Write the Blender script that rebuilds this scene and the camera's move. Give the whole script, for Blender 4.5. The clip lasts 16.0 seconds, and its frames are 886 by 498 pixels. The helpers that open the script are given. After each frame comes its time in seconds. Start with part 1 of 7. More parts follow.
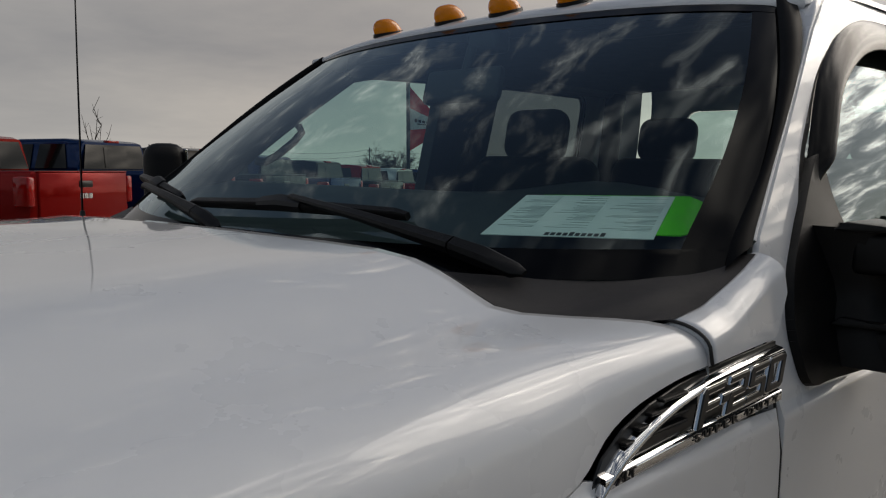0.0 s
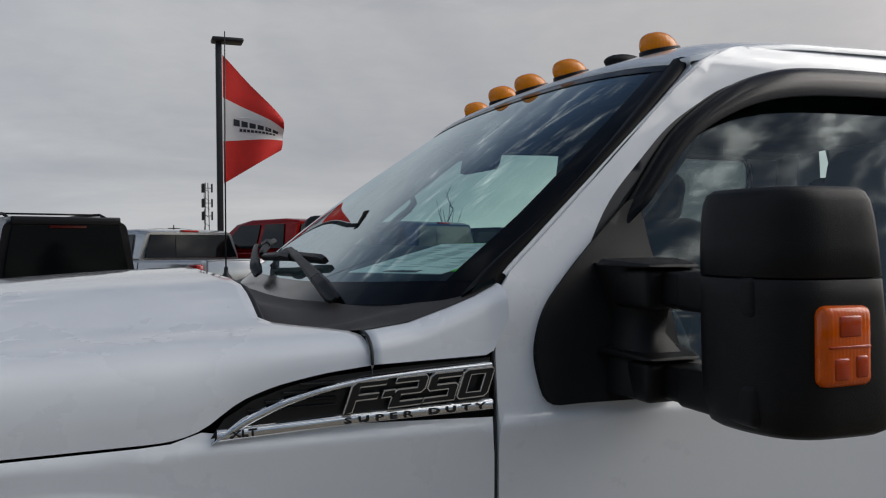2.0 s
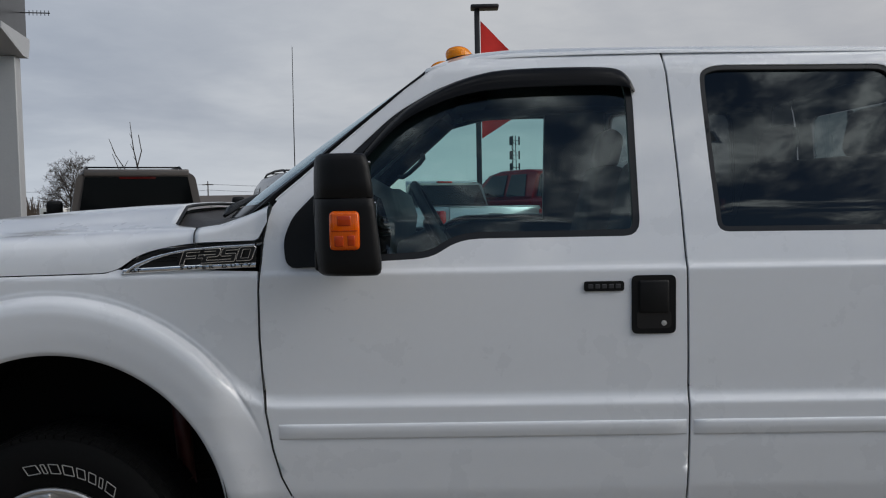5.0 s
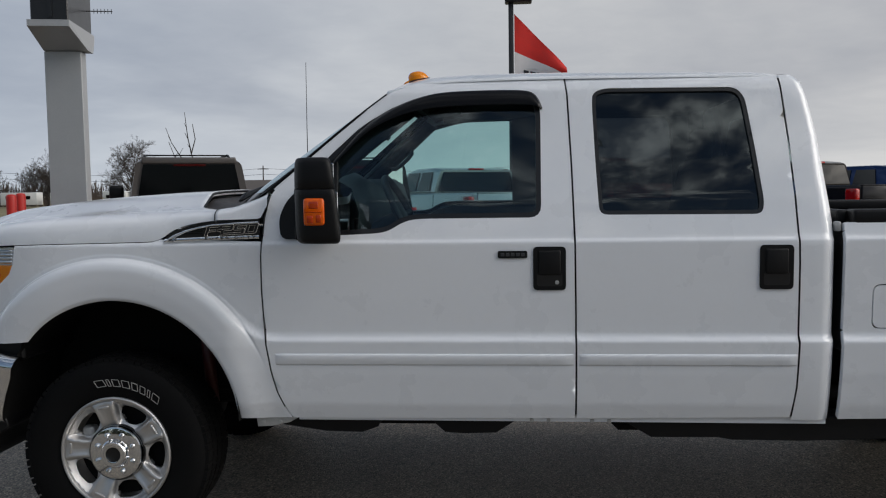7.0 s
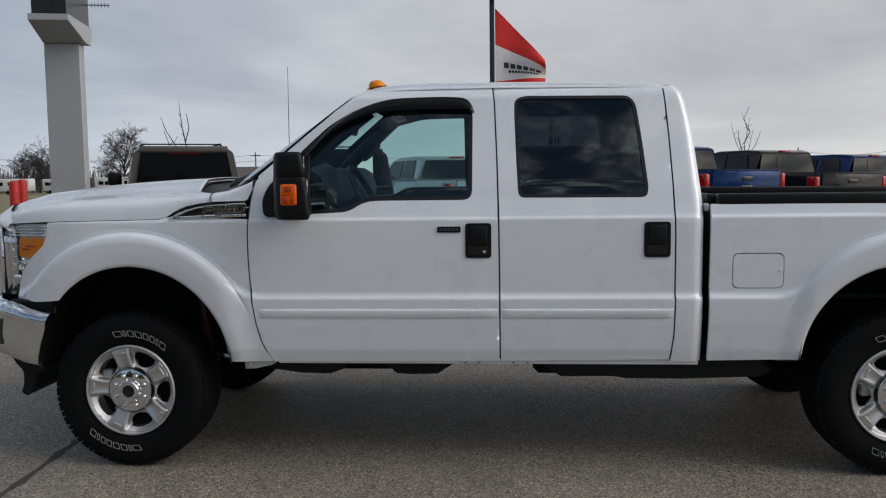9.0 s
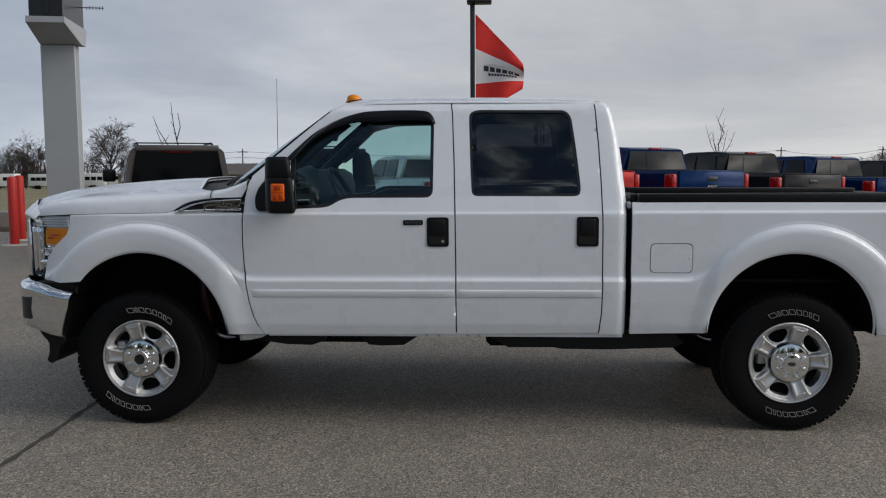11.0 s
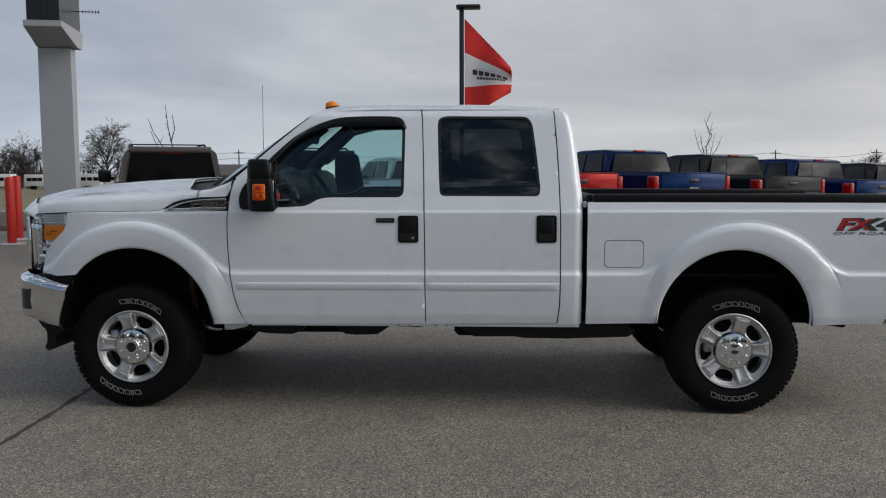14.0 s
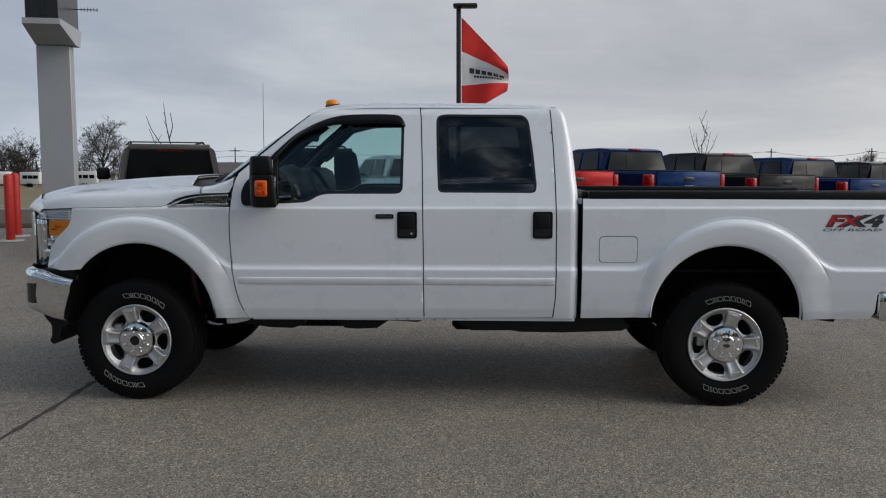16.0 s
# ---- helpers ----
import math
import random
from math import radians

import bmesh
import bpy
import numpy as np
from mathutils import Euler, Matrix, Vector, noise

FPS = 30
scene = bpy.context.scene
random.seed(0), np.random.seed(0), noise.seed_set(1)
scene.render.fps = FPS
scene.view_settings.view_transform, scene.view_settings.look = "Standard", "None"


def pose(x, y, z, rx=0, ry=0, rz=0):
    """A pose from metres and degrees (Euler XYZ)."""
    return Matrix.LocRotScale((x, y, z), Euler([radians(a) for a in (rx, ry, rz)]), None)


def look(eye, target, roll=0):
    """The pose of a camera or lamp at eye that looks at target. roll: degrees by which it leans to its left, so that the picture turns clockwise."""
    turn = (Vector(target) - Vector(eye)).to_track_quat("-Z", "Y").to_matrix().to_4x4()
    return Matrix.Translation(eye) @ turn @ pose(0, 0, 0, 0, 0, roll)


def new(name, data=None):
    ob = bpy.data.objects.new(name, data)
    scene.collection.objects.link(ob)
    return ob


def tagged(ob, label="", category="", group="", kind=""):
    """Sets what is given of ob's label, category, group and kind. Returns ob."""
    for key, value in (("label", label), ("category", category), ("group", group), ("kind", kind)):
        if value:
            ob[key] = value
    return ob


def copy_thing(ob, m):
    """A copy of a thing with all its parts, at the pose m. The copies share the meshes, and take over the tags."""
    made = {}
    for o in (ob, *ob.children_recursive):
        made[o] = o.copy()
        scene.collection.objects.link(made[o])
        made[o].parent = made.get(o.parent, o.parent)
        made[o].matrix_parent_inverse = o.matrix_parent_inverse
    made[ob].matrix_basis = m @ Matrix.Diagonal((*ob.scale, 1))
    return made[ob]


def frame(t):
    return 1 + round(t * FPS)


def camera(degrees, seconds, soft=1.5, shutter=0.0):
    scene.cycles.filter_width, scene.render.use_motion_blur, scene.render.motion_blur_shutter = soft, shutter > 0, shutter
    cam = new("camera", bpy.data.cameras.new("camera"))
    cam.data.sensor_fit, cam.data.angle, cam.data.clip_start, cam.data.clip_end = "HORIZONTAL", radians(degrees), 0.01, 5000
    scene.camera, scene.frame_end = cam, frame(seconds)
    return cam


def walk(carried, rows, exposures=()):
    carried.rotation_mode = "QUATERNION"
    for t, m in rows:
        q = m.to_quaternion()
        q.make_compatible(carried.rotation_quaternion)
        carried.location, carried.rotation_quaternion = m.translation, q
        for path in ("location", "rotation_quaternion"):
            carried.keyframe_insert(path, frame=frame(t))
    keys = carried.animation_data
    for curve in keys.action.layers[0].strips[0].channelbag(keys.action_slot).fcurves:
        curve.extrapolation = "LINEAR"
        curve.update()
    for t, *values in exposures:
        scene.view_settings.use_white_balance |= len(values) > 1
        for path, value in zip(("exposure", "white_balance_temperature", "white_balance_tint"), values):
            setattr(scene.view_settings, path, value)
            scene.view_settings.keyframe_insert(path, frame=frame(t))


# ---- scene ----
cam = camera(55.8, 16.0, soft=1.15)
PATH = [
    (0, (-0.41, -0.447, 1.623), (0.995, 0.963, 1.433), -0.0),
    (0.5, (-0.249, -0.611, 1.614), (1.085, 0.873, 1.478), -0.1),
    (1, (-0.119, -0.789, 1.604), (1.065, 0.82, 1.506), -0.3),
    (1.5, (0.001, -0.98, 1.583), (0.923, 0.795, 1.572), -0.6),
    (2, (0.152, -1.16, 1.562), (0.853, 0.713, 1.566), -0.7),
    (2.5, (0.35, -1.38, 1.534), (0.815, 0.565, 1.563), -0.9),
    (3, (0.519, -1.606, 1.508), (0.834, 0.368, 1.554), -1.2),
    (3.5, (0.681, -1.84, 1.507), (0.898, 0.148, 1.523), -1.2),
    (4, (0.879, -2.052, 1.489), (1.001, -0.056, 1.467), -1.1),
    (4.5, (1.094, -2.283, 1.493), (1.129, -0.284, 1.419), -1.1),
    (7, (1.709, -3.401, 1.507), (1.547, -1.412, 1.369), -0.8),
    (7.5, (1.782, -3.603, 1.509), (1.622, -1.615, 1.361), -0.9),
    (8, (1.882, -3.812, 1.503), (1.725, -1.824, 1.343), -0.7),
    (8.5, (1.947, -4.01, 1.498), (1.793, -2.023, 1.327), -0.7),
    (9, (1.995, -4.236, 1.507), (1.849, -2.248, 1.338), -0.7),
    (11.5, (2.235, -5.141, 1.53), (2.125, -3.152, 1.354), -0.3),
    (12, (2.292, -5.234, 1.532), (2.185, -3.245, 1.359), -0.3),
    (12.5, (2.363, -5.304, 1.523), (2.255, -3.314, 1.351), -0.3),
    (13, (2.389, -5.343, 1.521), (2.279, -3.353, 1.348), -0.2),
    (13.5, (2.389, -5.364, 1.519), (2.281, -3.375, 1.346), -0.2),
    (14, (2.381, -5.406, 1.527), (2.274, -3.416, 1.355), -0.2),
    (14.5, (2.369, -5.462, 1.526), (2.264, -3.472, 1.357), -0.2),
    (15, (2.366, -5.515, 1.53), (2.264, -3.525, 1.359), -0.1),
    (15.5, (2.363, -5.535, 1.524), (2.263, -3.546, 1.351), -0.1),
    (16, (2.374, -5.518, 1.518), (2.276, -3.528, 1.342), -0.1),
]
walk(cam, [(t, look(eye, target, roll)) for t, eye, target, roll in PATH],
     [(0, -0.12, 7120, 11), (0.7, 0.27, 6900, 10.5), (1.5, 0.36, 6640, 10), (2.5, 0.19, 6560, 10), (3.5, 0.12, 6550, 10), (4.5, 0.38, 6480, 10), (7, 0.48, 6550, 10), (9, 0.55, 6530, 10), (12, 0.48, 6450, 9.8), (16, 0.48, 6430, 9.8)])

from mathutils import geometry

YC = 0.968           # centre line of the white pickup; its driver side lies at y = 0


# ---------------------------------------------------------------- node helpers
def nd(nt, kind, **sets):
    n = nt.nodes.new(kind)
    for k, v in sets.items():
        n.inputs[k.replace("_", " ")].default_value = v
    return n


def ramp(nt, fac, stops):
    r = nt.nodes.new("ShaderNodeValToRGB")
    while len(r.color_ramp.elements) < len(stops):
        r.color_ramp.elements.new(0.5)
    for e, (p, c) in zip(r.color_ramp.elements, stops):
        e.position, e.color = p, (*c, 1) if len(c) == 3 else c
    nt.links.new(fac, r.inputs[0])
    return r


def math_node(nt, op, a, b=None):
    m = nt.nodes.new("ShaderNodeMath")
    m.operation = op
    for i, v in enumerate((a, b)):
        if v is None:
            continue
        if isinstance(v, (int, float)):
            m.inputs[i].default_value = v
        else:
            nt.links.new(v, m.inputs[i])
    return m.outputs[0]


def mixc(nt, fac, a, b):
    m = nt.nodes.new("ShaderNodeMix")
    m.data_type = "RGBA"
    for sock, v in ((m.inputs[0], fac), (m.inputs[6], a), (m.inputs[7], b)):
        if isinstance(v, (int, float)):
            sock.default_value = v
        elif isinstance(v, tuple):
            sock.default_value = (*v, 1)
        else:
            nt.links.new(v, sock)
    return m.outputs[2]


# ---------------------------------------------------------------- sky and sun
SUN_AZ, SUN_EL = 100.0, 35.0       # degrees from +y towards +x, and height
world = bpy.data.worlds.new("overcast_sky")
scene.world = world
world.use_nodes = True
wt = world.node_tree
wt.nodes.clear()
sky = wt.nodes.new("ShaderNodeTexSky")
sky.sky_type, sky.sun_disc = "NISHITA", False
sky.sun_elevation, sky.sun_rotation = radians(SUN_EL), radians(SUN_AZ)
coord = wt.nodes.new("ShaderNodeTexCoord")
sep = wt.nodes.new("ShaderNodeSeparateXYZ")
wt.links.new(coord.outputs["Generated"], sep.inputs[0])
up = math_node(wt, "ADD", math_node(wt, "MAXIMUM", sep.outputs[2], 0.0), 0.14)
flat = wt.nodes.new("ShaderNodeCombineXYZ")
wt.links.new(math_node(wt, "DIVIDE", sep.outputs[0], up), flat.inputs[0])
wt.links.new(math_node(wt, "DIVIDE", sep.outputs[1], up), flat.inputs[1])
big = nd(wt, "ShaderNodeTexNoise", Scale=0.55, Detail=4.0, Roughness=0.5, Distortion=0.5)
fine = nd(wt, "ShaderNodeTexNoise", Scale=7.5, Detail=8.0, Roughness=0.62, Distortion=0.35)
for n in (big, fine):
    wt.links.new(flat.outputs[0], n.inputs["Vector"])
# the deck is closed and smooth over the parked cars (+y) and breaks up into small puffs behind the walk (-y) and overhead
behind = ramp(wt, math_node(wt, "ADD", math_node(wt, "MULTIPLY", sep.outputs[1], -0.5), 0.5), [(0.22, (0, 0, 0)), (0.70, (1, 1, 1))])
high = ramp(wt, sep.outputs[2], [(0.27, (0, 0, 0)), (0.58, (1, 1, 1))])
broken = math_node(wt, "MAXIMUM", behind.outputs[0], high.outputs[0])
calm = math_node(wt, "ADD", math_node(wt, "MULTIPLY", fine.outputs[0], 0.10), math_node(wt, "MULTIPLY", big.outputs[0], 0.90))
lively = math_node(wt, "ADD", math_node(wt, "MULTIPLY", fine.outputs[0], 0.62), math_node(wt, "MULTIPLY", big.outputs[0], 0.38))
lively = math_node(wt, "SUBTRACT", lively, math_node(wt, "MULTIPLY", math_node(wt, "ABSOLUTE", sep.outputs[1]), 0.075))
gaps = ramp(wt, lively, [(0.44, (0, 0, 0)), (0.55, (1, 1, 1))])
cover_all = math_node(wt, "MAXIMUM", gaps.outputs[0], math_node(wt, "SUBTRACT", 1.0, broken))
soft_deck = ramp(wt, calm, [(0.32, (0.285, 0.30, 0.335)), (0.48, (0.36, 0.37, 0.395)), (0.66, (0.475, 0.477, 0.485))])
lumpy_deck = ramp(wt, lively, [(0.41, (0.13, 0.145, 0.17)), (0.50, (0.40, 0.41, 0.43)), (0.60, (1.14, 1.13, 1.10))])
cloud = mixc(wt, broken, soft_deck.outputs[0], lumpy_deck.outputs[0])
# pale band low over the horizon
low = ramp(wt, sep.outputs[2], [(0.0, (1, 1, 1)), (0.12, (0, 0, 0))])
deck = mixc(wt, math_node(wt, "MULTIPLY", low.outputs[0], 0.6), cloud, (0.52, 0.525, 0.53))
# cooler away from the sun, warmer towards it
cast = ramp(wt, math_node(wt, "ADD", math_node(wt, "MULTIPLY", sep.outputs[0], 0.5), 0.5), [(0.22, (0.82, 0.90, 1.0)), (0.5, (0.96, 0.98, 0.99)), (0.68, (0.99, 0.99, 0.98)), (0.84, (1.07, 1.02, 0.96))])
deck2 = wt.nodes.new("ShaderNodeMix")
deck2.data_type, deck2.blend_type = "RGBA", "MULTIPLY"
deck2.inputs[0].default_value = 1.0
wt.links.new(deck, deck2.inputs[6])
wt.links.new(cast.outputs[0], deck2.inputs[7])
deck = deck2.outputs[2]
# the deck glows round the hidden sun
toward = wt.nodes.new("ShaderNodeVectorMath")
toward.operation = "DOT_PRODUCT"
wt.links.new(coord.outputs["Generated"], toward.inputs[0])
toward.inputs[1].default_value = (math.sin(radians(SUN_AZ)) * math.cos(radians(SUN_EL)), math.cos(radians(SUN_AZ)) * math.cos(radians(SUN_EL)), math.sin(radians(SUN_EL)))
near_sun = math_node(wt, "MAXIMUM", toward.outputs["Value"], 0.0)
glow = math_node(wt, "ADD", math_node(wt, "MULTIPLY", math_node(wt, "POWER", near_sun, 15.0), 7.0), math_node(wt, "MULTIPLY", math_node(wt, "POWER", near_sun, 3.0), 1.1))
dim = ramp(wt, math_node(wt, "ADD", math_node(wt, "MULTIPLY", sep.outputs[1], 0.5), 0.5), [(0.18, (0.88, 0.88, 0.88)), (0.60, (0.95, 0.95, 0.95))])
glow = math_node(wt, "ADD", glow, dim.outputs[0])
# the cloud deck is brightest overhead, where it is thinnest
overhead = math_node(wt, "POWER", math_node(wt, "MAXIMUM", sep.outputs[2], 0.0), 3.0)
glow = math_node(wt, "ADD", glow, math_node(wt, "MULTIPLY", overhead, 0.35))
blue = mixc(wt, 1.0, sky.outputs[0], sky.outputs[0])
bg_blue = nd(wt, "ShaderNodeBackground", Strength=0.05)
wt.links.new(blue, bg_blue.inputs[0])
bg_cloud = nd(wt, "ShaderNodeBackground", Strength=0.95)
wt.links.new(deck, bg_cloud.inputs[0])
wt.links.new(glow, bg_cloud.inputs[1])
mixw = wt.nodes.new("ShaderNodeMixShader")
wt.links.new(cover_all, mixw.inputs[0])
wt.links.new(bg_blue.outputs[0], mixw.inputs[1])
wt.links.new(bg_cloud.outputs[0], mixw.inputs[2])
wout = wt.nodes.new("ShaderNodeOutputWorld")
wt.links.new(mixw.outputs[0], wout.inputs[0])

sun = new("sun", bpy.data.lights.new("sun", "SUN"))
sun.data.energy, sun.data.angle, sun.data.color = 0.7, radians(40), (1.0, 0.97, 0.92)
az, el = radians(SUN_AZ), radians(SUN_EL)
sun.matrix_world = look((math.sin(az) * math.cos(el) * 50, math.cos(az) * math.cos(el) * 50, math.sin(el) * 50), (0, 0, 0))


# ---------------------------------------------------------------- materials
def material(name, color, rough=0.5, metal=0.0, coat=0.0, vary=0.0, scale=8.0, bump=0.0, bump_scale=200.0, spec=0.5, per_object=0.0):
    """A Principled surface with colour variation at two scales and fine relief."""
    m = bpy.data.materials.new(name)
    m.use_nodes = True
    nt = m.node_tree
    b = nt.nodes["Principled BSDF"]
    b.inputs["Base Color"].default_value = (*color, 1)
    b.inputs["Roughness"].default_value, b.inputs["Metallic"].default_value = rough, metal
    b.inputs["Coat Weight"].default_value, b.inputs["Coat Roughness"].default_value = coat, 0.03
    b.inputs["Specular IOR Level"].default_value = spec
    tc = nt.nodes.new("ShaderNodeTexCoord")
    if vary or per_object:
        n1 = nd(nt, "ShaderNodeTexNoise", Scale=scale, Detail=6.0, Roughness=0.6)
        n2 = nd(nt, "ShaderNodeTexNoise", Scale=scale * 14, Detail=3.0, Roughness=0.6)
        for n in (n1, n2):
            nt.links.new(tc.outputs["Object"], n.inputs["Vector"])
        s = math_node(nt, "ADD", math_node(nt, "MULTIPLY", n1.outputs[0], 0.6), math_node(nt, "MULTIPLY", n2.outputs[0], 0.4))
        lo, hi = tuple(c * (1 - vary) for c in color), tuple(min(1, c * (1 + vary)) for c in color)
        r = ramp(nt, s, [(0.32, lo), (0.68, hi)])
        nt.links.new(r.outputs[0], b.inputs["Base Color"])
        rr = math_node(nt, "ADD", math_node(nt, "MULTIPLY", n1.outputs[0], rough * 0.4), rough * 0.8)
        nt.links.new(rr, b.inputs["Roughness"])
    if bump:
        n3 = nd(nt, "ShaderNodeTexNoise", Scale=bump_scale, Detail=3.0, Roughness=0.6)
        nt.links.new(tc.outputs["Object"], n3.inputs["Vector"])
        bp = nd(nt, "ShaderNodeBump", Strength=bump, Distance=0.004)
        nt.links.new(n3.outputs[0], bp.inputs["Height"])
        nt.links.new(bp.outputs[0], b.inputs["Normal"])
    return m


def glass(name, tint, gloss=1.0):
    """Thin tinted pane: light goes straight through, the surface mirrors by its angle."""
    m = bpy.data.materials.new(name)
    m.use_nodes = True
    nt = m.node_tree
    nt.nodes.clear()
    t = nd(nt, "ShaderNodeBsdfTransparent", Color=(*tint, 1))
    g = nd(nt, "ShaderNodeBsdfGlossy", Roughness=0.0, Color=(gloss * 0.76, gloss * 0.87, gloss * 0.92, 1))
    lw = nd(nt, "ShaderNodeLayerWeight", Blend=0.5)
    f = math_node(nt, "ADD", math_node(nt, "MULTIPLY", math_node(nt, "POWER", lw.outputs["Facing"], 5.0), 0.965), 0.035)
    mx = nt.nodes.new("ShaderNodeMixShader")
    out = nt.nodes.new("ShaderNodeOutputMaterial")
    # both faces of the pane reflect
    both = math_node(nt, "SUBTRACT", math_node(nt, "MULTIPLY", f, 2.0), math_node(nt, "MULTIPLY", f, f))
    nt.links.new(both, mx.inputs[0])
    nt.links.new(t.outputs[0], mx.inputs[1])
    nt.links.new(g.outputs[0], mx.inputs[2])
    nt.links.new(mx.outputs[0], out.inputs[0])
    return m


M_WHITE = material("white_paint", (0.80, 0.82, 0.85), 0.28, coat=1.0, vary=0.012, scale=3, spec=0.4)
M_BLACK = material("black_plastic", (0.005, 0.005, 0.0055), 0.42, spec=0.24, vary=0.25, scale=12, bump=0.25, bump_scale=900)
M_COWL = material("cowl_plastic", (0.050, 0.046, 0.045), 0.5, spec=0.2, vary=0.3, scale=9, bump=0.2, bump_scale=1200)
M_RUBBER = material("black_rubber", (0.012, 0.012, 0.013), 0.55, vary=0.2, scale=20)
M_CERAMIC = material("black_ceramic_edge", (0.002, 0.002, 0.0025), 0.12, spec=0.16, vary=0.1, scale=20)
M_GASKET = material("gasket_rubber", (0.005, 0.005, 0.0055), 0.5, spec=0.10, vary=0.2, scale=20)
M_SEAL = material("window_seal", (0.008, 0.008, 0.009), 0.3, vary=0.2, scale=20)
M_TYRE = material("tyre_rubber", (0.0045, 0.0045, 0.0047), 0.8, spec=0.14, vary=0.35, scale=14, bump=0.3, bump_scale=500)
M_LETTER = material("raised_white_letter", (0.30, 0.30, 0.29), 0.6, vary=0.1, scale=60)
M_ALLOY = material("machined_alloy", (0.62, 0.61, 0.60), 0.42, metal=0.9, vary=0.03, scale=12)
M_CHROME = material("chrome", (0.80, 0.81, 0.82), 0.06, metal=1.0, vary=0.02, scale=20)
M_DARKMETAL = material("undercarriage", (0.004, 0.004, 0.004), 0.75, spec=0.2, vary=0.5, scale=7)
M_STEEL = material("bare_bracket", (0.45, 0.45, 0.44), 0.5, metal=0.5, vary=0.15, scale=30)
M_LINER = material("bed_liner", (0.02, 0.02, 0.021), 0.75, vary=0.3, scale=30, bump=0.5, bump_scale=400)
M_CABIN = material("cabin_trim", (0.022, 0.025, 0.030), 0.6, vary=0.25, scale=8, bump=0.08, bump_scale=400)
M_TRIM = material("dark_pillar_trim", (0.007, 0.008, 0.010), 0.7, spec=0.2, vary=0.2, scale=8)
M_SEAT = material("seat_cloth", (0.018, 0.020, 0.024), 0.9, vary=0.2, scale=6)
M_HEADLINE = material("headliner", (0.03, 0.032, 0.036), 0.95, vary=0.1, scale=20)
M_PAPER = material("printed_paper", (0.84, 0.88, 0.88), 0.7, vary=0.04, scale=30)
M_GREEN = material("green_folder", (0.10, 0.80, 0.01), 0.5, vary=0.08, scale=10)
M_INK = material("dark_ink", (0.03, 0.03, 0.035), 0.6, vary=0.1, scale=30)
M_GREYINK = material("grey_print", (0.74, 0.78, 0.78), 0.7, vary=0.2, scale=80)
M_GLASS_W = glass("windscreen_glass", (0.78, 0.95, 0.91))
M_GLASS_F = glass("front_glass", (0.64, 0.82, 0.81), 0.95)
M_GLASS_P = glass("privacy_glass", (0.13, 0.145, 0.155), 0.8)
M_GLASS_R = glass("cab_back_glass", (0.55, 0.68, 0.68))
M_COVER = glass("headlamp_cover", (0.96, 0.97, 0.98), 0.5)
M_MIRROR = material("mirror_silver", (0.9, 0.9, 0.9), 0.01, metal=1.0)


def lens_material(name, color, rough=0.08, fluted=0.0):
    m = material(name, color, rough, coat=0.35, vary=0.12, scale=25, spec=0.3)
    nt = m.node_tree
    b = nt.nodes["Principled BSDF"]
    b.inputs["Transmission Weight"].default_value = 0.1
    if fluted:
        tc = nt.nodes.new("ShaderNodeTexCoord")
        w = nd(nt, "ShaderNodeTexWave", Scale=fluted, Distortion=0.0)
        w.bands_direction = "X"
        nt.links.new(tc.outputs["Object"], w.inputs["Vector"])
        bp = nd(nt, "ShaderNodeBump", Strength=0.10, Distance=0.002)
        nt.links.new(w.outputs[0], bp.inputs["Height"])
        nt.links.new(bp.outputs[0], b.inputs["Normal"])
    return m


M_AMBER = lens_material("amber_lens", (0.80, 0.115, 0.001), 0.1, 55.0)
M_AMBER2 = lens_material("amber_roof_lens", (0.93, 0.27, 0.0005), 0.15, 40.0)
M_SIGNAL = lens_material("deep_amber", (0.50, 0.045, 0.001), 0.1)
M_REDLENS = lens_material("red_lens", (0.40, 0.006, 0.005))
M_DARKRED = lens_material("dark_red_lens", (0.06, 0.004, 0.004))
M_CLEARLENS = material("headlamp_reflector", (0.74, 0.77, 0.80), 0.16, metal=0.85, coat=0.6, vary=0.15, scale=18, bump=0.9, bump_scale=28)
M_RED = material("decal_red", (0.50, 0.02, 0.02), 0.35, vary=0.05, scale=20)
M_GREYDECAL = material("decal_grey", (0.04, 0.04, 0.045), 0.35, vary=0.1, scale=20)


# ---------------------------------------------------------------- mesh helpers
def link_mesh(name, verts, faces, mat, parent=None, label="", smooth=True, normals=None):
    me = bpy.data.meshes.new(name)
    me.from_pydata([tuple(v) for v in verts], [], faces)
    me.validate()
    me.update()
    if mat:
        me.materials.append(mat)
    me.polygons.foreach_set("use_smooth", [smooth] * len(me.polygons))
    if normals is not None and len(normals) == len(me.vertices):
        me.normals_split_custom_set_from_vertices([tuple(n) for n in normals])
    ob = new(name, me)
    ob.parent = parent
    if label:
        tagged(ob, label)
    return ob


def part(name, bm, mat, parent=None, label="", smooth=None):
    """Links a bmesh as one mesh object. smooth: the angle in degrees up to which edges are rounded."""
    me = bpy.data.meshes.new(name)
    if smooth is not None:
        lim = radians(smooth)
        for f in bm.faces:
            f.smooth = True
        for e in bm.edges:
            if len(e.link_faces) == 2 and e.calc_face_angle(0) > lim:
                e.smooth = False
    bm.to_mesh(me)
    bm.free()
    if mat:
        me.materials.append(mat)
    ob = new(name, me)
    ob.parent = parent
    if label:
        tagged(ob, label)
    return ob


def thing(name, label, category, m=None, group="", kind=""):
    ob = new(name)
    ob.empty_display_size = 0.1
    if m is not None:
        ob.matrix_basis = m
    return tagged(ob, label, category, group, kind)


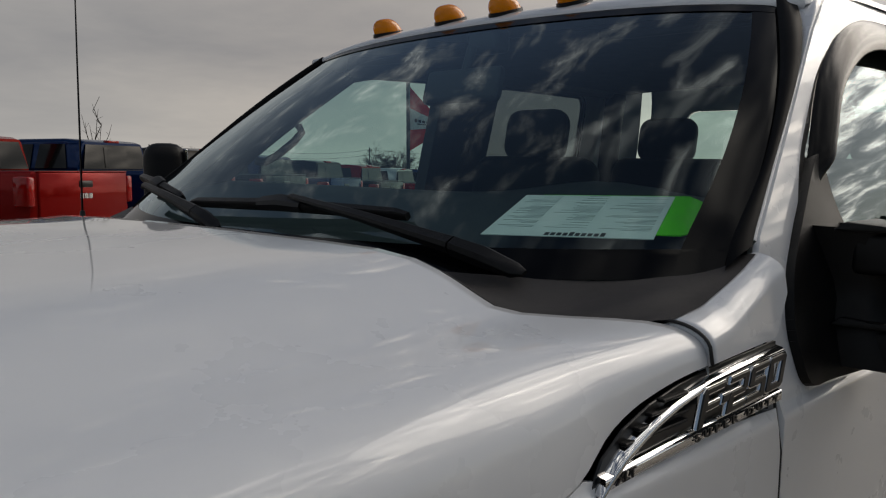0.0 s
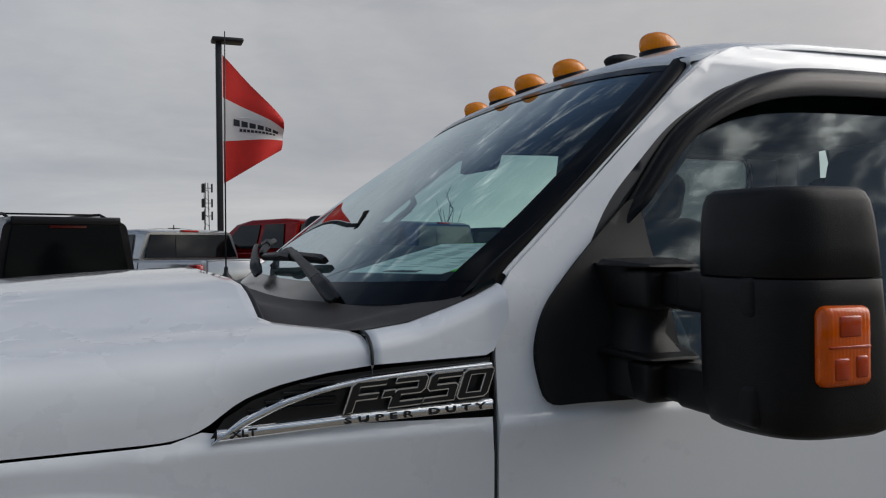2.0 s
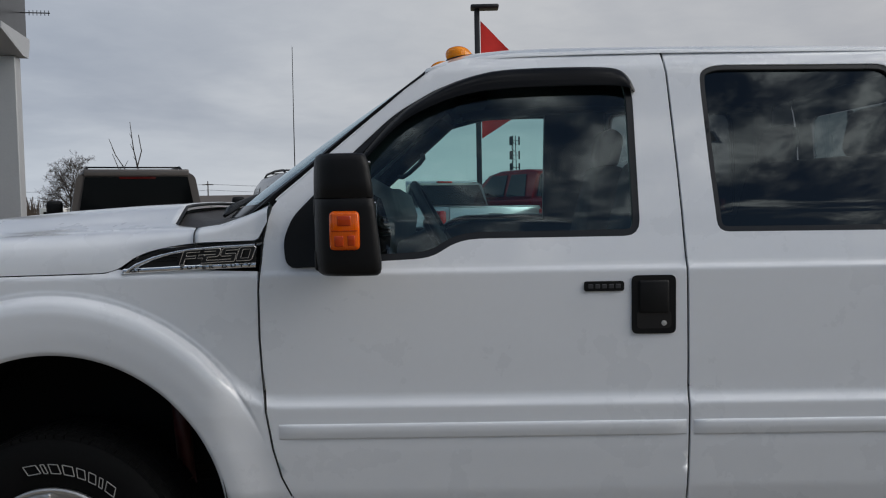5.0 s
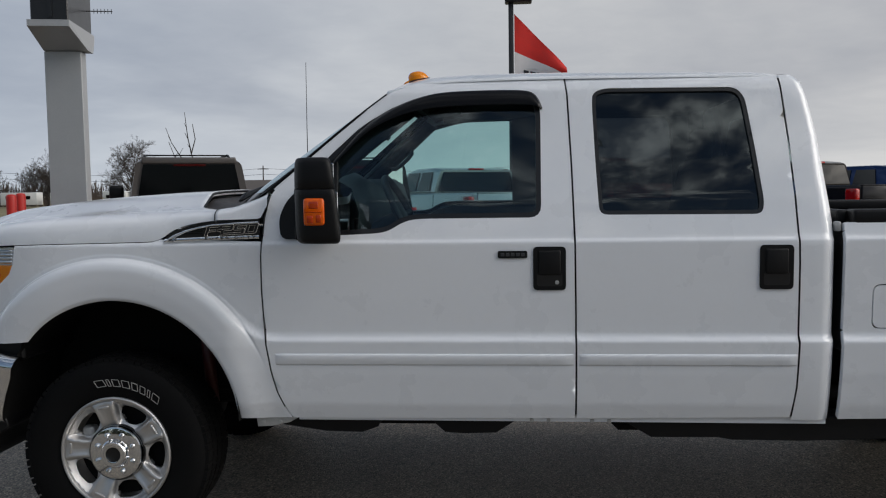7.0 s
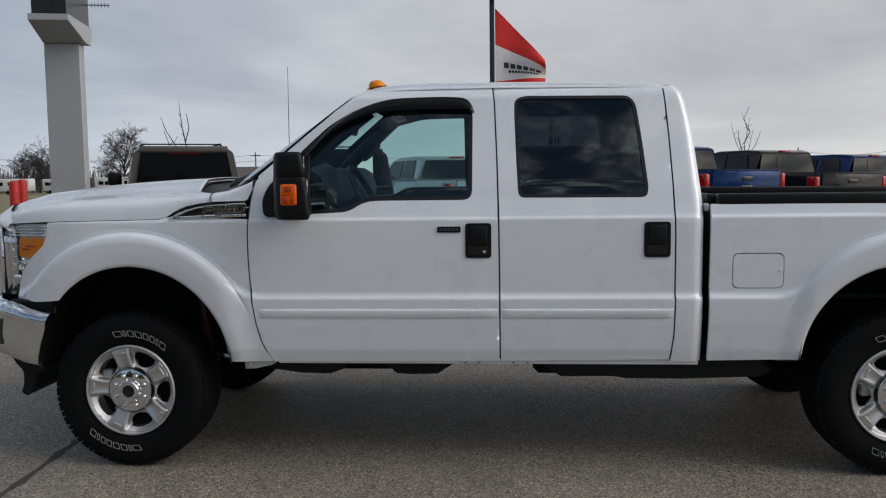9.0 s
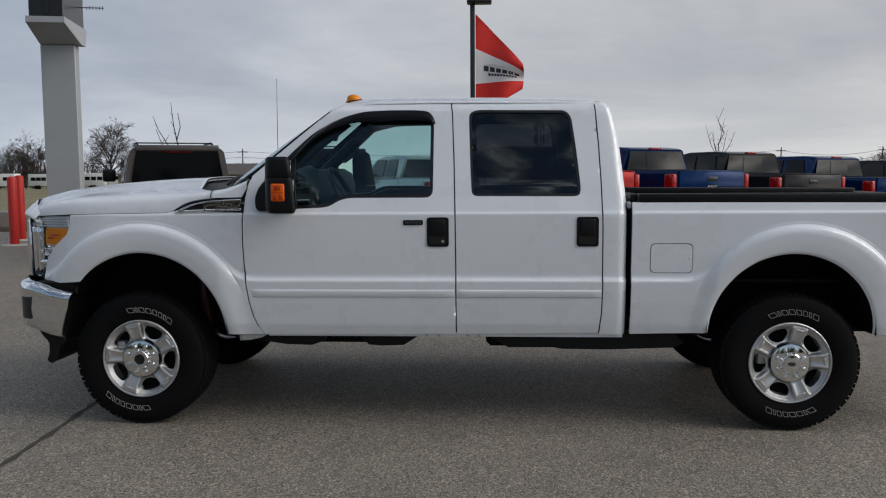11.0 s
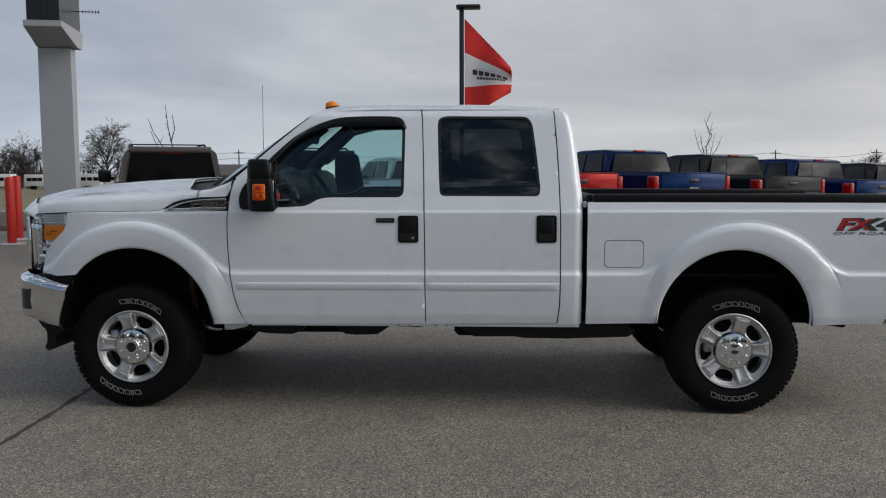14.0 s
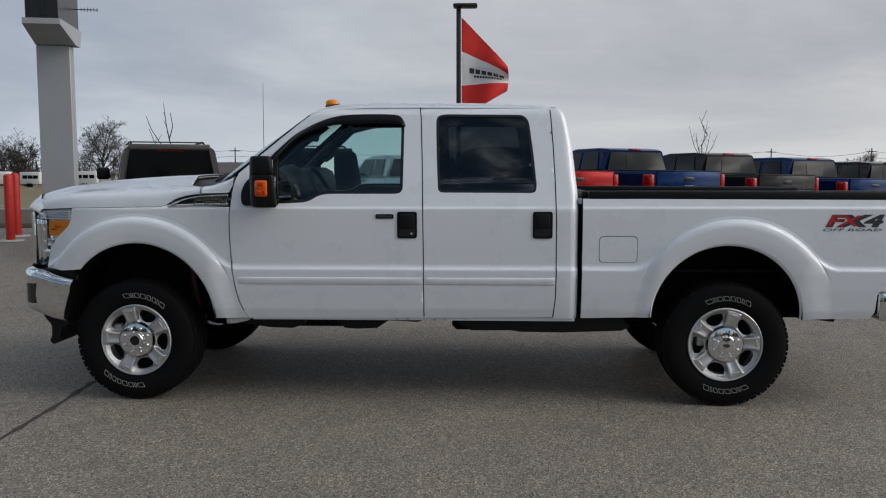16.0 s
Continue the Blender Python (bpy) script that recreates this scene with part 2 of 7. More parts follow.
def mirrored(ob, parent=None):
    """The same part on the passenger side."""
    me = ob.data.copy()
    v = np.empty(len(me.vertices) * 3)
    me.vertices.foreach_get("co", v)
    v[1::3] = 2 * YC - v[1::3]
    me.vertices.foreach_set("co", v)
    if "custom_normal" in me.attributes:
        me.attributes.remove(me.attributes["custom_normal"])
    me.flip_normals()
    o = new(ob.name.split(".")[0], me)
    o.parent = parent or ob.parent
    for k in ("label",):
        if k in ob:
            o[k] = ob[k]
    return o


def box(bm, x0, x1, y0, y1, z0, z1, bevel=0.0, seg=2, m=None):
    geo = bmesh.ops.create_cube(bm, size=1.0)["verts"]
    for v in geo:
        v.co = Vector(((x0 + x1) / 2 + v.co.x * (x1 - x0), (y0 + y1) / 2 + v.co.y * (y1 - y0), (z0 + z1) / 2 + v.co.z * (z1 - z0)))
    if bevel:
        edges = list({e for v in geo for e in v.link_edges})
        out = bmesh.ops.bevel(bm, geom=edges, offset=bevel, segments=seg, profile=0.5, affect="EDGES")
        geo = list({v for f in out["faces"] for v in f.verts} | {v for v in geo if v.is_valid})
    if m is not None:
        bmesh.ops.transform(bm, matrix=m, verts=geo)
    return geo


def tube(bm, pts, radii, sides=8, cap=True):
    """A tube through points, with a radius for each."""
    pts = [Vector(p) for p in pts]
    rings = []
    for i, p in enumerate(pts):
        d = (pts[min(i + 1, len(pts) - 1)] - pts[max(i - 1, 0)]).normalized()
        a = d.orthogonal().normalized() if i == 0 else (a - d * a.dot(d)).normalized()
        b = d.cross(a)
        r = radii[i] if isinstance(radii, (list, tuple)) else radii
        rings.append([bm.verts.new(p + (a * math.cos(2 * math.pi * k / sides) + b * math.sin(2 * math.pi * k / sides)) * r) for k in range(sides)])
    for q, w in zip(rings, rings[1:]):
        for k in range(sides):
            bm.faces.new((q[k], q[(k + 1) % sides], w[(k + 1) % sides], w[k]))
    if cap and sides > 2:
        bm.faces.new(rings[0][::-1])
        bm.faces.new(rings[-1])
    return rings


def lathe(bm, profile, seg=48, axis="y"):
    """Turns (radius, along) points round an axis through the origin."""
    rings = []
    for k in range(seg):
        c, s = math.cos(2 * math.pi * k / seg), math.sin(2 * math.pi * k / seg)
        rings.append([bm.verts.new((r * c, a, r * s) if axis == "y" else (r * c, r * s, a)) for r, a in profile])
    for k in range(seg):
        p, q = rings[k], rings[(k + 1) % seg]
        for i in range(len(profile) - 1):
            bm.faces.new((p[i], p[i + 1], q[i + 1], q[i]))


def extrude_outline(bm, pts, y0, y1, bevel=0.0, seg=2):
    """A plate with an (x, z) outline between two y."""
    vs = [bm.verts.new((x, y0, z)) for x, z in pts]
    f = bm.faces.new(vs)
    out = bmesh.ops.extrude_face_region(bm, geom=[f])
    top = [e for e in out["geom"] if isinstance(e, bmesh.types.BMVert)]
    bmesh.ops.translate(bm, verts=top, vec=(0, y1 - y0, 0))
    bmesh.ops.recalc_face_normals(bm, faces=bm.faces)
    if bevel:
        ring = [e for e in bm.edges if abs(e.verts[0].co.y - e.verts[1].co.y) < 1e-6]
        bmesh.ops.bevel(bm, geom=ring, offset=bevel, segments=seg, profile=0.5, affect="EDGES")
    return vs + top


def grid_surface(name, rows, mat, parent, label="", closed=False):
    """A smooth sheet through rows of points."""
    n = len(rows[0])
    verts = [p for r in rows for p in r]
    faces = []
    for i in range(len(rows) - 1):
        for j in range(n - 1 if not closed else n):
            k = (j + 1) % n
            faces.append((i * n + j, i * n + k, (i + 1) * n + k, (i + 1) * n + j))
    return link_mesh(name, verts, faces, mat, parent, label)


def text_mesh(word, width, height, depth, bold=0.0, shear=0.0, spacing=1.0):
    """A word in the built-in font as a bmesh in the xz plane, fitted to a size, its front towards -y."""
    cu = bpy.data.curves.new("word", "FONT")
    cu.body, cu.extrude, cu.offset, cu.shear = word, 0.05, bold, shear
    cu.resolution_u = 3
    cu.space_character = spacing
    ob = bpy.data.objects.new("word", cu)
    scene.collection.objects.link(ob)
    dg = bpy.context.evaluated_depsgraph_get()
    me = bpy.data.meshes.new_from_object(ob.evaluated_get(dg))
    bm = bmesh.new()
    bm.from_mesh(me)
    bpy.data.objects.remove(ob)
    bpy.data.curves.remove(cu)
    bpy.data.meshes.remove(me)
    xs, ys, zs = zip(*[v.co for v in bm.verts])
    for v in bm.verts:
        v.co = Vector(((v.co.x - min(xs)) / (max(xs) - min(xs)) * width, -(v.co.z - min(zs)) / (max(zs) - min(zs)) * depth, (v.co.y - min(ys)) / (max(ys) - min(ys)) * height))
    return bm


def inside(poly, p):
    x, y = p
    hit = False
    for (x0, y0), (x1, y1) in zip(poly, poly[1:] + poly[:1]):
        if (y0 > y) != (y1 > y) and x < (x1 - x0) * (y - y0) / (y1 - y0) + x0:
            hit = not hit
    return hit


def shrink(loop, by):
    """Moves an outline inwards along its own normals."""
    out = []
    n = len(loop)
    area = sum(a[0] * b[1] - b[0] * a[1] for a, b in zip(loop, loop[1:] + loop[:1]))
    s = 1 if area > 0 else -1
    for i, p in enumerate(loop):
        a, b = loop[i - 1], loop[(i + 1) % n]
        tx, tz = b[0] - a[0], b[1] - a[1]
        l = math.hypot(tx, tz) or 1
        out.append((p[0] - tz / l * by * s, p[1] + tx / l * by * s))
    return out


def densify(loop, step):
    out = []
    for (x0, y0), (x1, y1) in zip(loop, loop[1:] + loop[:1]):
        n = max(1, int(math.hypot(x1 - x0, y1 - y0) / step))
        out += [(x0 + (x1 - x0) * k / n, y0 + (y1 - y0) * k / n) for k in range(n)]
    return out


def soften(loop, r, n=4, sharp=()):
    """Rounds the corners of an outline by a radius."""
    out = []
    for i, p in enumerate(loop):
        a, b = loop[i - 1], loop[(i + 1) % len(loop)]
        if i in sharp:
            out.append(p)
            continue
        la, lb = math.dist(a, p), math.dist(b, p)
        ra, rb = min(r, la * 0.45), min(r, lb * 0.45)
        q0 = (p[0] + (a[0] - p[0]) * ra / la, p[1] + (a[1] - p[1]) * ra / la)
        q1 = (p[0] + (b[0] - p[0]) * rb / lb, p[1] + (b[1] - p[1]) * rb / lb)
        for k in range(n + 1):
            t = k / n
            out.append(tuple((1 - t) ** 2 * q0[j] + 2 * t * (1 - t) * p[j] + t * t * q1[j] for j in (0, 1)))
    return out


def sheet(name, outline, holes, fn, mat, parent, label="", step=0.03, fold=0.018, outward=(0, -1, 0), rows=(), extra=(), skip=None):
    """A body panel: the outline, less its holes, laid on the surface fn(u, v), with folded edges that give it depth."""
    loops = [densify(l, step) for l in [outline] + list(holes)]
    pts, edges = [], []
    for l in loops:
        base = len(pts)
        pts += l
        edges += [(base + i, base + (i + 1) % len(l)) for i in range(len(l))]
    us, vs = [p[0] for p in loops[0]], [p[1] for p in loops[0]]
    near = step * 0.45
    cells = {}
    for p in pts:
        cells.setdefault((int(p[0] // near), int(p[1] // near)), []).append(p)

    def free(p):
        i, j = int(p[0] // near), int(p[1] // near)
        for a in (-1, 0, 1):
            for b in (-1, 0, 1):
                for q in cells.get((i + a, j + b), ()):
                    if abs(q[0] - p[0]) < near * 0.6 and abs(q[1] - p[1]) < near * 0.35:
                        return False
        return inside(loops[0], p) and not any(inside(h, p) for h in loops[1:])

    cand = [p for line in extra for p in line]
    count_extra = len(cand)
    ends, total = set(), 0
    for line in extra:
        total += len(line)
        ends.add(total - 1)
    nu = int((max(us) - min(us)) / step)
    for v in rows:
        cand += [(min(us) + (k + 0.5) * step, v) for k in range(nu + 1)]
        ends.add(len(cand) - 1)
    count_rows = len(cand) - count_extra
    nv = int((max(vs) - min(vs)) / (step * 0.87))
    for j in range(nv + 1):
        for k in range(nu + 1):
            cand.append((min(us) + (k + 0.5 * (j % 2)) * step, min(vs) + j * step * 0.87))
    inner = []
    last = None
    for n, p in enumerate(cand):
        given = n < count_extra
        if skip and not given and skip(p):
            continue
        if given:
            i, j = int(p[0] // near), int(p[1] // near)
            close = any(math.dist(p, q) < 0.004 for a in (-1, 0, 1) for b in (-1, 0, 1) for q in cells.get((i + a, j + b), ()))
            fits = not close and inside(loops[0], p) and not any(inside(h, p) for h in loops[1:])
        else:
            fits = free(p)
        if fits:
            here = len(pts) + len(inner)
            if last is not None and last[0] == n - 1 and last[0] not in ends and n < count_extra + count_rows and math.dist(inner[-1], p) < step * 1.5:
                edges.append((here - 1, here))
            last = (n,)
            inner.append(p)
            cells.setdefault((int(p[0] // near), int(p[1] // near)), []).append(p)
    allp = [Vector(p) for p in pts + inner]
    v2, _, tri, *_ = geometry.delaunay_2d_cdt(allp, edges, [], 0, 1e-6)
    verts, norms = [], []
    out = Vector(outward)
    for p in v2:
        c = Vector(fn(p[0], p[1]))
        e = 0.0015
        du = Vector(fn(p[0] + e, p[1])) - Vector(fn(p[0] - e, p[1]))
        dv = Vector(fn(p[0], p[1] + e)) - Vector(fn(p[0], p[1] - e))
        n = du.cross(dv).normalized()
        if n.dot(out) < 0:
            n = -n
        verts.append(c)
        norms.append(n)
    faces = []
    for t in tri:
        c = tuple(sum(v2[i][k] for i in t) / len(t) for k in (0, 1))
        if inside(loops[0], c) and not any(inside(h, c) for h in loops[1:]):
            nn = (verts[t[1]] - verts[t[0]]).cross(verts[t[2]] - verts[t[0]])
            faces.append(tuple(t) if nn.dot(out) > 0 else tuple(t[::-1]))
    if fold:
        count = {}
        for t in faces:
            for a, b in zip(t, t[1:] + t[:1]):
                count[(a, b)] = 1
        for a, b in [e for e in count if (e[1], e[0]) not in count]:
            n = (norms[a] + norms[b]).normalized()
            i = len(verts)
            side = (verts[b] - verts[a]).cross(n).normalized()
            verts += [verts[a].copy(), verts[b].copy(), verts[b] - n * fold, verts[a] - n * fold]
            norms += [(side + n * 0.8).normalized()] * 2 + [side, side]
            faces.append((i + 1, i, i + 3, i + 2))
    used = sorted({i for f in faces for i in f})
    at = {i: k for k, i in enumerate(used)}
    return link_mesh(name, [verts[i] for i in used], [tuple(at[i] for i in f) for f in faces], mat, parent, label, True, [norms[i] for i in used])

# ---------------------------------------------------------------- the ground
def rise(x, y):
    """The lot climbs gently behind the white pickup."""
    t = min(max((y - 3.0) / 11.0, 0.0), 1.0)
    fall = 0.040 * min(max(x - 6.0, 0.0), 14.0) * min(max((y - 4.0) / 6.0, 0.0), 1.0)
    far = min(max((y - 20.0) / 60.0, 0.0), 1.0)
    return 0.26 * t * t * (3 - 2 * t) - fall - 0.018 - 0.75 * far * far * (3 - 2 * far)


# ---------------------------------------------------------------- the white pickup: surfaces
def smooth01(t):
    t = min(max(t, 0.0), 1.0)
    return t * t * (3 - 2 * t)


def curve(xs, ys):
    """A smooth curve through a few points, as a function."""
    table_x = np.linspace(xs[0], xs[-1], 600)
    lin = np.interp(table_x, xs, ys)
    k = np.exp(-np.linspace(-2, 2, 41) ** 2)
    pad = np.r_[2 * lin[0] - lin[20:0:-1], lin, 2 * lin[-1] - lin[-2:-22:-1]]
    table = np.convolve(pad, k / k.sum(), "valid").tolist()
    x0, s = xs[0], 599 / (xs[-1] - xs[0])

    def f(x):
        t = min(max((x - x0) * s, 0.0), 598.999)
        i = int(t)
        return table[i] + (table[i + 1] - table[i]) * (t - i)
    return f


_z = np.arange(0.44, 2.10, 0.001)
_d = np.interp(_z, [0.44, 0.555, 0.62, 0.76, 0.880, 0.892, 0.906, 0.920, 1.05, 1.20, 1.290, 1.298, 1.310, 1.40, 1.46, 1.92, 1.965, 2.05],
               [0.085, 0.046, 0.024, 0.002, -0.008, -0.008, 0.007, 0.012, 0.005, 0.001, 0.0, 0.001, 0.011, 0.034, 0.047, 0.176, 0.205, 0.30])
_k = np.exp(-(np.arange(-18, 19) / 4.5) ** 2)
SECTION = np.convolve(np.pad(_d, 18, "edge"), _k / _k.sum(), "valid").tolist()
ARCH_F, ARCH_R = (0.030, 0.553, 0.512, 0.688), (3.963, 0.575, 0.482, 0.652)   # x, z, opening and outer radius
FLARE = {ARCH_F: -0.008, ARCH_R: 0.050}      # how far the flare's outer edge is shifted along x


def flare_radius(arch, x, z):
    """Distance from the wheel opening's centre, bent so that the opening and the flare's edge are level lines."""
    cx, cz, r0, r1 = arch
    up = max(z - cz, 0.0)
    ri, ro = math.hypot(x - cx, up), math.hypot(x - cx - FLARE[arch], up)
    if ro >= r1:
        return r1 + ro - r1
    if ri <= r0:
        return ri
    return r0 + (r1 - r0) * (ri - r0) / (ri - r0 + r1 - ro + 1e-9)


def section(z):
    t = min(max((z - 0.44) * 1000, 0.0), len(SECTION) - 2.001)
    i = int(t)
    return SECTION[i] + (SECTION[i + 1] - SECTION[i]) * (t - i)


CREASE = 0.901        # height of the line at which the body steps out


def side(x, z):
    """How far the driver side's skin lies in from y = 0."""
    d = section(z)
    if x < -0.15:
        d += 0.115 * ((-0.15 - x) / 0.55) ** 2.3
    for arch in (ARCH_F, ARCH_R):
        cx, cz, r0, r1 = arch
        if abs(x - cx) < 0.95 and z < 1.35:
            r = flare_radius(arch, x, z)
            # the step along the crease runs on round the flare's outer edge, with a fillet where the two meet
            p, q, k = r - r1, z - CREASE, 0.11
            u = min(p, q) - max(k - abs(p - q), 0.0) ** 2 / (4 * k)
            d += section(max(z, 0.935)) + section(min(max(CREASE + u, 0.870), 0.935)) - section(0.935) + section(min(z, 0.870)) - section(0.870) - section(z)
            low = smooth01((CREASE + 0.08 - z) / 0.22)
            t = min(max((r1 - r) / (0.060 + 0.105 * low), 0.0), 1.0)
            b = (1 - (1 - t) ** 2.6) * (1 - low) + smooth01(t) * low
            d -= b * (0.027 - 0.008 * smooth01((r1 - 0.09 - r) / 0.10) - 0.008 * low)
            d += 0.010 * max(0.0, (r0 + 0.018 - r) / 0.018) ** 2
            d += 0.004 * math.exp(-((r - r1 - 0.003) / 0.006) ** 2) * (1 - low)
    return d


def skin(x, z):
    return (x, side(x, z), z)


def skin_in(by):
    return lambda x, z: (x, side(x, z) + by, z)


def arc(cx, cz, r, a0, a1, n):
    return [(cx + r * math.cos(radians(a0 + (a1 - a0) * k / n)), cz + r * math.sin(radians(a0 + (a1 - a0) * k / n))) for k in range(n + 1)]


def arch_rings(arch):
    cx, cz, r0, r1 = arch
    out = []
    radii = [r0 + 0.005, r0 + 0.010, r0 + 0.016, r0 + 0.024] + [r0 + 0.036 + k * (r1 - 0.10 - r0 - 0.036) / 4 for k in range(5)]
    radii += [r1 + o for o in (-0.085, -0.070, -0.056, -0.044, -0.034, -0.026, -0.020, -0.015, -0.010, -0.005, 0.0, 0.003, 0.006, 0.010, 0.016, 0.024, 0.034, 0.046, 0.060)]
    for r in radii:
        c = cx + FLARE[arch] * min(max((r - r0) / (r1 - r0), 0.0), 1.0)
        out.append([(c + r, cz - 0.008)] + arc(c, cz, r, 0.0, 180, 130) + [(c - r, cz - 0.008)])
    return out


def arch_zone(arch):
    cx, cz, r0, r1 = arch
    return lambda p: r0 - 0.01 < flare_radius(arch, p[0], p[1]) < r1 + 0.068


ROWS_Z = (0.872, 0.880, 0.886, 0.891, 0.896, 0.901, 0.906, 0.912, 0.920, 0.932, 0.946, 0.962, 0.980, 1.28, 1.288, 1.294, 1.300, 1.306, 1.313, 1.322)
truck = thing("pickup_truck", "white crew cab heavy duty pickup truck parked on asphalt", "pickup truck", pose(0, 0, 0))

# seams between the panels, as (x, z)
SEAM_A = [(0.776, 0.553), (0.748, 0.605), (0.721, 0.668), (0.700, 0.76), (0.683, 0.877), (0.672, 1.00), (0.668, 1.104), (0.669, 1.25), (0.675, 1.33), (0.680, 1.40), (0.692, 1.465), (0.704, 1.502)]
PILLAR = [(0.728, 1.528), (0.795, 1.584), (0.905, 1.678), (1.030, 1.786), (1.120, 1.863), (1.200, 1.922), (1.280, 1.957)]
ROOF_EDGE = [(1.330, 1.968), (1.45, 1.973), (1.70, 1.976), (1.90, 1.976)]
G = 0.0038


def shift(pts, dx, dz=0.0):
    return [(x + dx, z + dz) for x, z in pts]


# front door
W_FRONT = soften([(1.005, 1.330), (1.195, 1.338), (1.262, 1.380), (1.320, 1.394), (1.833, 1.394), (1.836, 1.845), (1.812, 1.915), (1.700, 1.922), (1.425, 1.918), (1.230, 1.872),
                  (1.085, 1.788), (0.930, 1.645), (0.838, 1.505), (0.815, 1.40), (0.86, 1.335)], 0.05)
door_f = shift(SEAM_A, G) + PILLAR + ROOF_EDGE + [(1.935, 1.976), (1.944, 1.90), (1.956, 1.60), (1.9635, 1.30), (1.9665, 1.00), (1.9675, 0.560)]
front_door = sheet("front_door", door_f, [W_FRONT], skin, M_WHITE, truck, rows=ROWS_Z)
# rear door
W_REAR = soften([(2.068, 1.402), (2.710, 1.398), (2.722, 1.44), (2.700, 1.66), (2.672, 1.875), (2.636, 1.917), (2.10, 1.925), (2.052, 1.905), (2.050, 1.85), (2.058, 1.60)], 0.035)
SEAM_C = [(2.833, 0.572), (2.847, 0.70), (2.850, 0.88), (2.849, 1.20), (2.843, 1.45), (2.832, 1.70), (2.818, 1.90), (2.812, 1.962)]
door_r = [(1.9755, 0.560), (1.9745, 1.00), (1.9715, 1.30), (1.964, 1.60), (1.952, 1.90), (1.943, 1.976), (2.2, 1.975), (2.5, 1.971), (2.79, 1.966)][::-1]
rear_door = sheet("rear_door", shift(SEAM_C, -G) + door_r, [W_REAR], skin, M_WHITE, truck, rows=ROWS_Z)

# front fender with its flared arch, up to the hood seam
seam_z = curve([-0.75, -0.42, -0.25, 0.0, 0.20, 0.245, 0.285, 0.34, 0.41, 0.50], [1.285, 1.301, 1.305, 1.308, 1.311, 1.323, 1.356, 1.376, 1.390, 1.400])
fender_top = [(0.667, 1.308), (0.45, 1.315), (0.30, 1.311)] + [(x, min(seam_z(x), 1.330) - 0.0035) for x in (0.24, 0.20, 0.16, 0.10, 0.0, -0.12, -0.25, -0.35)] + [(-0.415, 1.297)]
fender_front = [(-0.428, 1.22), (-0.450, 1.175), (-0.535, 1.105), (-0.600, 1.03), (-0.632, 0.93), (-0.628, 0.890), (-0.50, 0.876)]
fender = sheet("front_fender", shift(SEAM_A[:-4], -G) + fender_top + fender_front + arc(*ARCH_F[:3], 139.5, 0.5, 120) + [(0.555, 0.552)], [], skin, M_WHITE, truck,
               rows=ROWS_Z, extra=arch_rings(ARCH_F), skip=arch_zone(ARCH_F), fold=0.03)

# bed side
bed_out = [(4.452, 0.567)] + [(4.90, 0.575), (4.925, 0.62), (4.93, 0.75), (4.99, 0.78), (5.085, 0.80), (5.09, 1.352), (3.024, 1.362), (3.020, 0.566), (3.476, 0.567)]
bed_side = sheet("bed_side", bed_out[:-1] + arc(*ARCH_R[:3], 180, 0, 130), [soften([(3.129, 0.938), (3.382, 0.938), (3.382, 1.118), (3.129, 1.118)], 0.035, 5)], skin, M_WHITE, truck,
                 rows=ROWS_Z, extra=arch_rings(ARCH_R), skip=arch_zone(ARCH_R), fold=0.03)
fuel_door = sheet("fuel_door", soften([(3.1340, 0.9430), (3.3770, 0.9430), (3.3770, 1.1130), (3.1340, 1.1130)], 0.032, 5), [], skin, M_WHITE, truck, fold=0.012)
bm = bmesh.new()
lathe(bm, [(0.0, -0.004), (0.008, -0.003), (0.011, 0.003)], 16)
bmesh.ops.translate(bm, verts=bm.verts, vec=(3.366, side(3.366, 1.03), 1.03))
# black sheet behind the door darkens its gap as shade would
sheet("fuel_door_seal", soften([(3.120, 0.929), (3.391, 0.929), (3.391, 1.127), (3.120, 1.127)], 0.03, 4), [], skin_in(0.016), M_SEAL, fuel_door, fold=0, step=0.05)
part("fuel_door_tab", bm, M_WHITE, fuel_door, smooth=40)


# back of the cab, rounded at its corners
def back_x(z):
    return float(np.interp(z, [0.5, 1.37, 1.46, 1.69, 1.85, 1.925, 1.955, 1.97], [2.998, 2.997, 2.987, 2.963, 2.934, 2.911, 2.890, 2.870]))


def back_r(z):
    return float(np.interp(z, [1.55, 1.97], [0.065, 0.035]))


def back_skin(u, z):
    """u runs round the back of the cab from the driver side's rear door seam: along the side, round the corner, to the centre."""
    d0, xb = side(2.85, z), back_x(z)
    r = back_r(z)
    l0 = xb - r - 2.84
    if u < l0:
        return (2.84 + u, d0, z)
    if u < l0 + r * math.pi / 2:
        a = (u - l0) / r
        return (xb - r + r * math.sin(a), d0 + r - r * math.cos(a), z)
    return (xb, d0 + r + u - l0 - r * math.pi / 2, z)


cab_rows = []
zs = [0.56, 0.6, 0.7, 0.8, 0.87, 0.88, 0.886, 0.891, 0.896, 0.901, 0.906, 0.912, 0.92, 0.935, 1.0, 1.1, 1.2, 1.27, 1.29, 1.30, 1.31, 1.325, 1.36, 1.40, 1.45, 1.50, 1.6, 1.7, 1.8, 1.88, 1.925, 1.95, 1.965]
for z in zs:
    x0 = np.interp(z, [p[1] for p in SEAM_C], [p[0] for p in SEAM_C]) + G - 2.84
    l0 = back_x(z) - back_r(z) - 2.84
    us = [x0, (x0 + l0) / 2] + [l0 + back_r(z) * math.pi / 2 * k / 10 for k in range(11)] + [l0 + back_r(z) * 1.571 + 0.10]
    cab_rows.append([back_skin(u, z) for u in us])
cab_corner = grid_surface("cab_corner", [r[::-1] for r in cab_rows], M_WHITE, truck)

def back_flat(y, z):
    return (back_x(z) - 0.002, y, z)


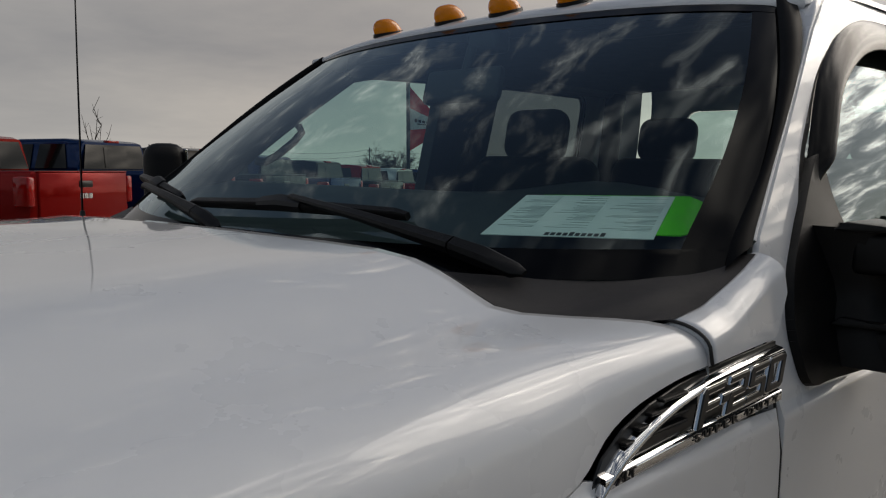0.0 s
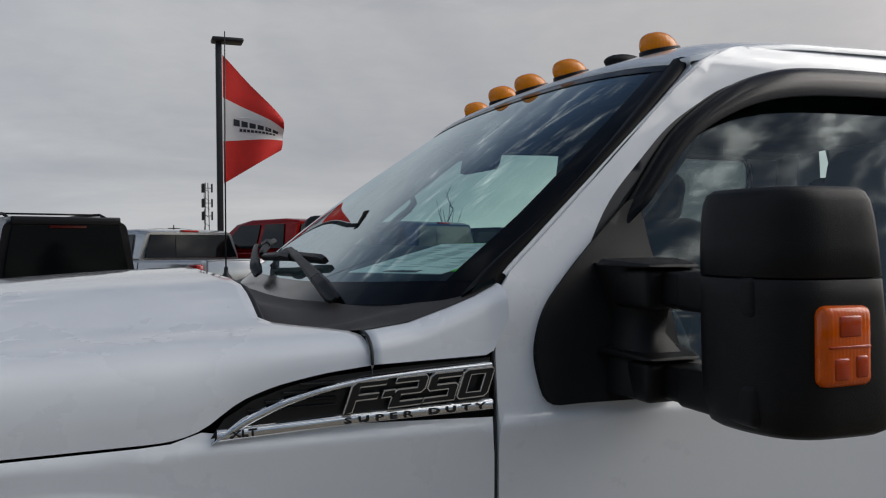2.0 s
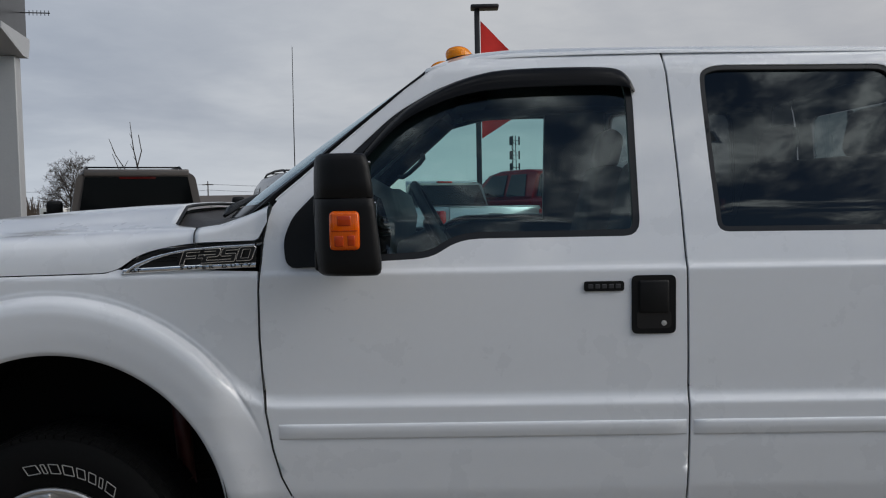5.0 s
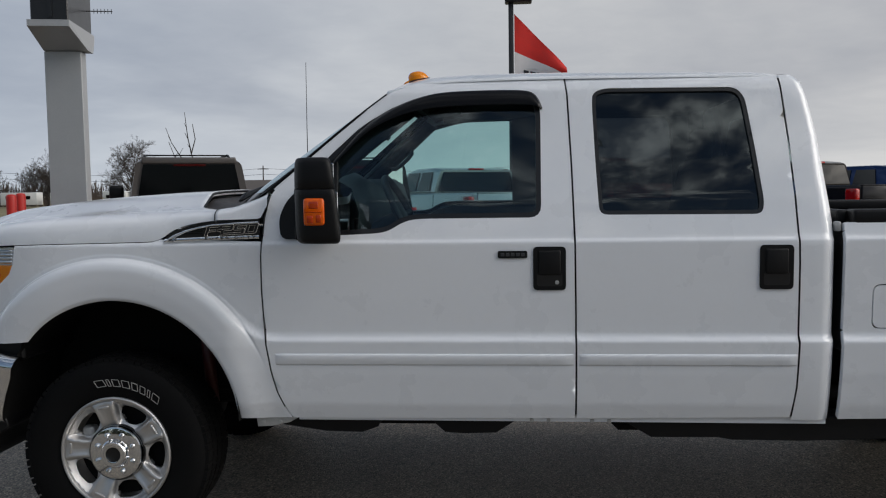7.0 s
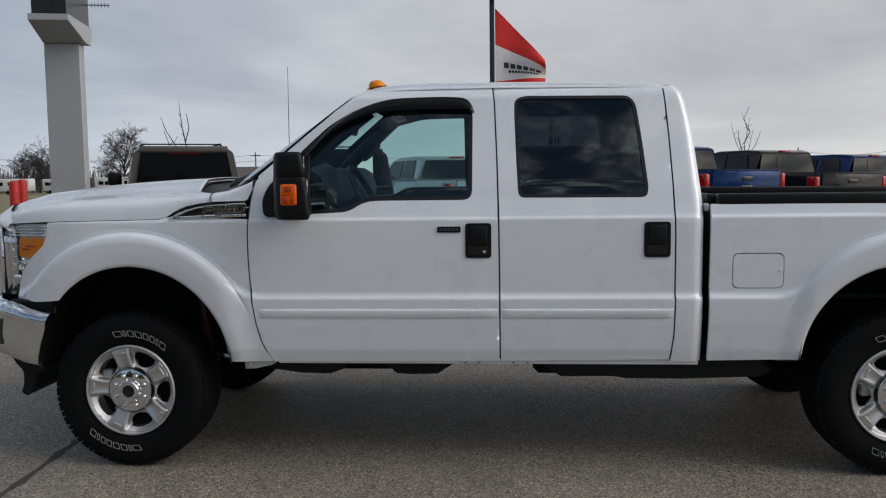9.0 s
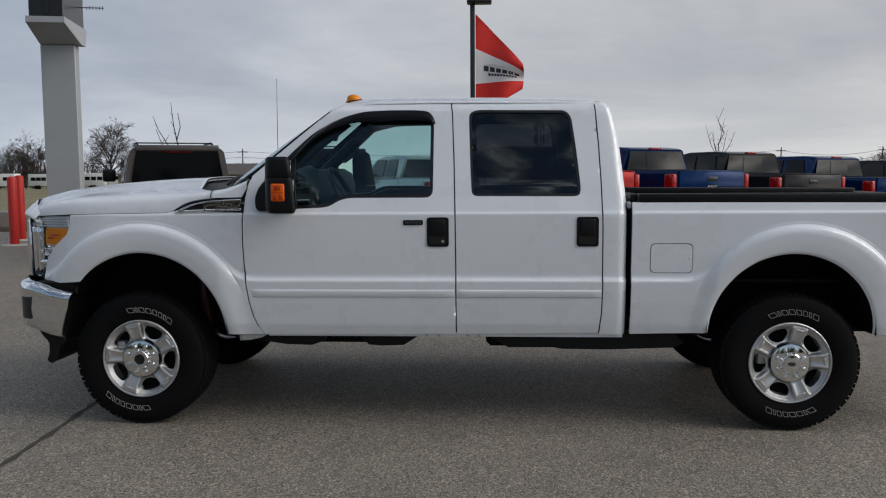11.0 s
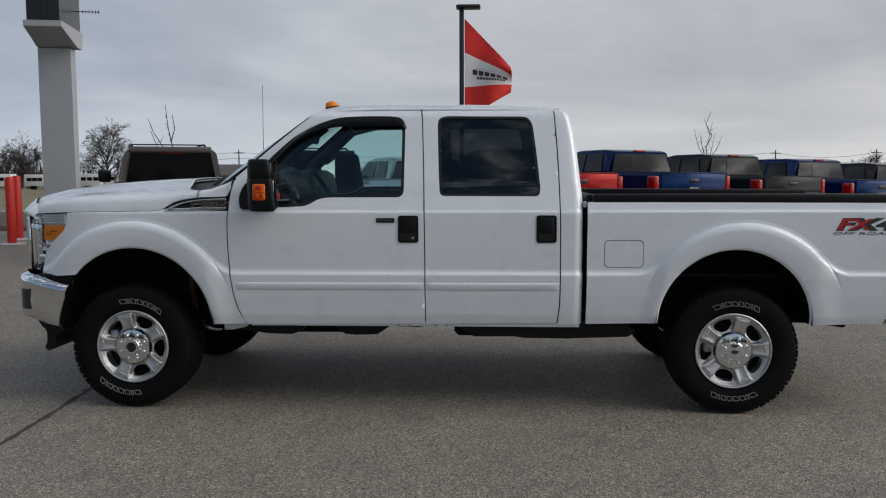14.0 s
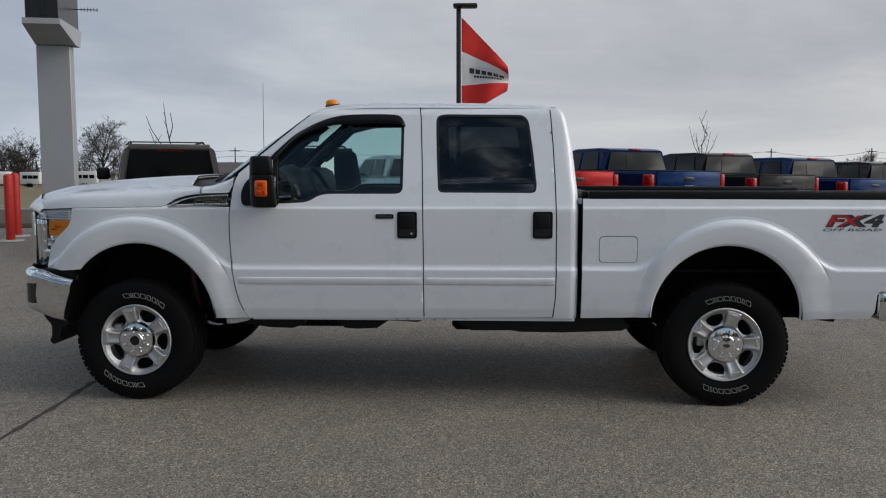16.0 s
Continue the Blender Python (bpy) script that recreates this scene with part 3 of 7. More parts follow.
sheet("cab_back_panel", [(0.22, 0.60), (1.66, 0.60), (1.66, 1.40), (1.55, 1.955), (0.33, 1.955), (0.22, 1.40)], [soften([(0.40, 1.46), (1.48, 1.46), (1.40, 1.85), (0.48, 1.85)], 0.06)],
                   back_flat, M_WHITE, truck, outward=(1, 0, 0), step=0.06)
back_window = sheet("cab_back_window", soften([(0.405, 1.465), (1.475, 1.465), (1.395, 1.845), (0.485, 1.845)], 0.06), [], lambda y, z: (back_x(z) - 0.012, y, z), M_GLASS_R, truck, fold=0, outward=(1, 0, 0), step=0.1)
for y in (0.80, 1.08):
    bm = bmesh.new()
    box(bm, 2.94, 2.96, y - 0.012, y + 0.012, 1.46, 1.85, 0.004, 1)
    part("slider_frame", bm, M_SEAL, back_window)

# ---------------------------------------------------------------- hood
shoulder_z = curve([-1.05, -0.75, -0.68, -0.60, -0.40, -0.10, 0.20, 0.50], [1.20, 1.320, 1.360, 1.384, 1.409, 1.426, 1.437, 1.444])
centre_z = curve([-1.02, -0.97, -0.90, -0.80, -0.60, -0.35, -0.10, 0.12, 0.35], [1.310, 1.366, 1.397, 1.424, 1.461, 1.491, 1.512, 1.525, 1.532])
HD = [0.0, 0.0015, 0.005, 0.012, 0.024, 0.042, 0.068, 0.10, 0.14, 0.18, 0.21, 0.24, 0.27, 0.30, 0.34, 0.40, 0.50, 0.62, 0.78, YC]
HA = [0.0, 0.22, 0.44, 0.62, 0.765, 0.87, 0.945, 0.98, 1.0, 1, 1, 1, 1, 1, 1, 1, 1, 1, 1, 1]
HB = [0.0, 0, 0, 0, 0, 0.004, 0.012, 0.028, 0.05, 0.10, 0.18, 0.31, 0.45, 0.58, 0.72, 0.835, 0.895, 0.935, 0.975, 1.0]


def hood_front(d):
    t = min(d / 0.94, 1.0)
    return -0.985 + 0.335 * (1 - t) ** 2.1


def hood_rear(d):
    return float(np.interp(d, [0, 0.056, 0.10, 0.15, 0.195, 0.215, 0.26, 0.33, 0.42, 0.6, 0.94], [0.476, 0.472, 0.437, 0.392, 0.349, 0.345, 0.343, 0.337, 0.318, 0.300, 0.285]))


def hood_at(x, i):
    d = HD[i]
    z = seam_z(x) + (shoulder_z(x) - seam_z(x)) * HA[i] + (centre_z(x) - shoulder_z(x)) * HB[i]
    inset = side(x, seam_z(x)) if x < 0.2 else side(x, seam_z(x)) * max(0.0, 1 - (x - 0.2) * 3) + 0.004 * min(1, (x - 0.2) * 3)
    y = inset + d * (YC - inset) / YC
    return (x, y, z)


NX = 70
cols = []
for i in range(len(HD)):
    f, r = hood_front(HD[i]), hood_rear(HD[i])
    col = []
    for k in range(NX + 1):
        t = k / NX
        col.append(hood_at(f + (r - f) * t, i))
    # the edge turns down at the front and at the back
    fx, fy, fz = col[0]
    lx, ly, lz = col[-1]
    col = [(fx + 0.012, fy, fz - 0.075), (fx - 0.004, fy, fz - 0.035), (fx - 0.004, fy, fz - 0.012)] + col + [(lx + 0.003, ly, lz - 0.005), (lx + 0.003, ly, lz - 0.022)]
    cols.append(col)
full = cols + [[(x, 2 * YC - y, z) for x, y, z in c] for c in cols[-2::-1]]
# black tube laid in as the shadow gap between hood and cowl
bm = bmesh.new()
edge = [(c[-1][0] + 0.004, c[-1][1], c[-1][2] + 0.0145) for c in full if 0.05 < c[-1][1] < 2 * YC - 0.05]
tube(bm, edge, 0.0055, 6)
part("hood_seal", bm, M_RUBBER, truck, "black strip standing for the shade behind the hood's rear edge", smooth=60)
grid_surface("hood", [c[::-1] for c in full], M_WHITE, truck, "white hood with a raised centre")

# fender tops beside the cowl: upright sides that turn in under the cowl's edge
def fender_edge(x):
    """Height of the fender top's inner edge."""
    return float(np.interp(x, [0.474, 0.547, 0.620, 0.658, 0.700], [1.443, 1.452, 1.475, 1.489, 1.509]))


rows = []
for t in [k / 16 for k in range(17)]:
    x = 0.4795 + (0.699 - 0.4795) * t
    zt = fender_edge(x)
    zb = 1.399 + 0.004 * t + 0.055 * max(0, t - 0.86) / 0.14
    lip = 0.003 + 0.010 * t
    col = [(x, lip + 0.16 * (z - zb), z) for z in (zb, zb + (zt - 0.030 - zb) * 0.5, zt - 0.030)] if zt - 0.030 > zb + 0.004 else [(x, lip, zb)] * 3
    y0, z0 = col[-1][1], col[-1][2]
    for q in [k / 8 for k in range(1, 9)]:
        a = q * math.pi / 2
        col.append((x, y0 + (0.060 - y0) * (1 - math.cos(a)), z0 + (zt - z0) * math.sin(a)))
    col.append((x, col[-1][1] + 0.012, col[-1][2] - 0.004))
    rows.append(col)
rows = [[(x + 0.001, y + 0.02, z - 0.012) for x, y, z in rows[0]]] + rows
fender_top_l = grid_surface("fender_top", rows, M_WHITE, truck)
# shade in the shut lines is drawn as thin black tubes on the skin
gaps = [[(x - 0.0025, y + 0.0008, z - 0.0008) for x, y, z in rows[1]]]
gaps.append([(x - 0.0005, side(x, z) + 0.0012, z) for x, z in SEAM_A[1:]])
for line in gaps:
    bm = bmesh.new()
    tube(bm, line, 0.0022, 6)
    part("panel_gap", bm, M_RUBBER, truck, "black strip standing for the shade between two body panels", smooth=60)

# ---------------------------------------------------------------- cowl, windscreen and roof
NU = 40


def screen_base(t):
    s = max(1 - (2 * t - 1) ** 2, 0.0)
    return Vector((0.679 - 0.190 * (1 - (2 * t - 1) ** 4), 0.087 + (2 * YC - 0.174) * t, 1.506 - 0.020 * s))


def screen_top(t):
    s = max(1 - (2 * t - 1) ** 2, 0.0)
    c = (2 * t - 1) ** 4
    return Vector((1.165 - 0.006 * s + 0.004 * c, 0.260 + (2 * YC - 0.520) * t, 1.935 + 0.031 * s ** 0.8 - 0.005 * c))


def screen(t, v, lift=0.0):
    p = screen_base(t).lerp(screen_top(t), v)
    s = max(1 - (2 * t - 1) ** 2, 0.0)
    p.y -= 0.030 * math.sin(math.pi * min(max(v, 0.0), 1.0)) * (1 - 2 * t)
    p.x += 0.022 * (2 * t - 1) ** 6 * smooth01(v / 0.3)
    return p + Vector((-0.62, 0, 0.78)) * (0.010 * math.sin(math.pi * v) * (0.3 + 0.7 * s ** 0.5) + lift)


def across(u):
    """Spaces the columns closer towards both sides, where the glass turns."""
    return 0.5 - 0.5 * math.cos(math.pi * u)


grid_surface("windscreen", [[tuple(screen(across(i / NU), -0.07 + 1.07 * j / 16)) for i in range(NU + 1)][::-1] for j in range(17)], M_GLASS_W, truck)
# black ceramic band round the glass
def band(name, t0, t1, v0, v1, lift=0.0012, mat=M_CERAMIC):
    n = max(8, round((t1 - t0) * NU))
    return grid_surface(name, [[tuple(screen(across(t0 + (t1 - t0) * i / n) if t1 - t0 > 0.5 else t0 + (t1 - t0) * i / n, v0 + (v1 - v0) * j / 16, lift)) for i in range(n + 1)] for j in range(17)], mat, truck)


band("screen_band", 0.0, 0.030, -0.07, 1)
band("screen_band", 0.970, 1.0, -0.07, 1)
band("screen_band", 0.030, 0.970, -0.07, 0.012)
band("screen_band", 0.030, 0.970, 0.95, 1.0, 0.002)

# black gasket along the glass, and the white pillar skin between gasket and door
for mirror in (False, True):
    gasket, skin_rows = [], []
    for k in range(33):
        v = k / 32
        g = screen(0, v - 0.06 * (1 - v) ** 6, 0.001)
        zz = 1.506 + (1.945 - 1.506) * v
        xx = float(np.interp(zz, [1.502] + [p[1] for p in PILLAR], [0.704] + [p[0] for p in PILLAR]))
        e = Vector((xx - 0.003, side(xx, zz) + 0.003, zz + 0.002))
        far = screen(0, v, 0.004) + Vector((0.018, -0.027, 0.0))
        o = (e + Vector((-0.005, 0.002, 0.003))).lerp(far, min(max((v - 0.22) / 0.78, 0.0), 1.0) ** 1.6)
        r = [g, g + Vector((-0.006, -0.002, 0.008)), g.lerp(o, 0.5) + Vector((-0.007, -0.003, 0.009)), o + Vector((-0.004, -0.002, 0.006)), o, o + Vector((0.008, 0.004, -0.012))]
        w = [o + Vector((-0.002, 0.002, -0.003)), o.lerp(e, 0.35), o.lerp(e, 0.7), e, e + Vector((0.012, 0.014, -0.010))]
        for rows_, line in ((gasket, r), (skin_rows, w)):
            if line is w and v < 0.03:
                continue
            rows_.append([tuple(p) if not mirror else (p.x, 2 * YC - p.y, p.z) for p in (line if mirror else line[::-1])])
    grid_surface("screen_gasket", gasket, M_GASKET, truck, "black rubber windscreen gasket")
    grid_surface("pillar_skin", skin_rows, M_WHITE, truck)

# cowl between hood and glass
rows = []
for j in range(15):
    v = j / 14
    row = []
    for i in range(81):
        y = 0.056 + (2 * YC - 0.112) * across(i / 80)
        d = min(y, 2 * YC - y)
        xa = hood_rear(d) + 0.006
        za = float(np.interp(d, [0.056, 0.1, 0.15, 0.195, 0.26, 0.33, 0.42, 0.6, 0.94], [1.437, 1.441, 1.446, 1.450, 1.473, 1.496, 1.508, 1.512, 1.520]))
        b = screen(min(max((y - 0.087) / (2 * YC - 0.174), 0), 1), -0.045)
        near = smooth01((d - 0.056) / 0.07)
        xb, zb = 0.694 + (b.x + 0.004 - 0.694) * near, 1.505 + (b.z - 0.002 - 1.505) * near
        x = xa + (xb - xa) * v
        z = za + (zb - za) * v - 0.026 * math.sin(math.pi * v) * smooth01((d - 0.10) / 0.12) - 0.024 * (1 - v) ** 5 * near
        row.append((x, y, z + (fender_edge(x) + 0.001 - z) * (1 - near)))
    rows.append(row)
grid_surface("cowl", rows, M_COWL, truck, "dark grey plastic cowl under the windscreen")

# roof
def roof_front(d):
    t = min(max((d - 0.260) / (2 * YC - 0.520), 0.0), 0.5)
    return screen(t, 1.0).x - 0.006


ROOF_SIDE = curve([1.1, 1.30, 1.45, 1.7, 1.95, 2.5, 2.80, 2.92], [1.90, 1.962, 1.977, 1.981, 1.981, 1.975, 1.970, 1.93])
ROOF_MID = curve([1.1, 1.16, 1.30, 1.6, 2.2, 2.75, 2.86, 2.92], [2.0, 2.008, 2.024, 2.032, 2.024, 2.006, 1.985, 1.95])


def roof_z(x, d):
    e, c = ROOF_SIDE(x), ROOF_MID(x)
    t = 0.62 * (1 - (1 - min(max((d - 0.205) / 0.20, 0), 1)) ** 2.2) + 0.38 * math.sin(min(max((d - 0.205) / 0.735, 0), 1) * math.pi / 2)
    return e + (c - e) * t


def roof_top(x, d):
    """The roof's height, drawn down at its front to meet the glass."""
    f = roof_front(d)
    dz = screen_top(min(max((d - 0.260) / (2 * YC - 0.520), 0.0), 0.5)).z + 0.005 - roof_z(f, d)
    return roof_z(x, d) + dz * math.exp(-max(x - f, 0.0) / 0.09)


RD = [0.202, 0.205, 0.21, 0.218, 0.23, 0.25, 0.275, 0.31, 0.36, 0.43, 0.52, 0.65, 0.80, YC]
cols = []
for d in RD:
    f = roof_front(d)
    col = []
    for k in range(41):
        x = f + (2.905 - f) * (k / 40)
        z = roof_top(x, d)
        if d <= 0.2021:
            z -= 0.012
        col.append((x, d, z))
    fx, fy, fz = col[0]
    col = [(fx + 0.002, fy, fz - 0.018), (fx - 0.003, fy, fz - 0.006)] + col
    cols.append(col)
full = cols + [[(x, 2 * YC - y, z) for x, y, z in c] for c in cols[-2::-1]]
grid_surface("roof", [c[::-1] for c in full], M_WHITE, truck)
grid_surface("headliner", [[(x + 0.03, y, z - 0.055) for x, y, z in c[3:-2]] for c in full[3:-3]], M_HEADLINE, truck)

for o in (front_door, rear_door, fender, bed_side, cab_corner, fender_top_l):
    mirrored(o)

# ---------------------------------------------------------------- side windows
made = []
for hole, mat, door, width in ((W_FRONT, M_GLASS_F, front_door, 0.020), (W_REAR, M_GLASS_P, rear_door, 0.016)):
    dense = densify(hole, 0.02)
    made.append(sheet("window_seal", shrink(dense, -0.002), [shrink(dense, width)], skin_in(0.004), M_SEAL, door, "black rubber window surround", fold=0.02, step=0.02))
    made.append(sheet("window_glass", shrink(dense, width - 0.004), [], skin_in(0.016), mat, door, "tinted side window", fold=0, step=0.05))
for o, p in zip(made, (0, 0, 1, 1)):
    mirrored(o, truck)

# wind deflector over the front window
UP = [(0.938, 1.610), (0.985, 1.667), (1.096, 1.791), (1.238, 1.874), (1.336, 1.907), (1.425, 1.924), (1.56, 1.928), (1.70, 1.928), (1.80, 1.922), (1.832, 1.885), (1.845, 1.845)]
LOW = [(0.950, 1.598), (1.005, 1.652), (1.110, 1.765), (1.250, 1.828), (1.345, 1.850), (1.435, 1.858), (1.56, 1.862), (1.70, 1.862), (1.79, 1.860), (1.822, 1.852), (1.838, 1.838)]
ts = np.linspace(0, 1, 60)
ti = np.linspace(0, 1, len(UP))
smoothed = {}
for nm, line in (("u", UP), ("l", LOW)):
    for k in (0, 1):
        flat_line = np.interp(ts, ti, [p[k] for p in line])
        padded = np.r_[2 * flat_line[0] - flat_line[4:0:-1], flat_line, 2 * flat_line[-1] - flat_line[-2:-6:-1]]
        smoothed[nm, k] = np.convolve(padded, np.hanning(11)[1:-1] / np.hanning(11).sum(), "valid")
rows = []
for i, t in enumerate(ts):
    u = [float(smoothed["u", k][i]) for k in (0, 1)]
    l = [float(smoothed["l", k][i]) for k in (0, 1)]
    r = []
    for q in [0, 0.04, 0.2, 0.4, 0.6, 0.8, 0.96, 1.0]:
        x, z = u[0] + (l[0] - u[0]) * q, u[1] + (l[1] - u[1]) * q
        out = 0.004 + 0.030 * math.sin(min(q * 1.25, 1) * math.pi / 2) * (0.35 + 0.65 * smooth01(min(t, 1 - t) * 12))
        r.append((x, side(x, u[1] * 0.5 + z * 0.5) - (out if q > 0 else -0.002), z))
    r += [(r[-1][0], r[-1][1] + 0.004, r[-1][2] + 0.002), (u[0], side(u[0], u[1]) + 0.002, u[1] - 0.004)]
    rows.append(r)
M_SMOKE = material("smoked_acrylic", (0.0025, 0.0025, 0.003), 0.2, spec=0.20, vary=0.3, scale=6)
grid_surface("wind_deflector", rows, M_SMOKE, front_door, "smoked plastic wind deflector")

# ---------------------------------------------------------------- door furniture
def handle(x0, x1, z0, z1, door, lock):
    o = soften([(x0, z0), (x1, z0), (x1, z1), (x0, z1)], 0.018, 4)
    sheet("door_handle", o, [], skin_in(-0.006), M_BLACK, door, "black plastic door handle", fold=0.012, step=0.03)
    sheet("handle_recess", soften([(x0 + 0.014, z0 + 0.016), (x1 - 0.014, z0 + 0.016), (x1 - 0.014, z0 + 0.07), (x0 + 0.014, z0 + 0.07)], 0.014, 4), [], skin_in(-0.0075), M_SEAL, door, fold=0.003, step=0.03)
    bm = bmesh.new()
    box(bm, x0 + 0.020, x1 - 0.020, side(x0, 1.2) - 0.012, side(x0, 1.2) + 0.010, z0 + 0.062, z1 - 0.014, 0.007, 3)
    part("handle_paddle", bm, M_BLACK, door, smooth=50)
    if lock:
        bm = bmesh.new()
        lathe(bm, [(0.0, -0.002), (0.008, -0.001), (0.011, 0.006), (0.012, 0.012)], 20)
        bmesh.ops.translate(bm, verts=bm.verts, vec=(x1 - 0.036, side(x1, z0) - 0.008, z0 + 0.032))
        part("lock_cylinder", bm, M_STEEL, door, smooth=40)


handle(1.798, 1.930, 1.100, 1.277, front_door, True)
handle(2.694, 2.824, 1.100, 1.277, rear_door, False)
sheet("keypad", soften([(1.655, 1.231), (1.775, 1.231), (1.775, 1.261), (1.655, 1.261)], 0.008, 3), [], skin_in(-0.006), M_BLACK, front_door, "black keyless entry keypad", fold=0.01, step=0.02)
for k in range(5):
    bm = bmesh.new()
    box(bm, 1.667 + k * 0.0205, 1.682 + k * 0.0205, side(1.7, 1.245) - 0.0085, side(1.7, 1.245) - 0.003, 1.2395, 1.2525, 0.0015, 1)
    part("keypad_button", bm, M_GREYDECAL, front_door)
for x0, x1, door in ((0.722, 1.960, front_door), (1.983, 2.842, rear_door)):
    rows = []
    for k in range(41):
        x = x0 + (x1 - x0) * k / 40
        e = min(1.0, min(k, 40 - k) / 0.6 + 0.15)
        r = []
        for z, o in ((0.790, -0.002), (0.792, 0.004), (0.797, 0.0065), (0.8075, 0.007), (0.810, 0.008), (0.828, 0.008), (0.834, 0.0065), (0.837, 0.004), (0.839, -0.002)):
            r.append((x, side(x, z) - o * e, z))
        rows.append(r)
    grid_surface("side_moulding", [r[::-1] for r in rows][::-1], M_WHITE, door, "white body side moulding")

# ---------------------------------------------------------------- side badge
BADGE = [(0.246, 1.304), (0.270, 1.336), (0.308, 1.358), (0.358, 1.374), (0.418, 1.385), (0.508, 1.392), (0.665, 1.398), (0.662, 1.321), (0.45, 1.316)]
badge_skin = lambda x, z: (x, 0.006 if x > 0.3 else side(x, 1.30) + (0.006 - side(x, 1.30)) * smooth01((x - 0.2) / 0.1), z)
vent = sheet("fender_vent", BADGE, [], lambda x, z: (x, badge_skin(x, z)[1] + 0.006, z), M_SEAL, truck, "black fender vent with a chrome surround", fold=0.004, step=0.03)
trim = []
for k in range(41):
    t = k / 40
    x = 0.252 + 0.411 * t
    top = float(np.interp(x, [0.252, 0.272, 0.296, 0.351, 0.400, 0.468, 0.560, 0.665], [1.307, 1.324, 1.340, 1.361, 1.373, 1.384, 1.390, 1.394]))
    w = (0.0105 + 0.008 * (1 - t) ** 3) * min(1.0, 0.2 + t / 0.10)
    trim.append([(x, badge_skin(x, top)[1] + o, z) for z, o in ((top, 0.006), (top - 0.002, -0.004), (top - w * 0.5, -0.008), (top - w + 0.002, -0.004), (top - w, 0.006))])
grid_surface("vent_trim", trim[::-1], M_CHROME, vent, "chrome vent surround")
low = []
for k in range(31):
    x = 0.259 + 0.405 * k / 30
    z0 = float(np.interp(x, [0.246, 0.45, 0.67], [1.304, 1.313, 1.318])) + 0.002
    h = 0.017
    low.append([(x, badge_skin(x, z0)[1] + o, z) for z, o in ((z0, 0.006), (z0 + 0.002, -0.005), (z0 + h - 0.002, -0.005), (z0 + h, 0.006))])
grid_surface("vent_bar", low, M_CHROME, vent, "chrome lower bar")
for k in range(4):
    bm = bmesh.new()
    z = 1.343 + k * 0.0105
    box(bm, 0.300 + k * 0.024, 0.425, 0.004, 0.014, z, z + 0.004, 0.001, 1)
    part("vent_louvre", bm, M_BLACK, vent)


def letters(word, x, z, w, h, y, mat, parent, depth=0.004, bold=0.0, shear=0.0, name="letter", slope=0.0, spacing=1.0):
    bm = text_mesh(word, w, h, depth, bold, shear, spacing)
    for v in bm.verts:
        v.co = Vector((v.co.x + x, v.co.y + y, v.co.z + v.co.x * slope + z))
    # every character is a piece of its own
    bm.verts.ensure_lookup_table()
    left = set(bm.verts)
    while left:
        todo, isle = [left.pop()], set()
        while todo:
            v = todo.pop()
            isle.add(v)
            for e in v.link_edges:
                o = e.other_vert(v)
                if o in left:
                    left.discard(o)
                    todo.append(o)
        one = bmesh.new()
        copy = {v: one.verts.new(v.co) for v in isle}
        for f in bm.faces:
            if f.verts[0] in isle:
                one.faces.new([copy[v] for v in f.verts])
        part(name, one, mat, parent)
    bm.free()


TWO = [(0, 0), (1, 0), (1, 0.22), (0.28, 0.22), (0.28, 0.39), (0.88, 0.39), (1, 0.51), (1, 0.88), (0.88, 1), (0, 1), (0, 0.78), (0.72, 0.78), (0.72, 0.61), (0.12, 0.61), (0, 0.49)]
GLYPHS = (("F", [(0, 0), (0.27, 0), (0.27, 0.36), (0.86, 0.36), (0.86, 0.58), (0.27, 0.58), (0.27, 0.78), (1, 0.78), (1, 1), (0.12, 1), (0, 0.88)], [], 0.0, 0.235),
          ("dash", [(0, 0.36), (1, 0.36), (1, 0.62), (0, 0.62)], [], 0.232, 0.080),
          ("2", TWO, [], 0.300, 0.225), ("5", [(1 - x, z) for x, z in TWO][::-1], [], 0.535, 0.225),
          ("0", [(0.12, 0), (0.88, 0), (1, 0.12), (1, 0.88), (0.88, 1), (0.12, 1), (0, 0.88), (0, 0.12)], [[(0.28, 0.22), (0.72, 0.22), (0.72, 0.78), (0.28, 0.78)]], 0.770, 0.230))
for nm, loop, inner, at_x, wide in GLYPHS:
    put = lambda p: (0.431 + 0.222 * (at_x + wide * p[0]) + 0.016 * p[1], 1.3325 + 0.0445 * p[1] + 0.010 * (at_x + wide * p[0]))
    ring = [put(p) for p in loop]
    gaps_ = [[put(p) for p in h] for h in inner]
    sheet("letter", ring, gaps_, lambda x, z: (x, -0.0025, z), M_CHROME, vent, "raised chrome character", step=0.05, fold=0.006)
    sheet("letter_face", shrink(ring, 0.0022), [shrink(h, -0.0022) for h in gaps_], lambda x, z: (x, -0.0038, z), M_SEAL, vent, step=0.05, fold=0.002)
letters("SUPER DUTY", 0.434, 1.3175, 0.218, 0.0098, 0.0005, M_SEAL, vent, 0.002, 0.02, slope=0.028, spacing=1.7)
letters("XLT", 0.276, 1.3115, 0.036, 0.0105, 0.0005, M_SEAL, vent, 0.002, 0.02, slope=0.03)
letters("FX4", 4.580, 1.178, 0.372, 0.082, side(4.7, 1.21) - 0.0005, M_GREYDECAL, bed_side, 0.0015, 0.055, 0.25, "decal")
letters("FX", 4.589, 1.184, 0.222, 0.070, side(4.7, 1.21) - 0.0025, M_RED, bed_side, 0.0015, 0.02, 0.25, "decal")
letters("OFF ROAD", 4.566, 1.153, 0.372, 0.016, side(4.7, 1.16) - 0.0005, M_GREYDECAL, bed_side, 0.0015, 0.0, 0.2, "decal")

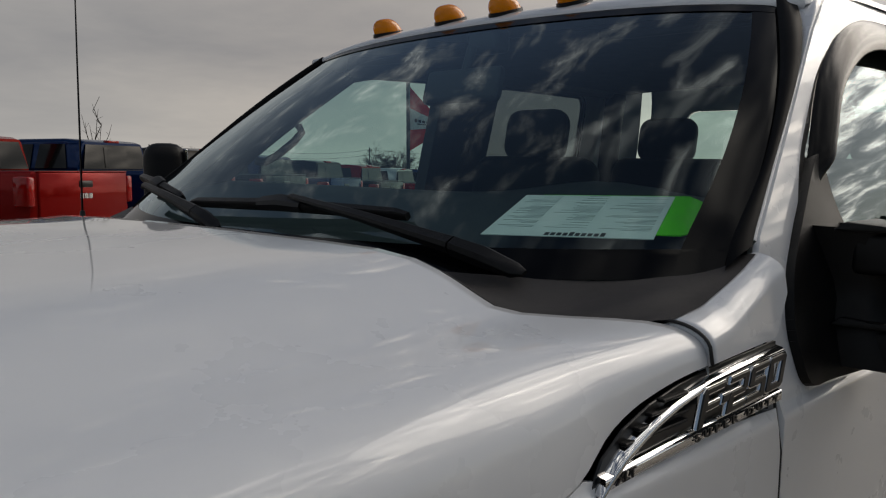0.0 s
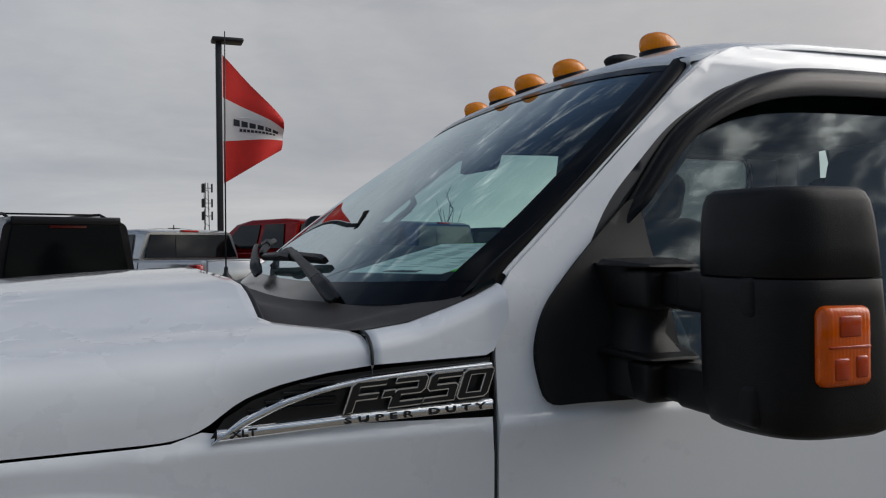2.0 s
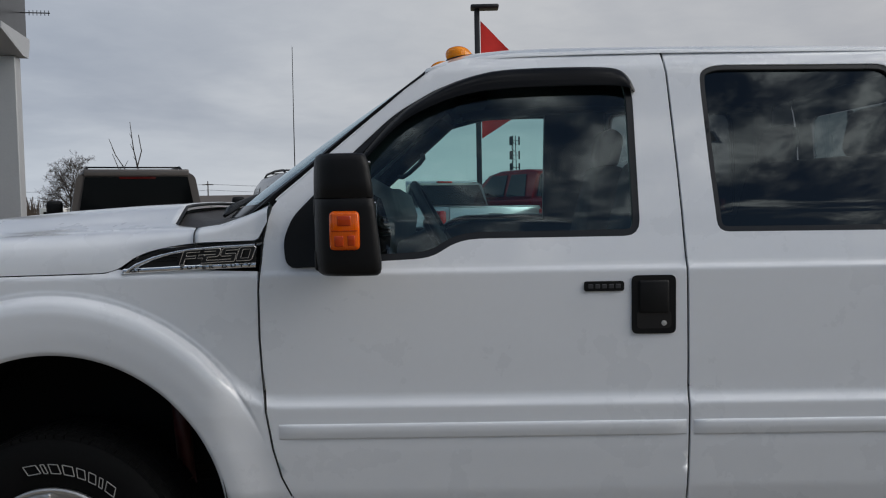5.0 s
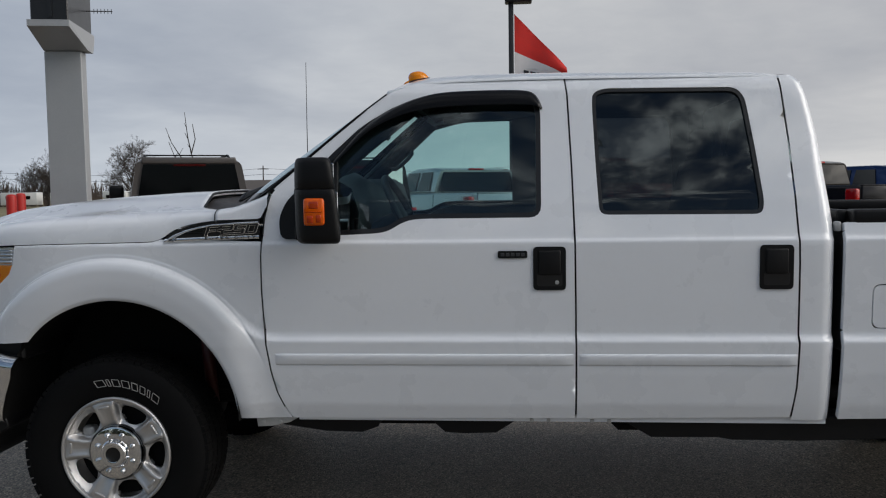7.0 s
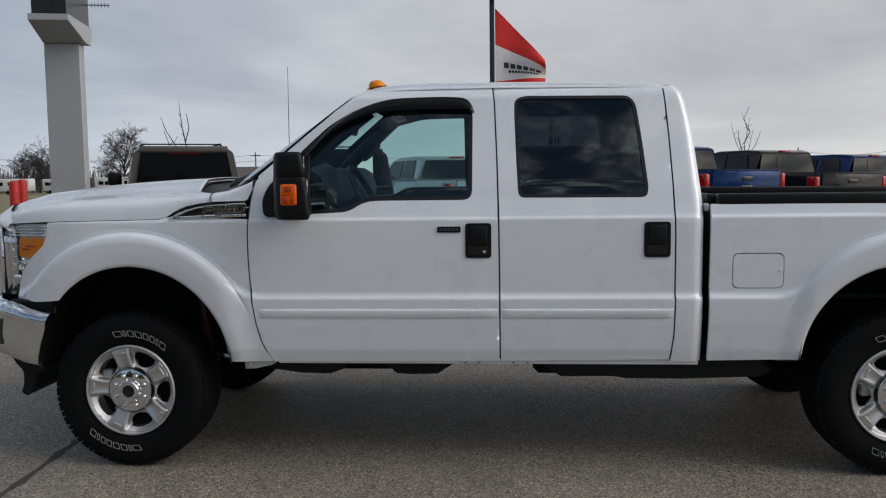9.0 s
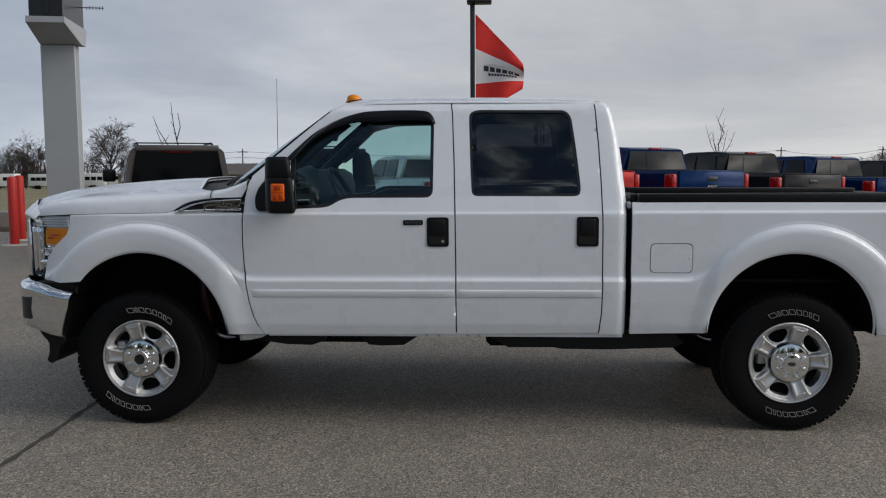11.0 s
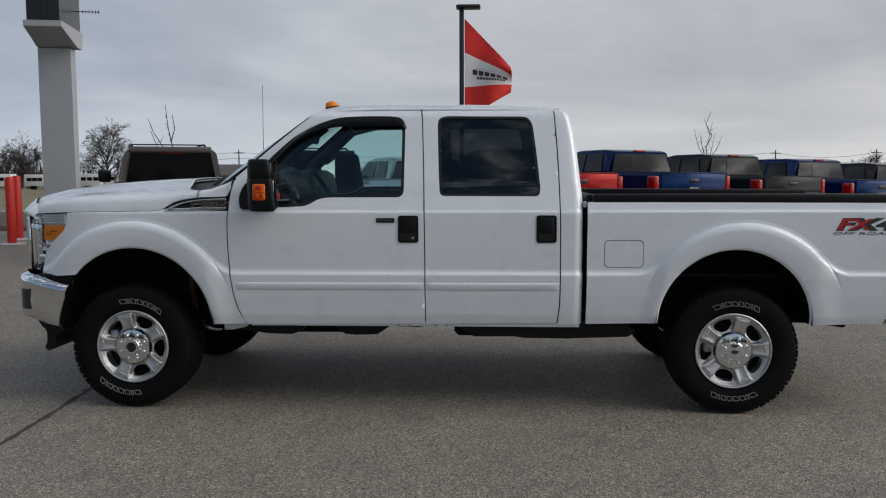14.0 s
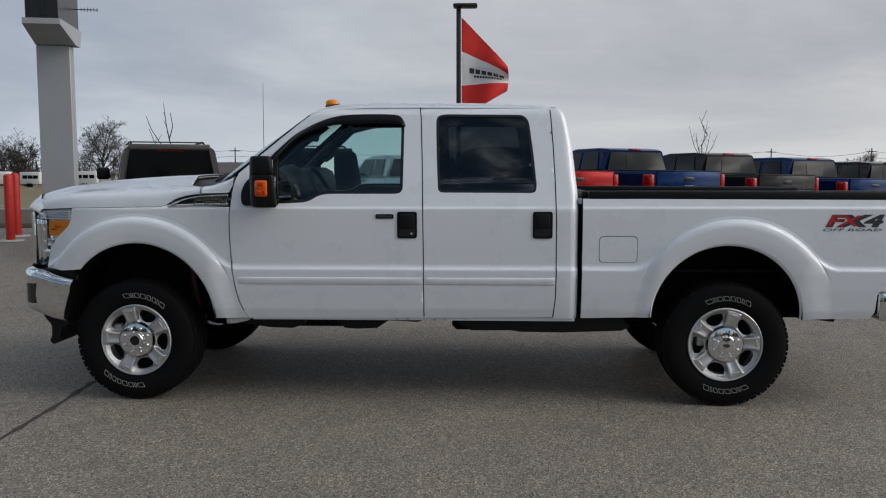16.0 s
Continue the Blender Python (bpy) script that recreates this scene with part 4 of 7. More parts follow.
# ---------------------------------------------------------------- headlamp, grille, front bumper
HEAD = soften([(-0.423, 1.291), (-0.436, 1.215), (-0.456, 1.170), (-0.541, 1.100), (-0.606, 1.025), (-0.638, 0.93), (-0.69, 0.90), (-0.735, 0.93), (-0.745, 1.10), (-0.735, 1.235), (-0.66, 1.283)], 0.02, 3)
headlamp = sheet("headlamp", HEAD, [], skin_in(0.016), M_CLEARLENS, truck, "clear headlamp with amber turn signal", fold=0.04, step=0.02)
sheet("lens_cover", HEAD, [], skin_in(0.002), M_COVER, headlamp, fold=0, step=0.03).visible_shadow = False
sheet("turn_signal", soften([(-0.438, 1.212), (-0.462, 1.166), (-0.535, 1.108), (-0.618, 1.112), (-0.610, 1.212)], 0.01, 3), [], skin_in(0.006), M_AMBER2, headlamp, "amber turn signal lens", fold=0.01, step=0.02)
sheet("lamp_divider", soften([(-0.626, 1.0), (-0.636, 1.0), (-0.630, 1.25), (-0.622, 1.25)], 0.003, 2), [], skin_in(0.007), M_SEAL, headlamp, fold=0.01, step=0.03)
for z, r in ((1.227, 0.008), (1.243, 0.007), (1.258, 0.007), (1.273, 0.006)):
    bm = bmesh.new()
    tube(bm, [(x, side(x, z) + 0.014, z) for x in np.linspace(-0.70, -0.436 - 0.10 * max(1.225 - z, 0), 12)], r, 8)
    part("reflector_rib", bm, M_CHROME, headlamp, smooth=60)
# upright reflector towers, the lamp bowls between them
for x, r, z0, z1 in ((-0.640, 0.013, 0.945, 1.215), (-0.668, 0.018, 0.925, 1.218), (-0.704, 0.020, 0.930, 1.220)):
    bm = bmesh.new()
    tube(bm, [(x, side(x, z) + 0.018, z) for z in np.linspace(z0, z1, 9)], r, 10)
    part("reflector_tower", bm, M_CHROME, headlamp, smooth=60)
for x, z in ((-0.640, 1.165), (-0.640, 1.085), (-0.600, 1.065)):
    bm = bmesh.new()
    lathe(bm, [(0.026, -0.006), (0.024, 0.0), (0.012, 0.010), (0.0, 0.012)], 18)
    bmesh.ops.transform(bm, matrix=pose(x, side(x, z) + 0.006, z, 0, 0, -30), verts=bm.verts)
    part("lamp_bowl", bm, M_CHROME, headlamp, smooth=50)
for z0, z1, x0, x1 in ((1.070, 1.096, -0.625, -0.552), (1.030, 1.060, -0.628, -0.590), (0.975, 1.020, -0.655, -0.615)):
    bm = bmesh.new()
    tube(bm, [(x, side(x, (z0 + z1) / 2) + 0.012, (z0 + z1) / 2) for x in (x0, (x0 + x1) / 2, x1)], (z1 - z0) / 2.4, 8)
    part("reflector_facet", bm, M_CHROME, headlamp, smooth=30)
for x0, x1, z0, z1 in ((-0.590, -0.545, 1.148, 1.158), (-0.560, -0.500, 1.164, 1.180)):
    bm = bmesh.new()
    tube(bm, [(x, side(x, z0) + 0.006, (z0 + z1) / 2) for x in (x0, x1)], 0.006, 8)
    part("signal_bulb", bm, M_SIGNAL, headlamp, "darker amber bulb behind the lens", smooth=50)
sheet("lamp_backing", soften([(-0.622, 1.02), (-0.640, 0.935), (-0.69, 0.905), (-0.732, 0.935), (-0.742, 1.10), (-0.733, 1.225), (-0.622, 1.225)], 0.02, 3), [], skin_in(0.012), M_SEAL, headlamp, "dark headlamp housing", fold=0.01, step=0.03)
mirrored(headlamp)
for y in (0.165, 2 * YC - 0.165):
    bm = bmesh.new()
    box(bm, -0.745, -0.66, y - 0.02, y + 0.02, 0.90, 1.285, 0.010, 2)
    cheek = part("grille_cheek", bm, M_SEAL, truck)
    for x, r in ((-0.742, 0.008),):
        bm = bmesh.new()
        yy = y - 0.022 if y < YC else y + 0.022
        tube(bm, [(x, yy, 0.91), (x, yy, 1.27)], r, 8)
        part("grille_upright", bm, M_CHROME, cheek, "chrome upright", smooth=60)
bm = bmesh.new()
for z, h in ((1.255, 0.05), (1.14, 0.05), (1.02, 0.05), (0.925, 0.035)):
    pts_o = [(-0.715, 0.15), (-0.79, 0.20), (-0.86, 0.40), (-0.92, 0.70), (-0.94, YC)]
    pts_o += [(x, 2 * YC - y) for x, y in pts_o[-2::-1]]
    for (x0, y0), (x1, y1) in zip(pts_o, pts_o[1:]):
        vs = [bm.verts.new(p) for p in ((x0, y0, z - h / 2), (x1, y1, z - h / 2), (x1, y1, z + h / 2), (x0, y0, z + h / 2), (x0 + 0.06, y0, z - h / 2), (x1 + 0.06, y1, z - h / 2), (x1 + 0.06, y1, z + h / 2), (x0 + 0.06, y0, z + h / 2))]
        for f in ((0, 1, 2, 3), (4, 7, 6, 5), (3, 2, 6, 7), (0, 4, 5, 1)):
            bm.faces.new([vs[i] for i in f])
for y in (0.155, 2 * YC - 0.155):
    box(bm, -0.775, -0.745, y - 0.005, y + 0.045, 0.905, 1.265, 0.012, 2)
bmesh.ops.recalc_face_normals(bm, faces=bm.faces)
part("grille", bm, M_CHROME, truck, "chrome front grille")
bm = bmesh.new()
box(bm, -0.76, -0.70, 0.24, 2 * YC - 0.24, 0.90, 1.27)
part("grille_backing", bm, M_SEAL, truck)

rows = []
for x, y, zt in ((-0.672, 0.075, 1.318), (-0.70, 0.085, 1.335), (-0.745, 0.115, 1.350), (-0.79, 0.165, 1.362), (-0.835, 0.25, 1.372), (-0.90, 0.45, 1.386), (-0.955, 0.70, 1.395), (-0.975, YC, 1.398)):
    back = Vector((0.07, 0.035, 0)) if y < 0.3 else Vector((0.05, 0.0, 0))
    thin = 0.62 + 0.38 * smooth01((y - 0.10) / 0.20)
    rows.append([tuple(Vector((x, y, 0)) + back * q + Vector((0, 0, zt - h * thin))) for q, h in ((1.0, 0.003), (0.80, 0.007), (0.58, 0.017), (0.36, 0.033), (0.16, 0.054), (0.04, 0.074), (0.0, 0.090), (0.06, 0.102), (0.5, 0.108))])
rows += [[(x, 2 * YC - y, z) for x, y, z in r] for r in rows[-2::-1]]
grid_surface("grille_header", rows, M_WHITE, truck)

plan = [(-0.405, -0.030), (-0.44, -0.036), (-0.52, -0.040), (-0.60, -0.034), (-0.67, -0.018), (-0.73, 0.015), (-0.785, 0.075), (-0.835, 0.18), (-0.89, 0.38), (-0.94, 0.62), (-0.96, YC)]
rows = []
for i, (x, y) in enumerate(plan):
    t = smooth01((-0.40 - x) / 0.32)
    zt, zb = 0.822 + 0.066 * t, 0.530 + 0.055 * t
    a, b = plan[max(i - 1, 0)], plan[min(i + 1, len(plan) - 1)]
    n = Vector((b[1] - a[1], -(b[0] - a[0]), 0)).normalized()
    n = n if n.y <= 0.2 and n.x < 0.3 else -n
    if n.x > 0:
        n = Vector((-n.x, n.y, 0))
    r = []
    for q, o in ((0.0, -0.05), (0.02, -0.012), (0.06, 0.0), (0.16, 0.010), (0.22, 0.006), (0.30, 0.0), (0.55, 0.004), (0.8, 0.0), (0.93, -0.012), (1.0, -0.04)):
        r.append((x + n.x * o - 0.085 * q * max(0.0, 1 - i / 4), y + n.y * o, zt + (zb - zt) * q))
    rows.append(r)
rows += [[(x, 2 * YC - y, z) for x, y, z in r] for r in rows[-2::-1]]
bumper = grid_surface("front_bumper", rows, M_CHROME, truck, "chrome front bumper with dark lamp recess")
bm = bmesh.new()
lampx = [(-0.672, -0.020), (-0.70, -0.006), (-0.73, 0.013), (-0.755, 0.040)]
vs0 = [bm.verts.new((x - 0.004, y - 0.005, 0.655)) for x, y in lampx]
vs1 = [bm.verts.new((x - 0.004, y - 0.005, 0.790)) for x, y in lampx]
for k in range(3):
    bm.faces.new((vs0[k], vs0[k + 1], vs1[k + 1], vs1[k]))
bmesh.ops.recalc_face_normals(bm, faces=bm.faces)
out = bmesh.ops.extrude_face_region(bm, geom=bm.faces[:])
bmesh.ops.translate(bm, verts=[v for v in out["geom"] if isinstance(v, bmesh.types.BMVert)], vec=(0.02, 0.02, 0))
part("fog_lamp_recess", bm, M_SEAL, bumper, smooth=40)
bm = bmesh.new()
box(bm, -0.66, -0.40, 0.03, 2 * YC - 0.03, 0.80, 0.885, 0.01, 1)
box(bm, -0.84, -0.60, 0.25, 2 * YC - 0.25, 0.80, 0.90, 0.01, 1)
part("bumper_filler", bm, M_BLACK, truck)
bm = bmesh.new()
extrude_outline(bm, soften([(-0.66, 0.60), (-0.50, 0.565), (-0.475, 0.505), (-0.52, 0.485), (-0.540, 0.40), (-0.575, 0.358), (-0.612, 0.385), (-0.592, 0.42), (-0.590, 0.50), (-0.63, 0.54)], 0.025, 4), 0.02, 2 * YC - 0.02, 0.004, 1)
part("air_dam", bm, M_BLACK, truck, "black plastic air dam", smooth=30)

# ---------------------------------------------------------------- towing mirror
SX, SY = 0.945, -0.3675        # corner of the mirror's turn signal


def towing_mirror(parent):
    m = new("side_mirror")
    m.parent = parent
    tagged(m, "black towing mirror with amber signal")
    # sail on the door
    o = soften([(0.757, 1.318), (0.745, 1.40), (0.772, 1.470), (0.845, 1.545), (0.968, 1.650), (0.985, 1.64), (0.99, 1.50), (1.01, 1.325)], 0.03, 4)
    sheet("mirror_sail", o, [], lambda x, z: (x, side(x, z) - 0.014 - 0.020 * smooth01((x - 0.80) / 0.15) * smooth01((1.60 - z) / 0.15), z), M_BLACK, m, fold=0.03, step=0.02)
    # foot that carries both arms, with a flared ledge over each
    for z0, z1 in ((1.470, 1.532), (1.330, 1.392)):
        bm = bmesh.new()
        box(bm, 0.872, 0.980, -0.098, -0.005, z0, z1, 0.010, 3)
        part("mirror_foot", bm, M_BLACK, m, smooth=50)
        bm = bmesh.new()
        vs = [bm.verts.new(p) for p in ((0.856, 0.000, z1 + 0.015), (0.988, 0.000, z1 + 0.015), (0.984, -0.050, z1 + 0.010), (0.862, -0.050, z1 + 0.010), (0.962, -0.102, z1 + 0.008), (0.874, -0.102, z1 + 0.008),
                                       (0.850, 0.015, z1 + 0.002), (0.990, 0.015, z1 + 0.002), (0.962, -0.106, z1 + 0.002), (0.872, -0.106, z1 + 0.002))]
        bmesh.ops.convex_hull(bm, input=vs)
        bmesh.ops.bevel(bm, geom=bm.edges[:], offset=0.002, segments=2, profile=0.5, affect="EDGES")
        part("foot_ledge", bm, M_BLACK, m, smooth=50)
        bm = bmesh.new()
        box(bm, 0.898, 0.968, -0.290, -0.090, z0 + 0.006, z1 - 0.004, 0.009, 3)
        part("mirror_arm", bm, M_BLACK, m, smooth=50)
        bm = bmesh.new()
        box(bm, 0.894, 0.972, -0.300, -0.135, z0 + 0.003, z1 - 0.001, 0.010, 3)
        part("arm_sleeve", bm, M_BLACK, m, smooth=50)
    bm = bmesh.new()
    cols_ = []
    for z, x0, x1, y in ((1.335, 0.862, 0.985, -0.080), (1.400, 0.870, 0.972, -0.072), (1.430, 0.885, 0.955, -0.052), (1.460, 0.885, 0.958, -0.056), (1.538, 0.872, 0.970, -0.066)):
        cols_.append([bm.verts.new(p) for p in ((x0, 0.06, z), (x0 - 0.004, y * 0.4, z), (x0 + 0.018, y, z), (x1 - 0.018, y, z), (x1, y * 0.4, z), (x1, 0.06, z))])
    for p, q in zip(cols_, cols_[1:]):
        for k in range(5):
            bm.faces.new((p[k], p[k + 1], q[k + 1], q[k]))
    bmesh.ops.recalc_face_normals(bm, faces=bm.faces)
    part("mirror_bracket", bm, M_BLACK, m, smooth=60)
    # housing: rounded sections stacked in height, wider towards the outside
    def sections(zs):
        rows = []
        for z, g in zs:
            pts = [(0.889, -0.200), (0.890, -0.265), (0.906, -0.325), (0.942, -0.354), (1.040, -0.360), (1.062, -0.354), (1.068, -0.335), (1.030, -0.215), (1.020, -0.195), (0.905, -0.185)]
            cx, cy = 0.978, -0.270
            row = []
            for x, y in soften(pts, 0.03, 3):
                row.append((cx + (x - cx) * g + (1.48 - z) * 0.11 * max(x - 0.889, 0.0) / 0.18, cy + (y - cy) * g, z))
            rows.append(row)
        return rows
    low = sections([(1.322, 0.55), (1.323, 0.80), (1.329, 0.90), (1.340, 0.955), (1.36, 0.985), (1.40, 1.0), (1.50, 1.0), (1.5245, 1.0), (1.526, 0.985), (1.526, 0.8)])
    up = sections([(1.5275, 0.8), (1.5275, 0.985), (1.529, 1.0), (1.57, 0.995), (1.605, 0.98), (1.625, 0.955), (1.637, 0.91), (1.643, 0.82), (1.645, 0.6), (1.645, 0.2)])
    for rows_, nm in ((low, "mirror_housing"), (up, "mirror_cap")):
        h = grid_surface(nm, [r[::-1] for r in rows_], M_BLACK, m, closed=True)
    bm = bmesh.new()
    box(bm, SX, SX + 0.080, SY, -0.330, 1.392, 1.494, 0.012, 3)
    part("turn_signal", bm, M_AMBER, m, "amber mirror turn signal", smooth=50)
    for x0, x1, z0, z1 in ((SX + 0.006, SX + 0.074, 1.441, 1.445), (SX + 0.022, SX + 0.058, 1.455, 1.482), (SX + 0.014, SX + 0.038, 1.402, 1.430), (SX + 0.048, SX + 0.068, 1.404, 1.432)):
        bm = bmesh.new()
        box(bm, x0, x1, SY - 0.002, SY + 0.007, z0, z1, 0.003, 2)
        part("signal_rib", bm, M_SIGNAL, m, "deeper amber ribs", smooth=50)
    bm = bmesh.new()
    box(bm, -0.006, 0.004, -0.052, 0.052, 1.535, 1.622, 0.002, 1, pose(1.033, -0.266, 0, 0, 0, 17.6))
    part("mirror_glass", bm, M_MIRROR, m, "mirror glass")
    bm = bmesh.new()
    box(bm, -0.006, 0.004, -0.052, 0.052, 1.350, 1.515, 0.002, 1, pose(1.046, -0.266, 0, 0, 0, 17.6))
    part("mirror_glass", bm, M_MIRROR, m, "mirror glass")
    return m


towing_mirror(truck)
bm = bmesh.new()
box(bm, -0.13, 0.0, -0.115, 0.115, 1.345, 1.670, 0.045, 4, pose(0.940, 2 * YC + 0.165, 0, 0, 0, -28))
box(bm, 0.86, 0.92, 2 * YC - 0.02, 2 * YC + 0.15, 1.475, 1.52, 0.012, 2)
box(bm, 0.86, 0.92, 2 * YC - 0.02, 2 * YC + 0.15, 1.365, 1.41, 0.012, 2)
far_mirror = part("side_mirror", bm, M_BLACK, truck, smooth=50)
for z0, z1 in ((1.480, 1.652), (1.368, 1.462)):
    bm = bmesh.new()
    box(bm, -0.004, 0.006, -0.098, 0.098, z0, z1, 0.003, 1, pose(0.940, 2 * YC + 0.165, 0, 0, 0, -28))
    part("mirror_glass", bm, M_MIRROR, far_mirror, "mirror glass")

# ---------------------------------------------------------------- roof lamps, shark fin, aerial
for y, back in ((0.462, 0.138), (0.765, 0.084), (YC, 0.072), (1.171, 0.080), (1.474, 0.116)):
    d = min(y, 2 * YC - y)
    x = roof_front(d) + back
    z = roof_top(x, d) - 0.006
    lamp = new("roof_lamp")
    lamp.parent = truck
    tagged(lamp, "amber cab roof marker lamp")
    slope = math.degrees(math.atan2(roof_top(x + 0.05, d) - roof_top(x - 0.05, d), 0.1))
    bm = bmesh.new()
    rings = []
    for h, a, b, ox in ((0.0, 0.052, 0.040, 0.0), (0.012, 0.050, 0.038, 0.0)):
        rings.append([bm.verts.new((ox + a * math.cos(2 * math.pi * k / 24), b * math.sin(2 * math.pi * k / 24), h)) for k in range(24)])
    for k in range(24):
        bm.faces.new((rings[0][k], rings[0][(k + 1) % 24], rings[1][(k + 1) % 24], rings[1][k]))
    bm.faces.new(rings[1])
    bmesh.ops.transform(bm, matrix=pose(x, y, z, 0, -slope, 0), verts=bm.verts)
    part("lamp_base", bm, M_BLACK, lamp, smooth=40)
    bm = bmesh.new()
    rings = []
    for j in range(9):
        a = j / 8 * math.pi / 2
        h, s = 0.012 + 0.040 * math.sin(a), math.cos(a) ** 0.75
        rings.append([bm.verts.new((-0.012 * math.sin(a) + 0.046 * s * math.cos(2 * math.pi * k / 28), 0.036 * s * math.sin(2 * math.pi * k / 28), h)) for k in range(28)])
    for p, q in zip(rings, rings[1:]):
        for k in range(28):
            bm.faces.new((p[k], p[(k + 1) % 28], q[(k + 1) % 28], q[k]))
    bmesh.ops.remove_doubles(bm, verts=bm.verts, dist=1e-4)
    bmesh.ops.transform(bm, matrix=pose(x, y, z, 0, -slope, 0), verts=bm.verts)
    part("lamp_lens", bm, M_AMBER2, lamp, "amber ribbed lens", smooth=60)
bm = bmesh.new()
bmesh.ops.create_uvsphere(bm, u_segments=20, v_segments=10, radius=1)
bmesh.ops.transform(bm, matrix=pose(1.290, 0.600, roof_top(1.290, 0.600) - 0.002) @ Matrix.Diagonal((0.055, 0.03, 0.02, 1)), verts=bm.verts)
part("roof_puck", bm, M_BLACK, truck, "black satellite antenna puck", smooth=60)

bm = bmesh.new()
lathe(bm, [(0.022, 0.0), (0.020, 0.012), (0.008, 0.03), (0.006, 0.05), (0.0, 0.052)], 16, "z")
bmesh.ops.translate(bm, verts=bm.verts, vec=(0.455, 1.74, 1.455))
tube(bm, [(0.455, 1.74, 1.50), (0.456, 1.737, 1.9), (0.459, 1.735, 2.30)], [0.0028, 0.0024, 0.0016], 8)
part("aerial", bm, M_SEAL, truck, "thin black whip aerial", smooth=40)

# ---------------------------------------------------------------- wipers
def bar(bm, pts, sizes):
    """A bar of rectangular section through points: (width, height) at each."""
    rings = []
    for i, p in enumerate(pts):
        p = Vector(p)
        d = (Vector(pts[min(i + 1, len(pts) - 1)]) - Vector(pts[max(i - 1, 0)])).normalized()
        n = Vector((-0.55, 0, 0.83))
        n = (n - d * n.dot(d)).normalized()
        s_ = d.cross(n)
        w, h = sizes[i]
        rings.append([bm.verts.new(p + s_ * (a_ * w / 2) + n * (b_ * h / 2)) for a_, b_ in ((-1, -0.7), (-0.7, -1), (0.7, -1), (1, -0.7), (1, 0.5), (0.6, 1), (-0.6, 1), (-1, 0.5))])
    for p, q in zip(rings, rings[1:]):
        for k in range(8):
            bm.faces.new((p[k], p[(k + 1) % 8], q[(k + 1) % 8], q[k]))
    bm.faces.new(rings[0][::-1])
    bm.faces.new(rings[-1])
    bmesh.ops.recalc_face_normals(bm, faces=bm.faces)


def wiper(pivot, tip, end_a, end_b):
    w = new("wiper")
    w.parent = truck
    tagged(w, "black windscreen wiper")
    p, q, a, b = Vector(pivot), Vector(tip), Vector(end_a), Vector(end_b)
    lift = Vector((-0.55, 0, 0.83))
    bm = bmesh.new()
    bar(bm, [p - (q - p).normalized() * 0.02, p, p.lerp(q, 0.10) + lift * 0.010, p.lerp(q, 0.20) + lift * 0.014], [(0.010, 0.005), (0.024, 0.014), (0.029, 0.026), (0.026, 0.026)])
    part("wiper_base", bm, M_BLACK, w, smooth=40)
    bm = bmesh.new()
    bar(bm, [p.lerp(q, 0.205) + lift * 0.016, p.lerp(q, 0.6) + lift * 0.022, p.lerp(q, 0.97) + lift * 0.020, q + lift * 0.012], [(0.026, 0.022), (0.018, 0.014), (0.014, 0.010), (0.016, 0.012)])
    part("wiper_arm", bm, M_BLACK, w, smooth=40)
    bm = bmesh.new()
    bar(bm, [a, a.lerp(b, 0.04) + lift * 0.004, a.lerp(b, 0.5) + lift * 0.010, a.lerp(b, 0.96) + lift * 0.004, b], [(0.012, 0.014), (0.018, 0.018), (0.022, 0.022), (0.018, 0.018), (0.012, 0.014)])
    part("wiper_blade", bm, M_BLACK, w, smooth=40)
    bm = bmesh.new()
    m = a.lerp(b, 0.5)
    bar(bm, [m.lerp(a, 0.20) + lift * 0.012, m + lift * 0.016, m.lerp(b, 0.20) + lift * 0.012], [(0.028, 0.020), (0.032, 0.026), (0.028, 0.020)])
    part("blade_clip", bm, M_RUBBER, w, smooth=40)


wiper((0.492, 0.315, 1.478), (0.533, 0.92, 1.547), (0.540, 0.59, 1.538), (0.512, 1.27, 1.536))
wiper((0.470, 1.10, 1.500), (0.540, 1.55, 1.555), (0.515, 1.32, 1.545), (0.62, 1.74, 1.575))

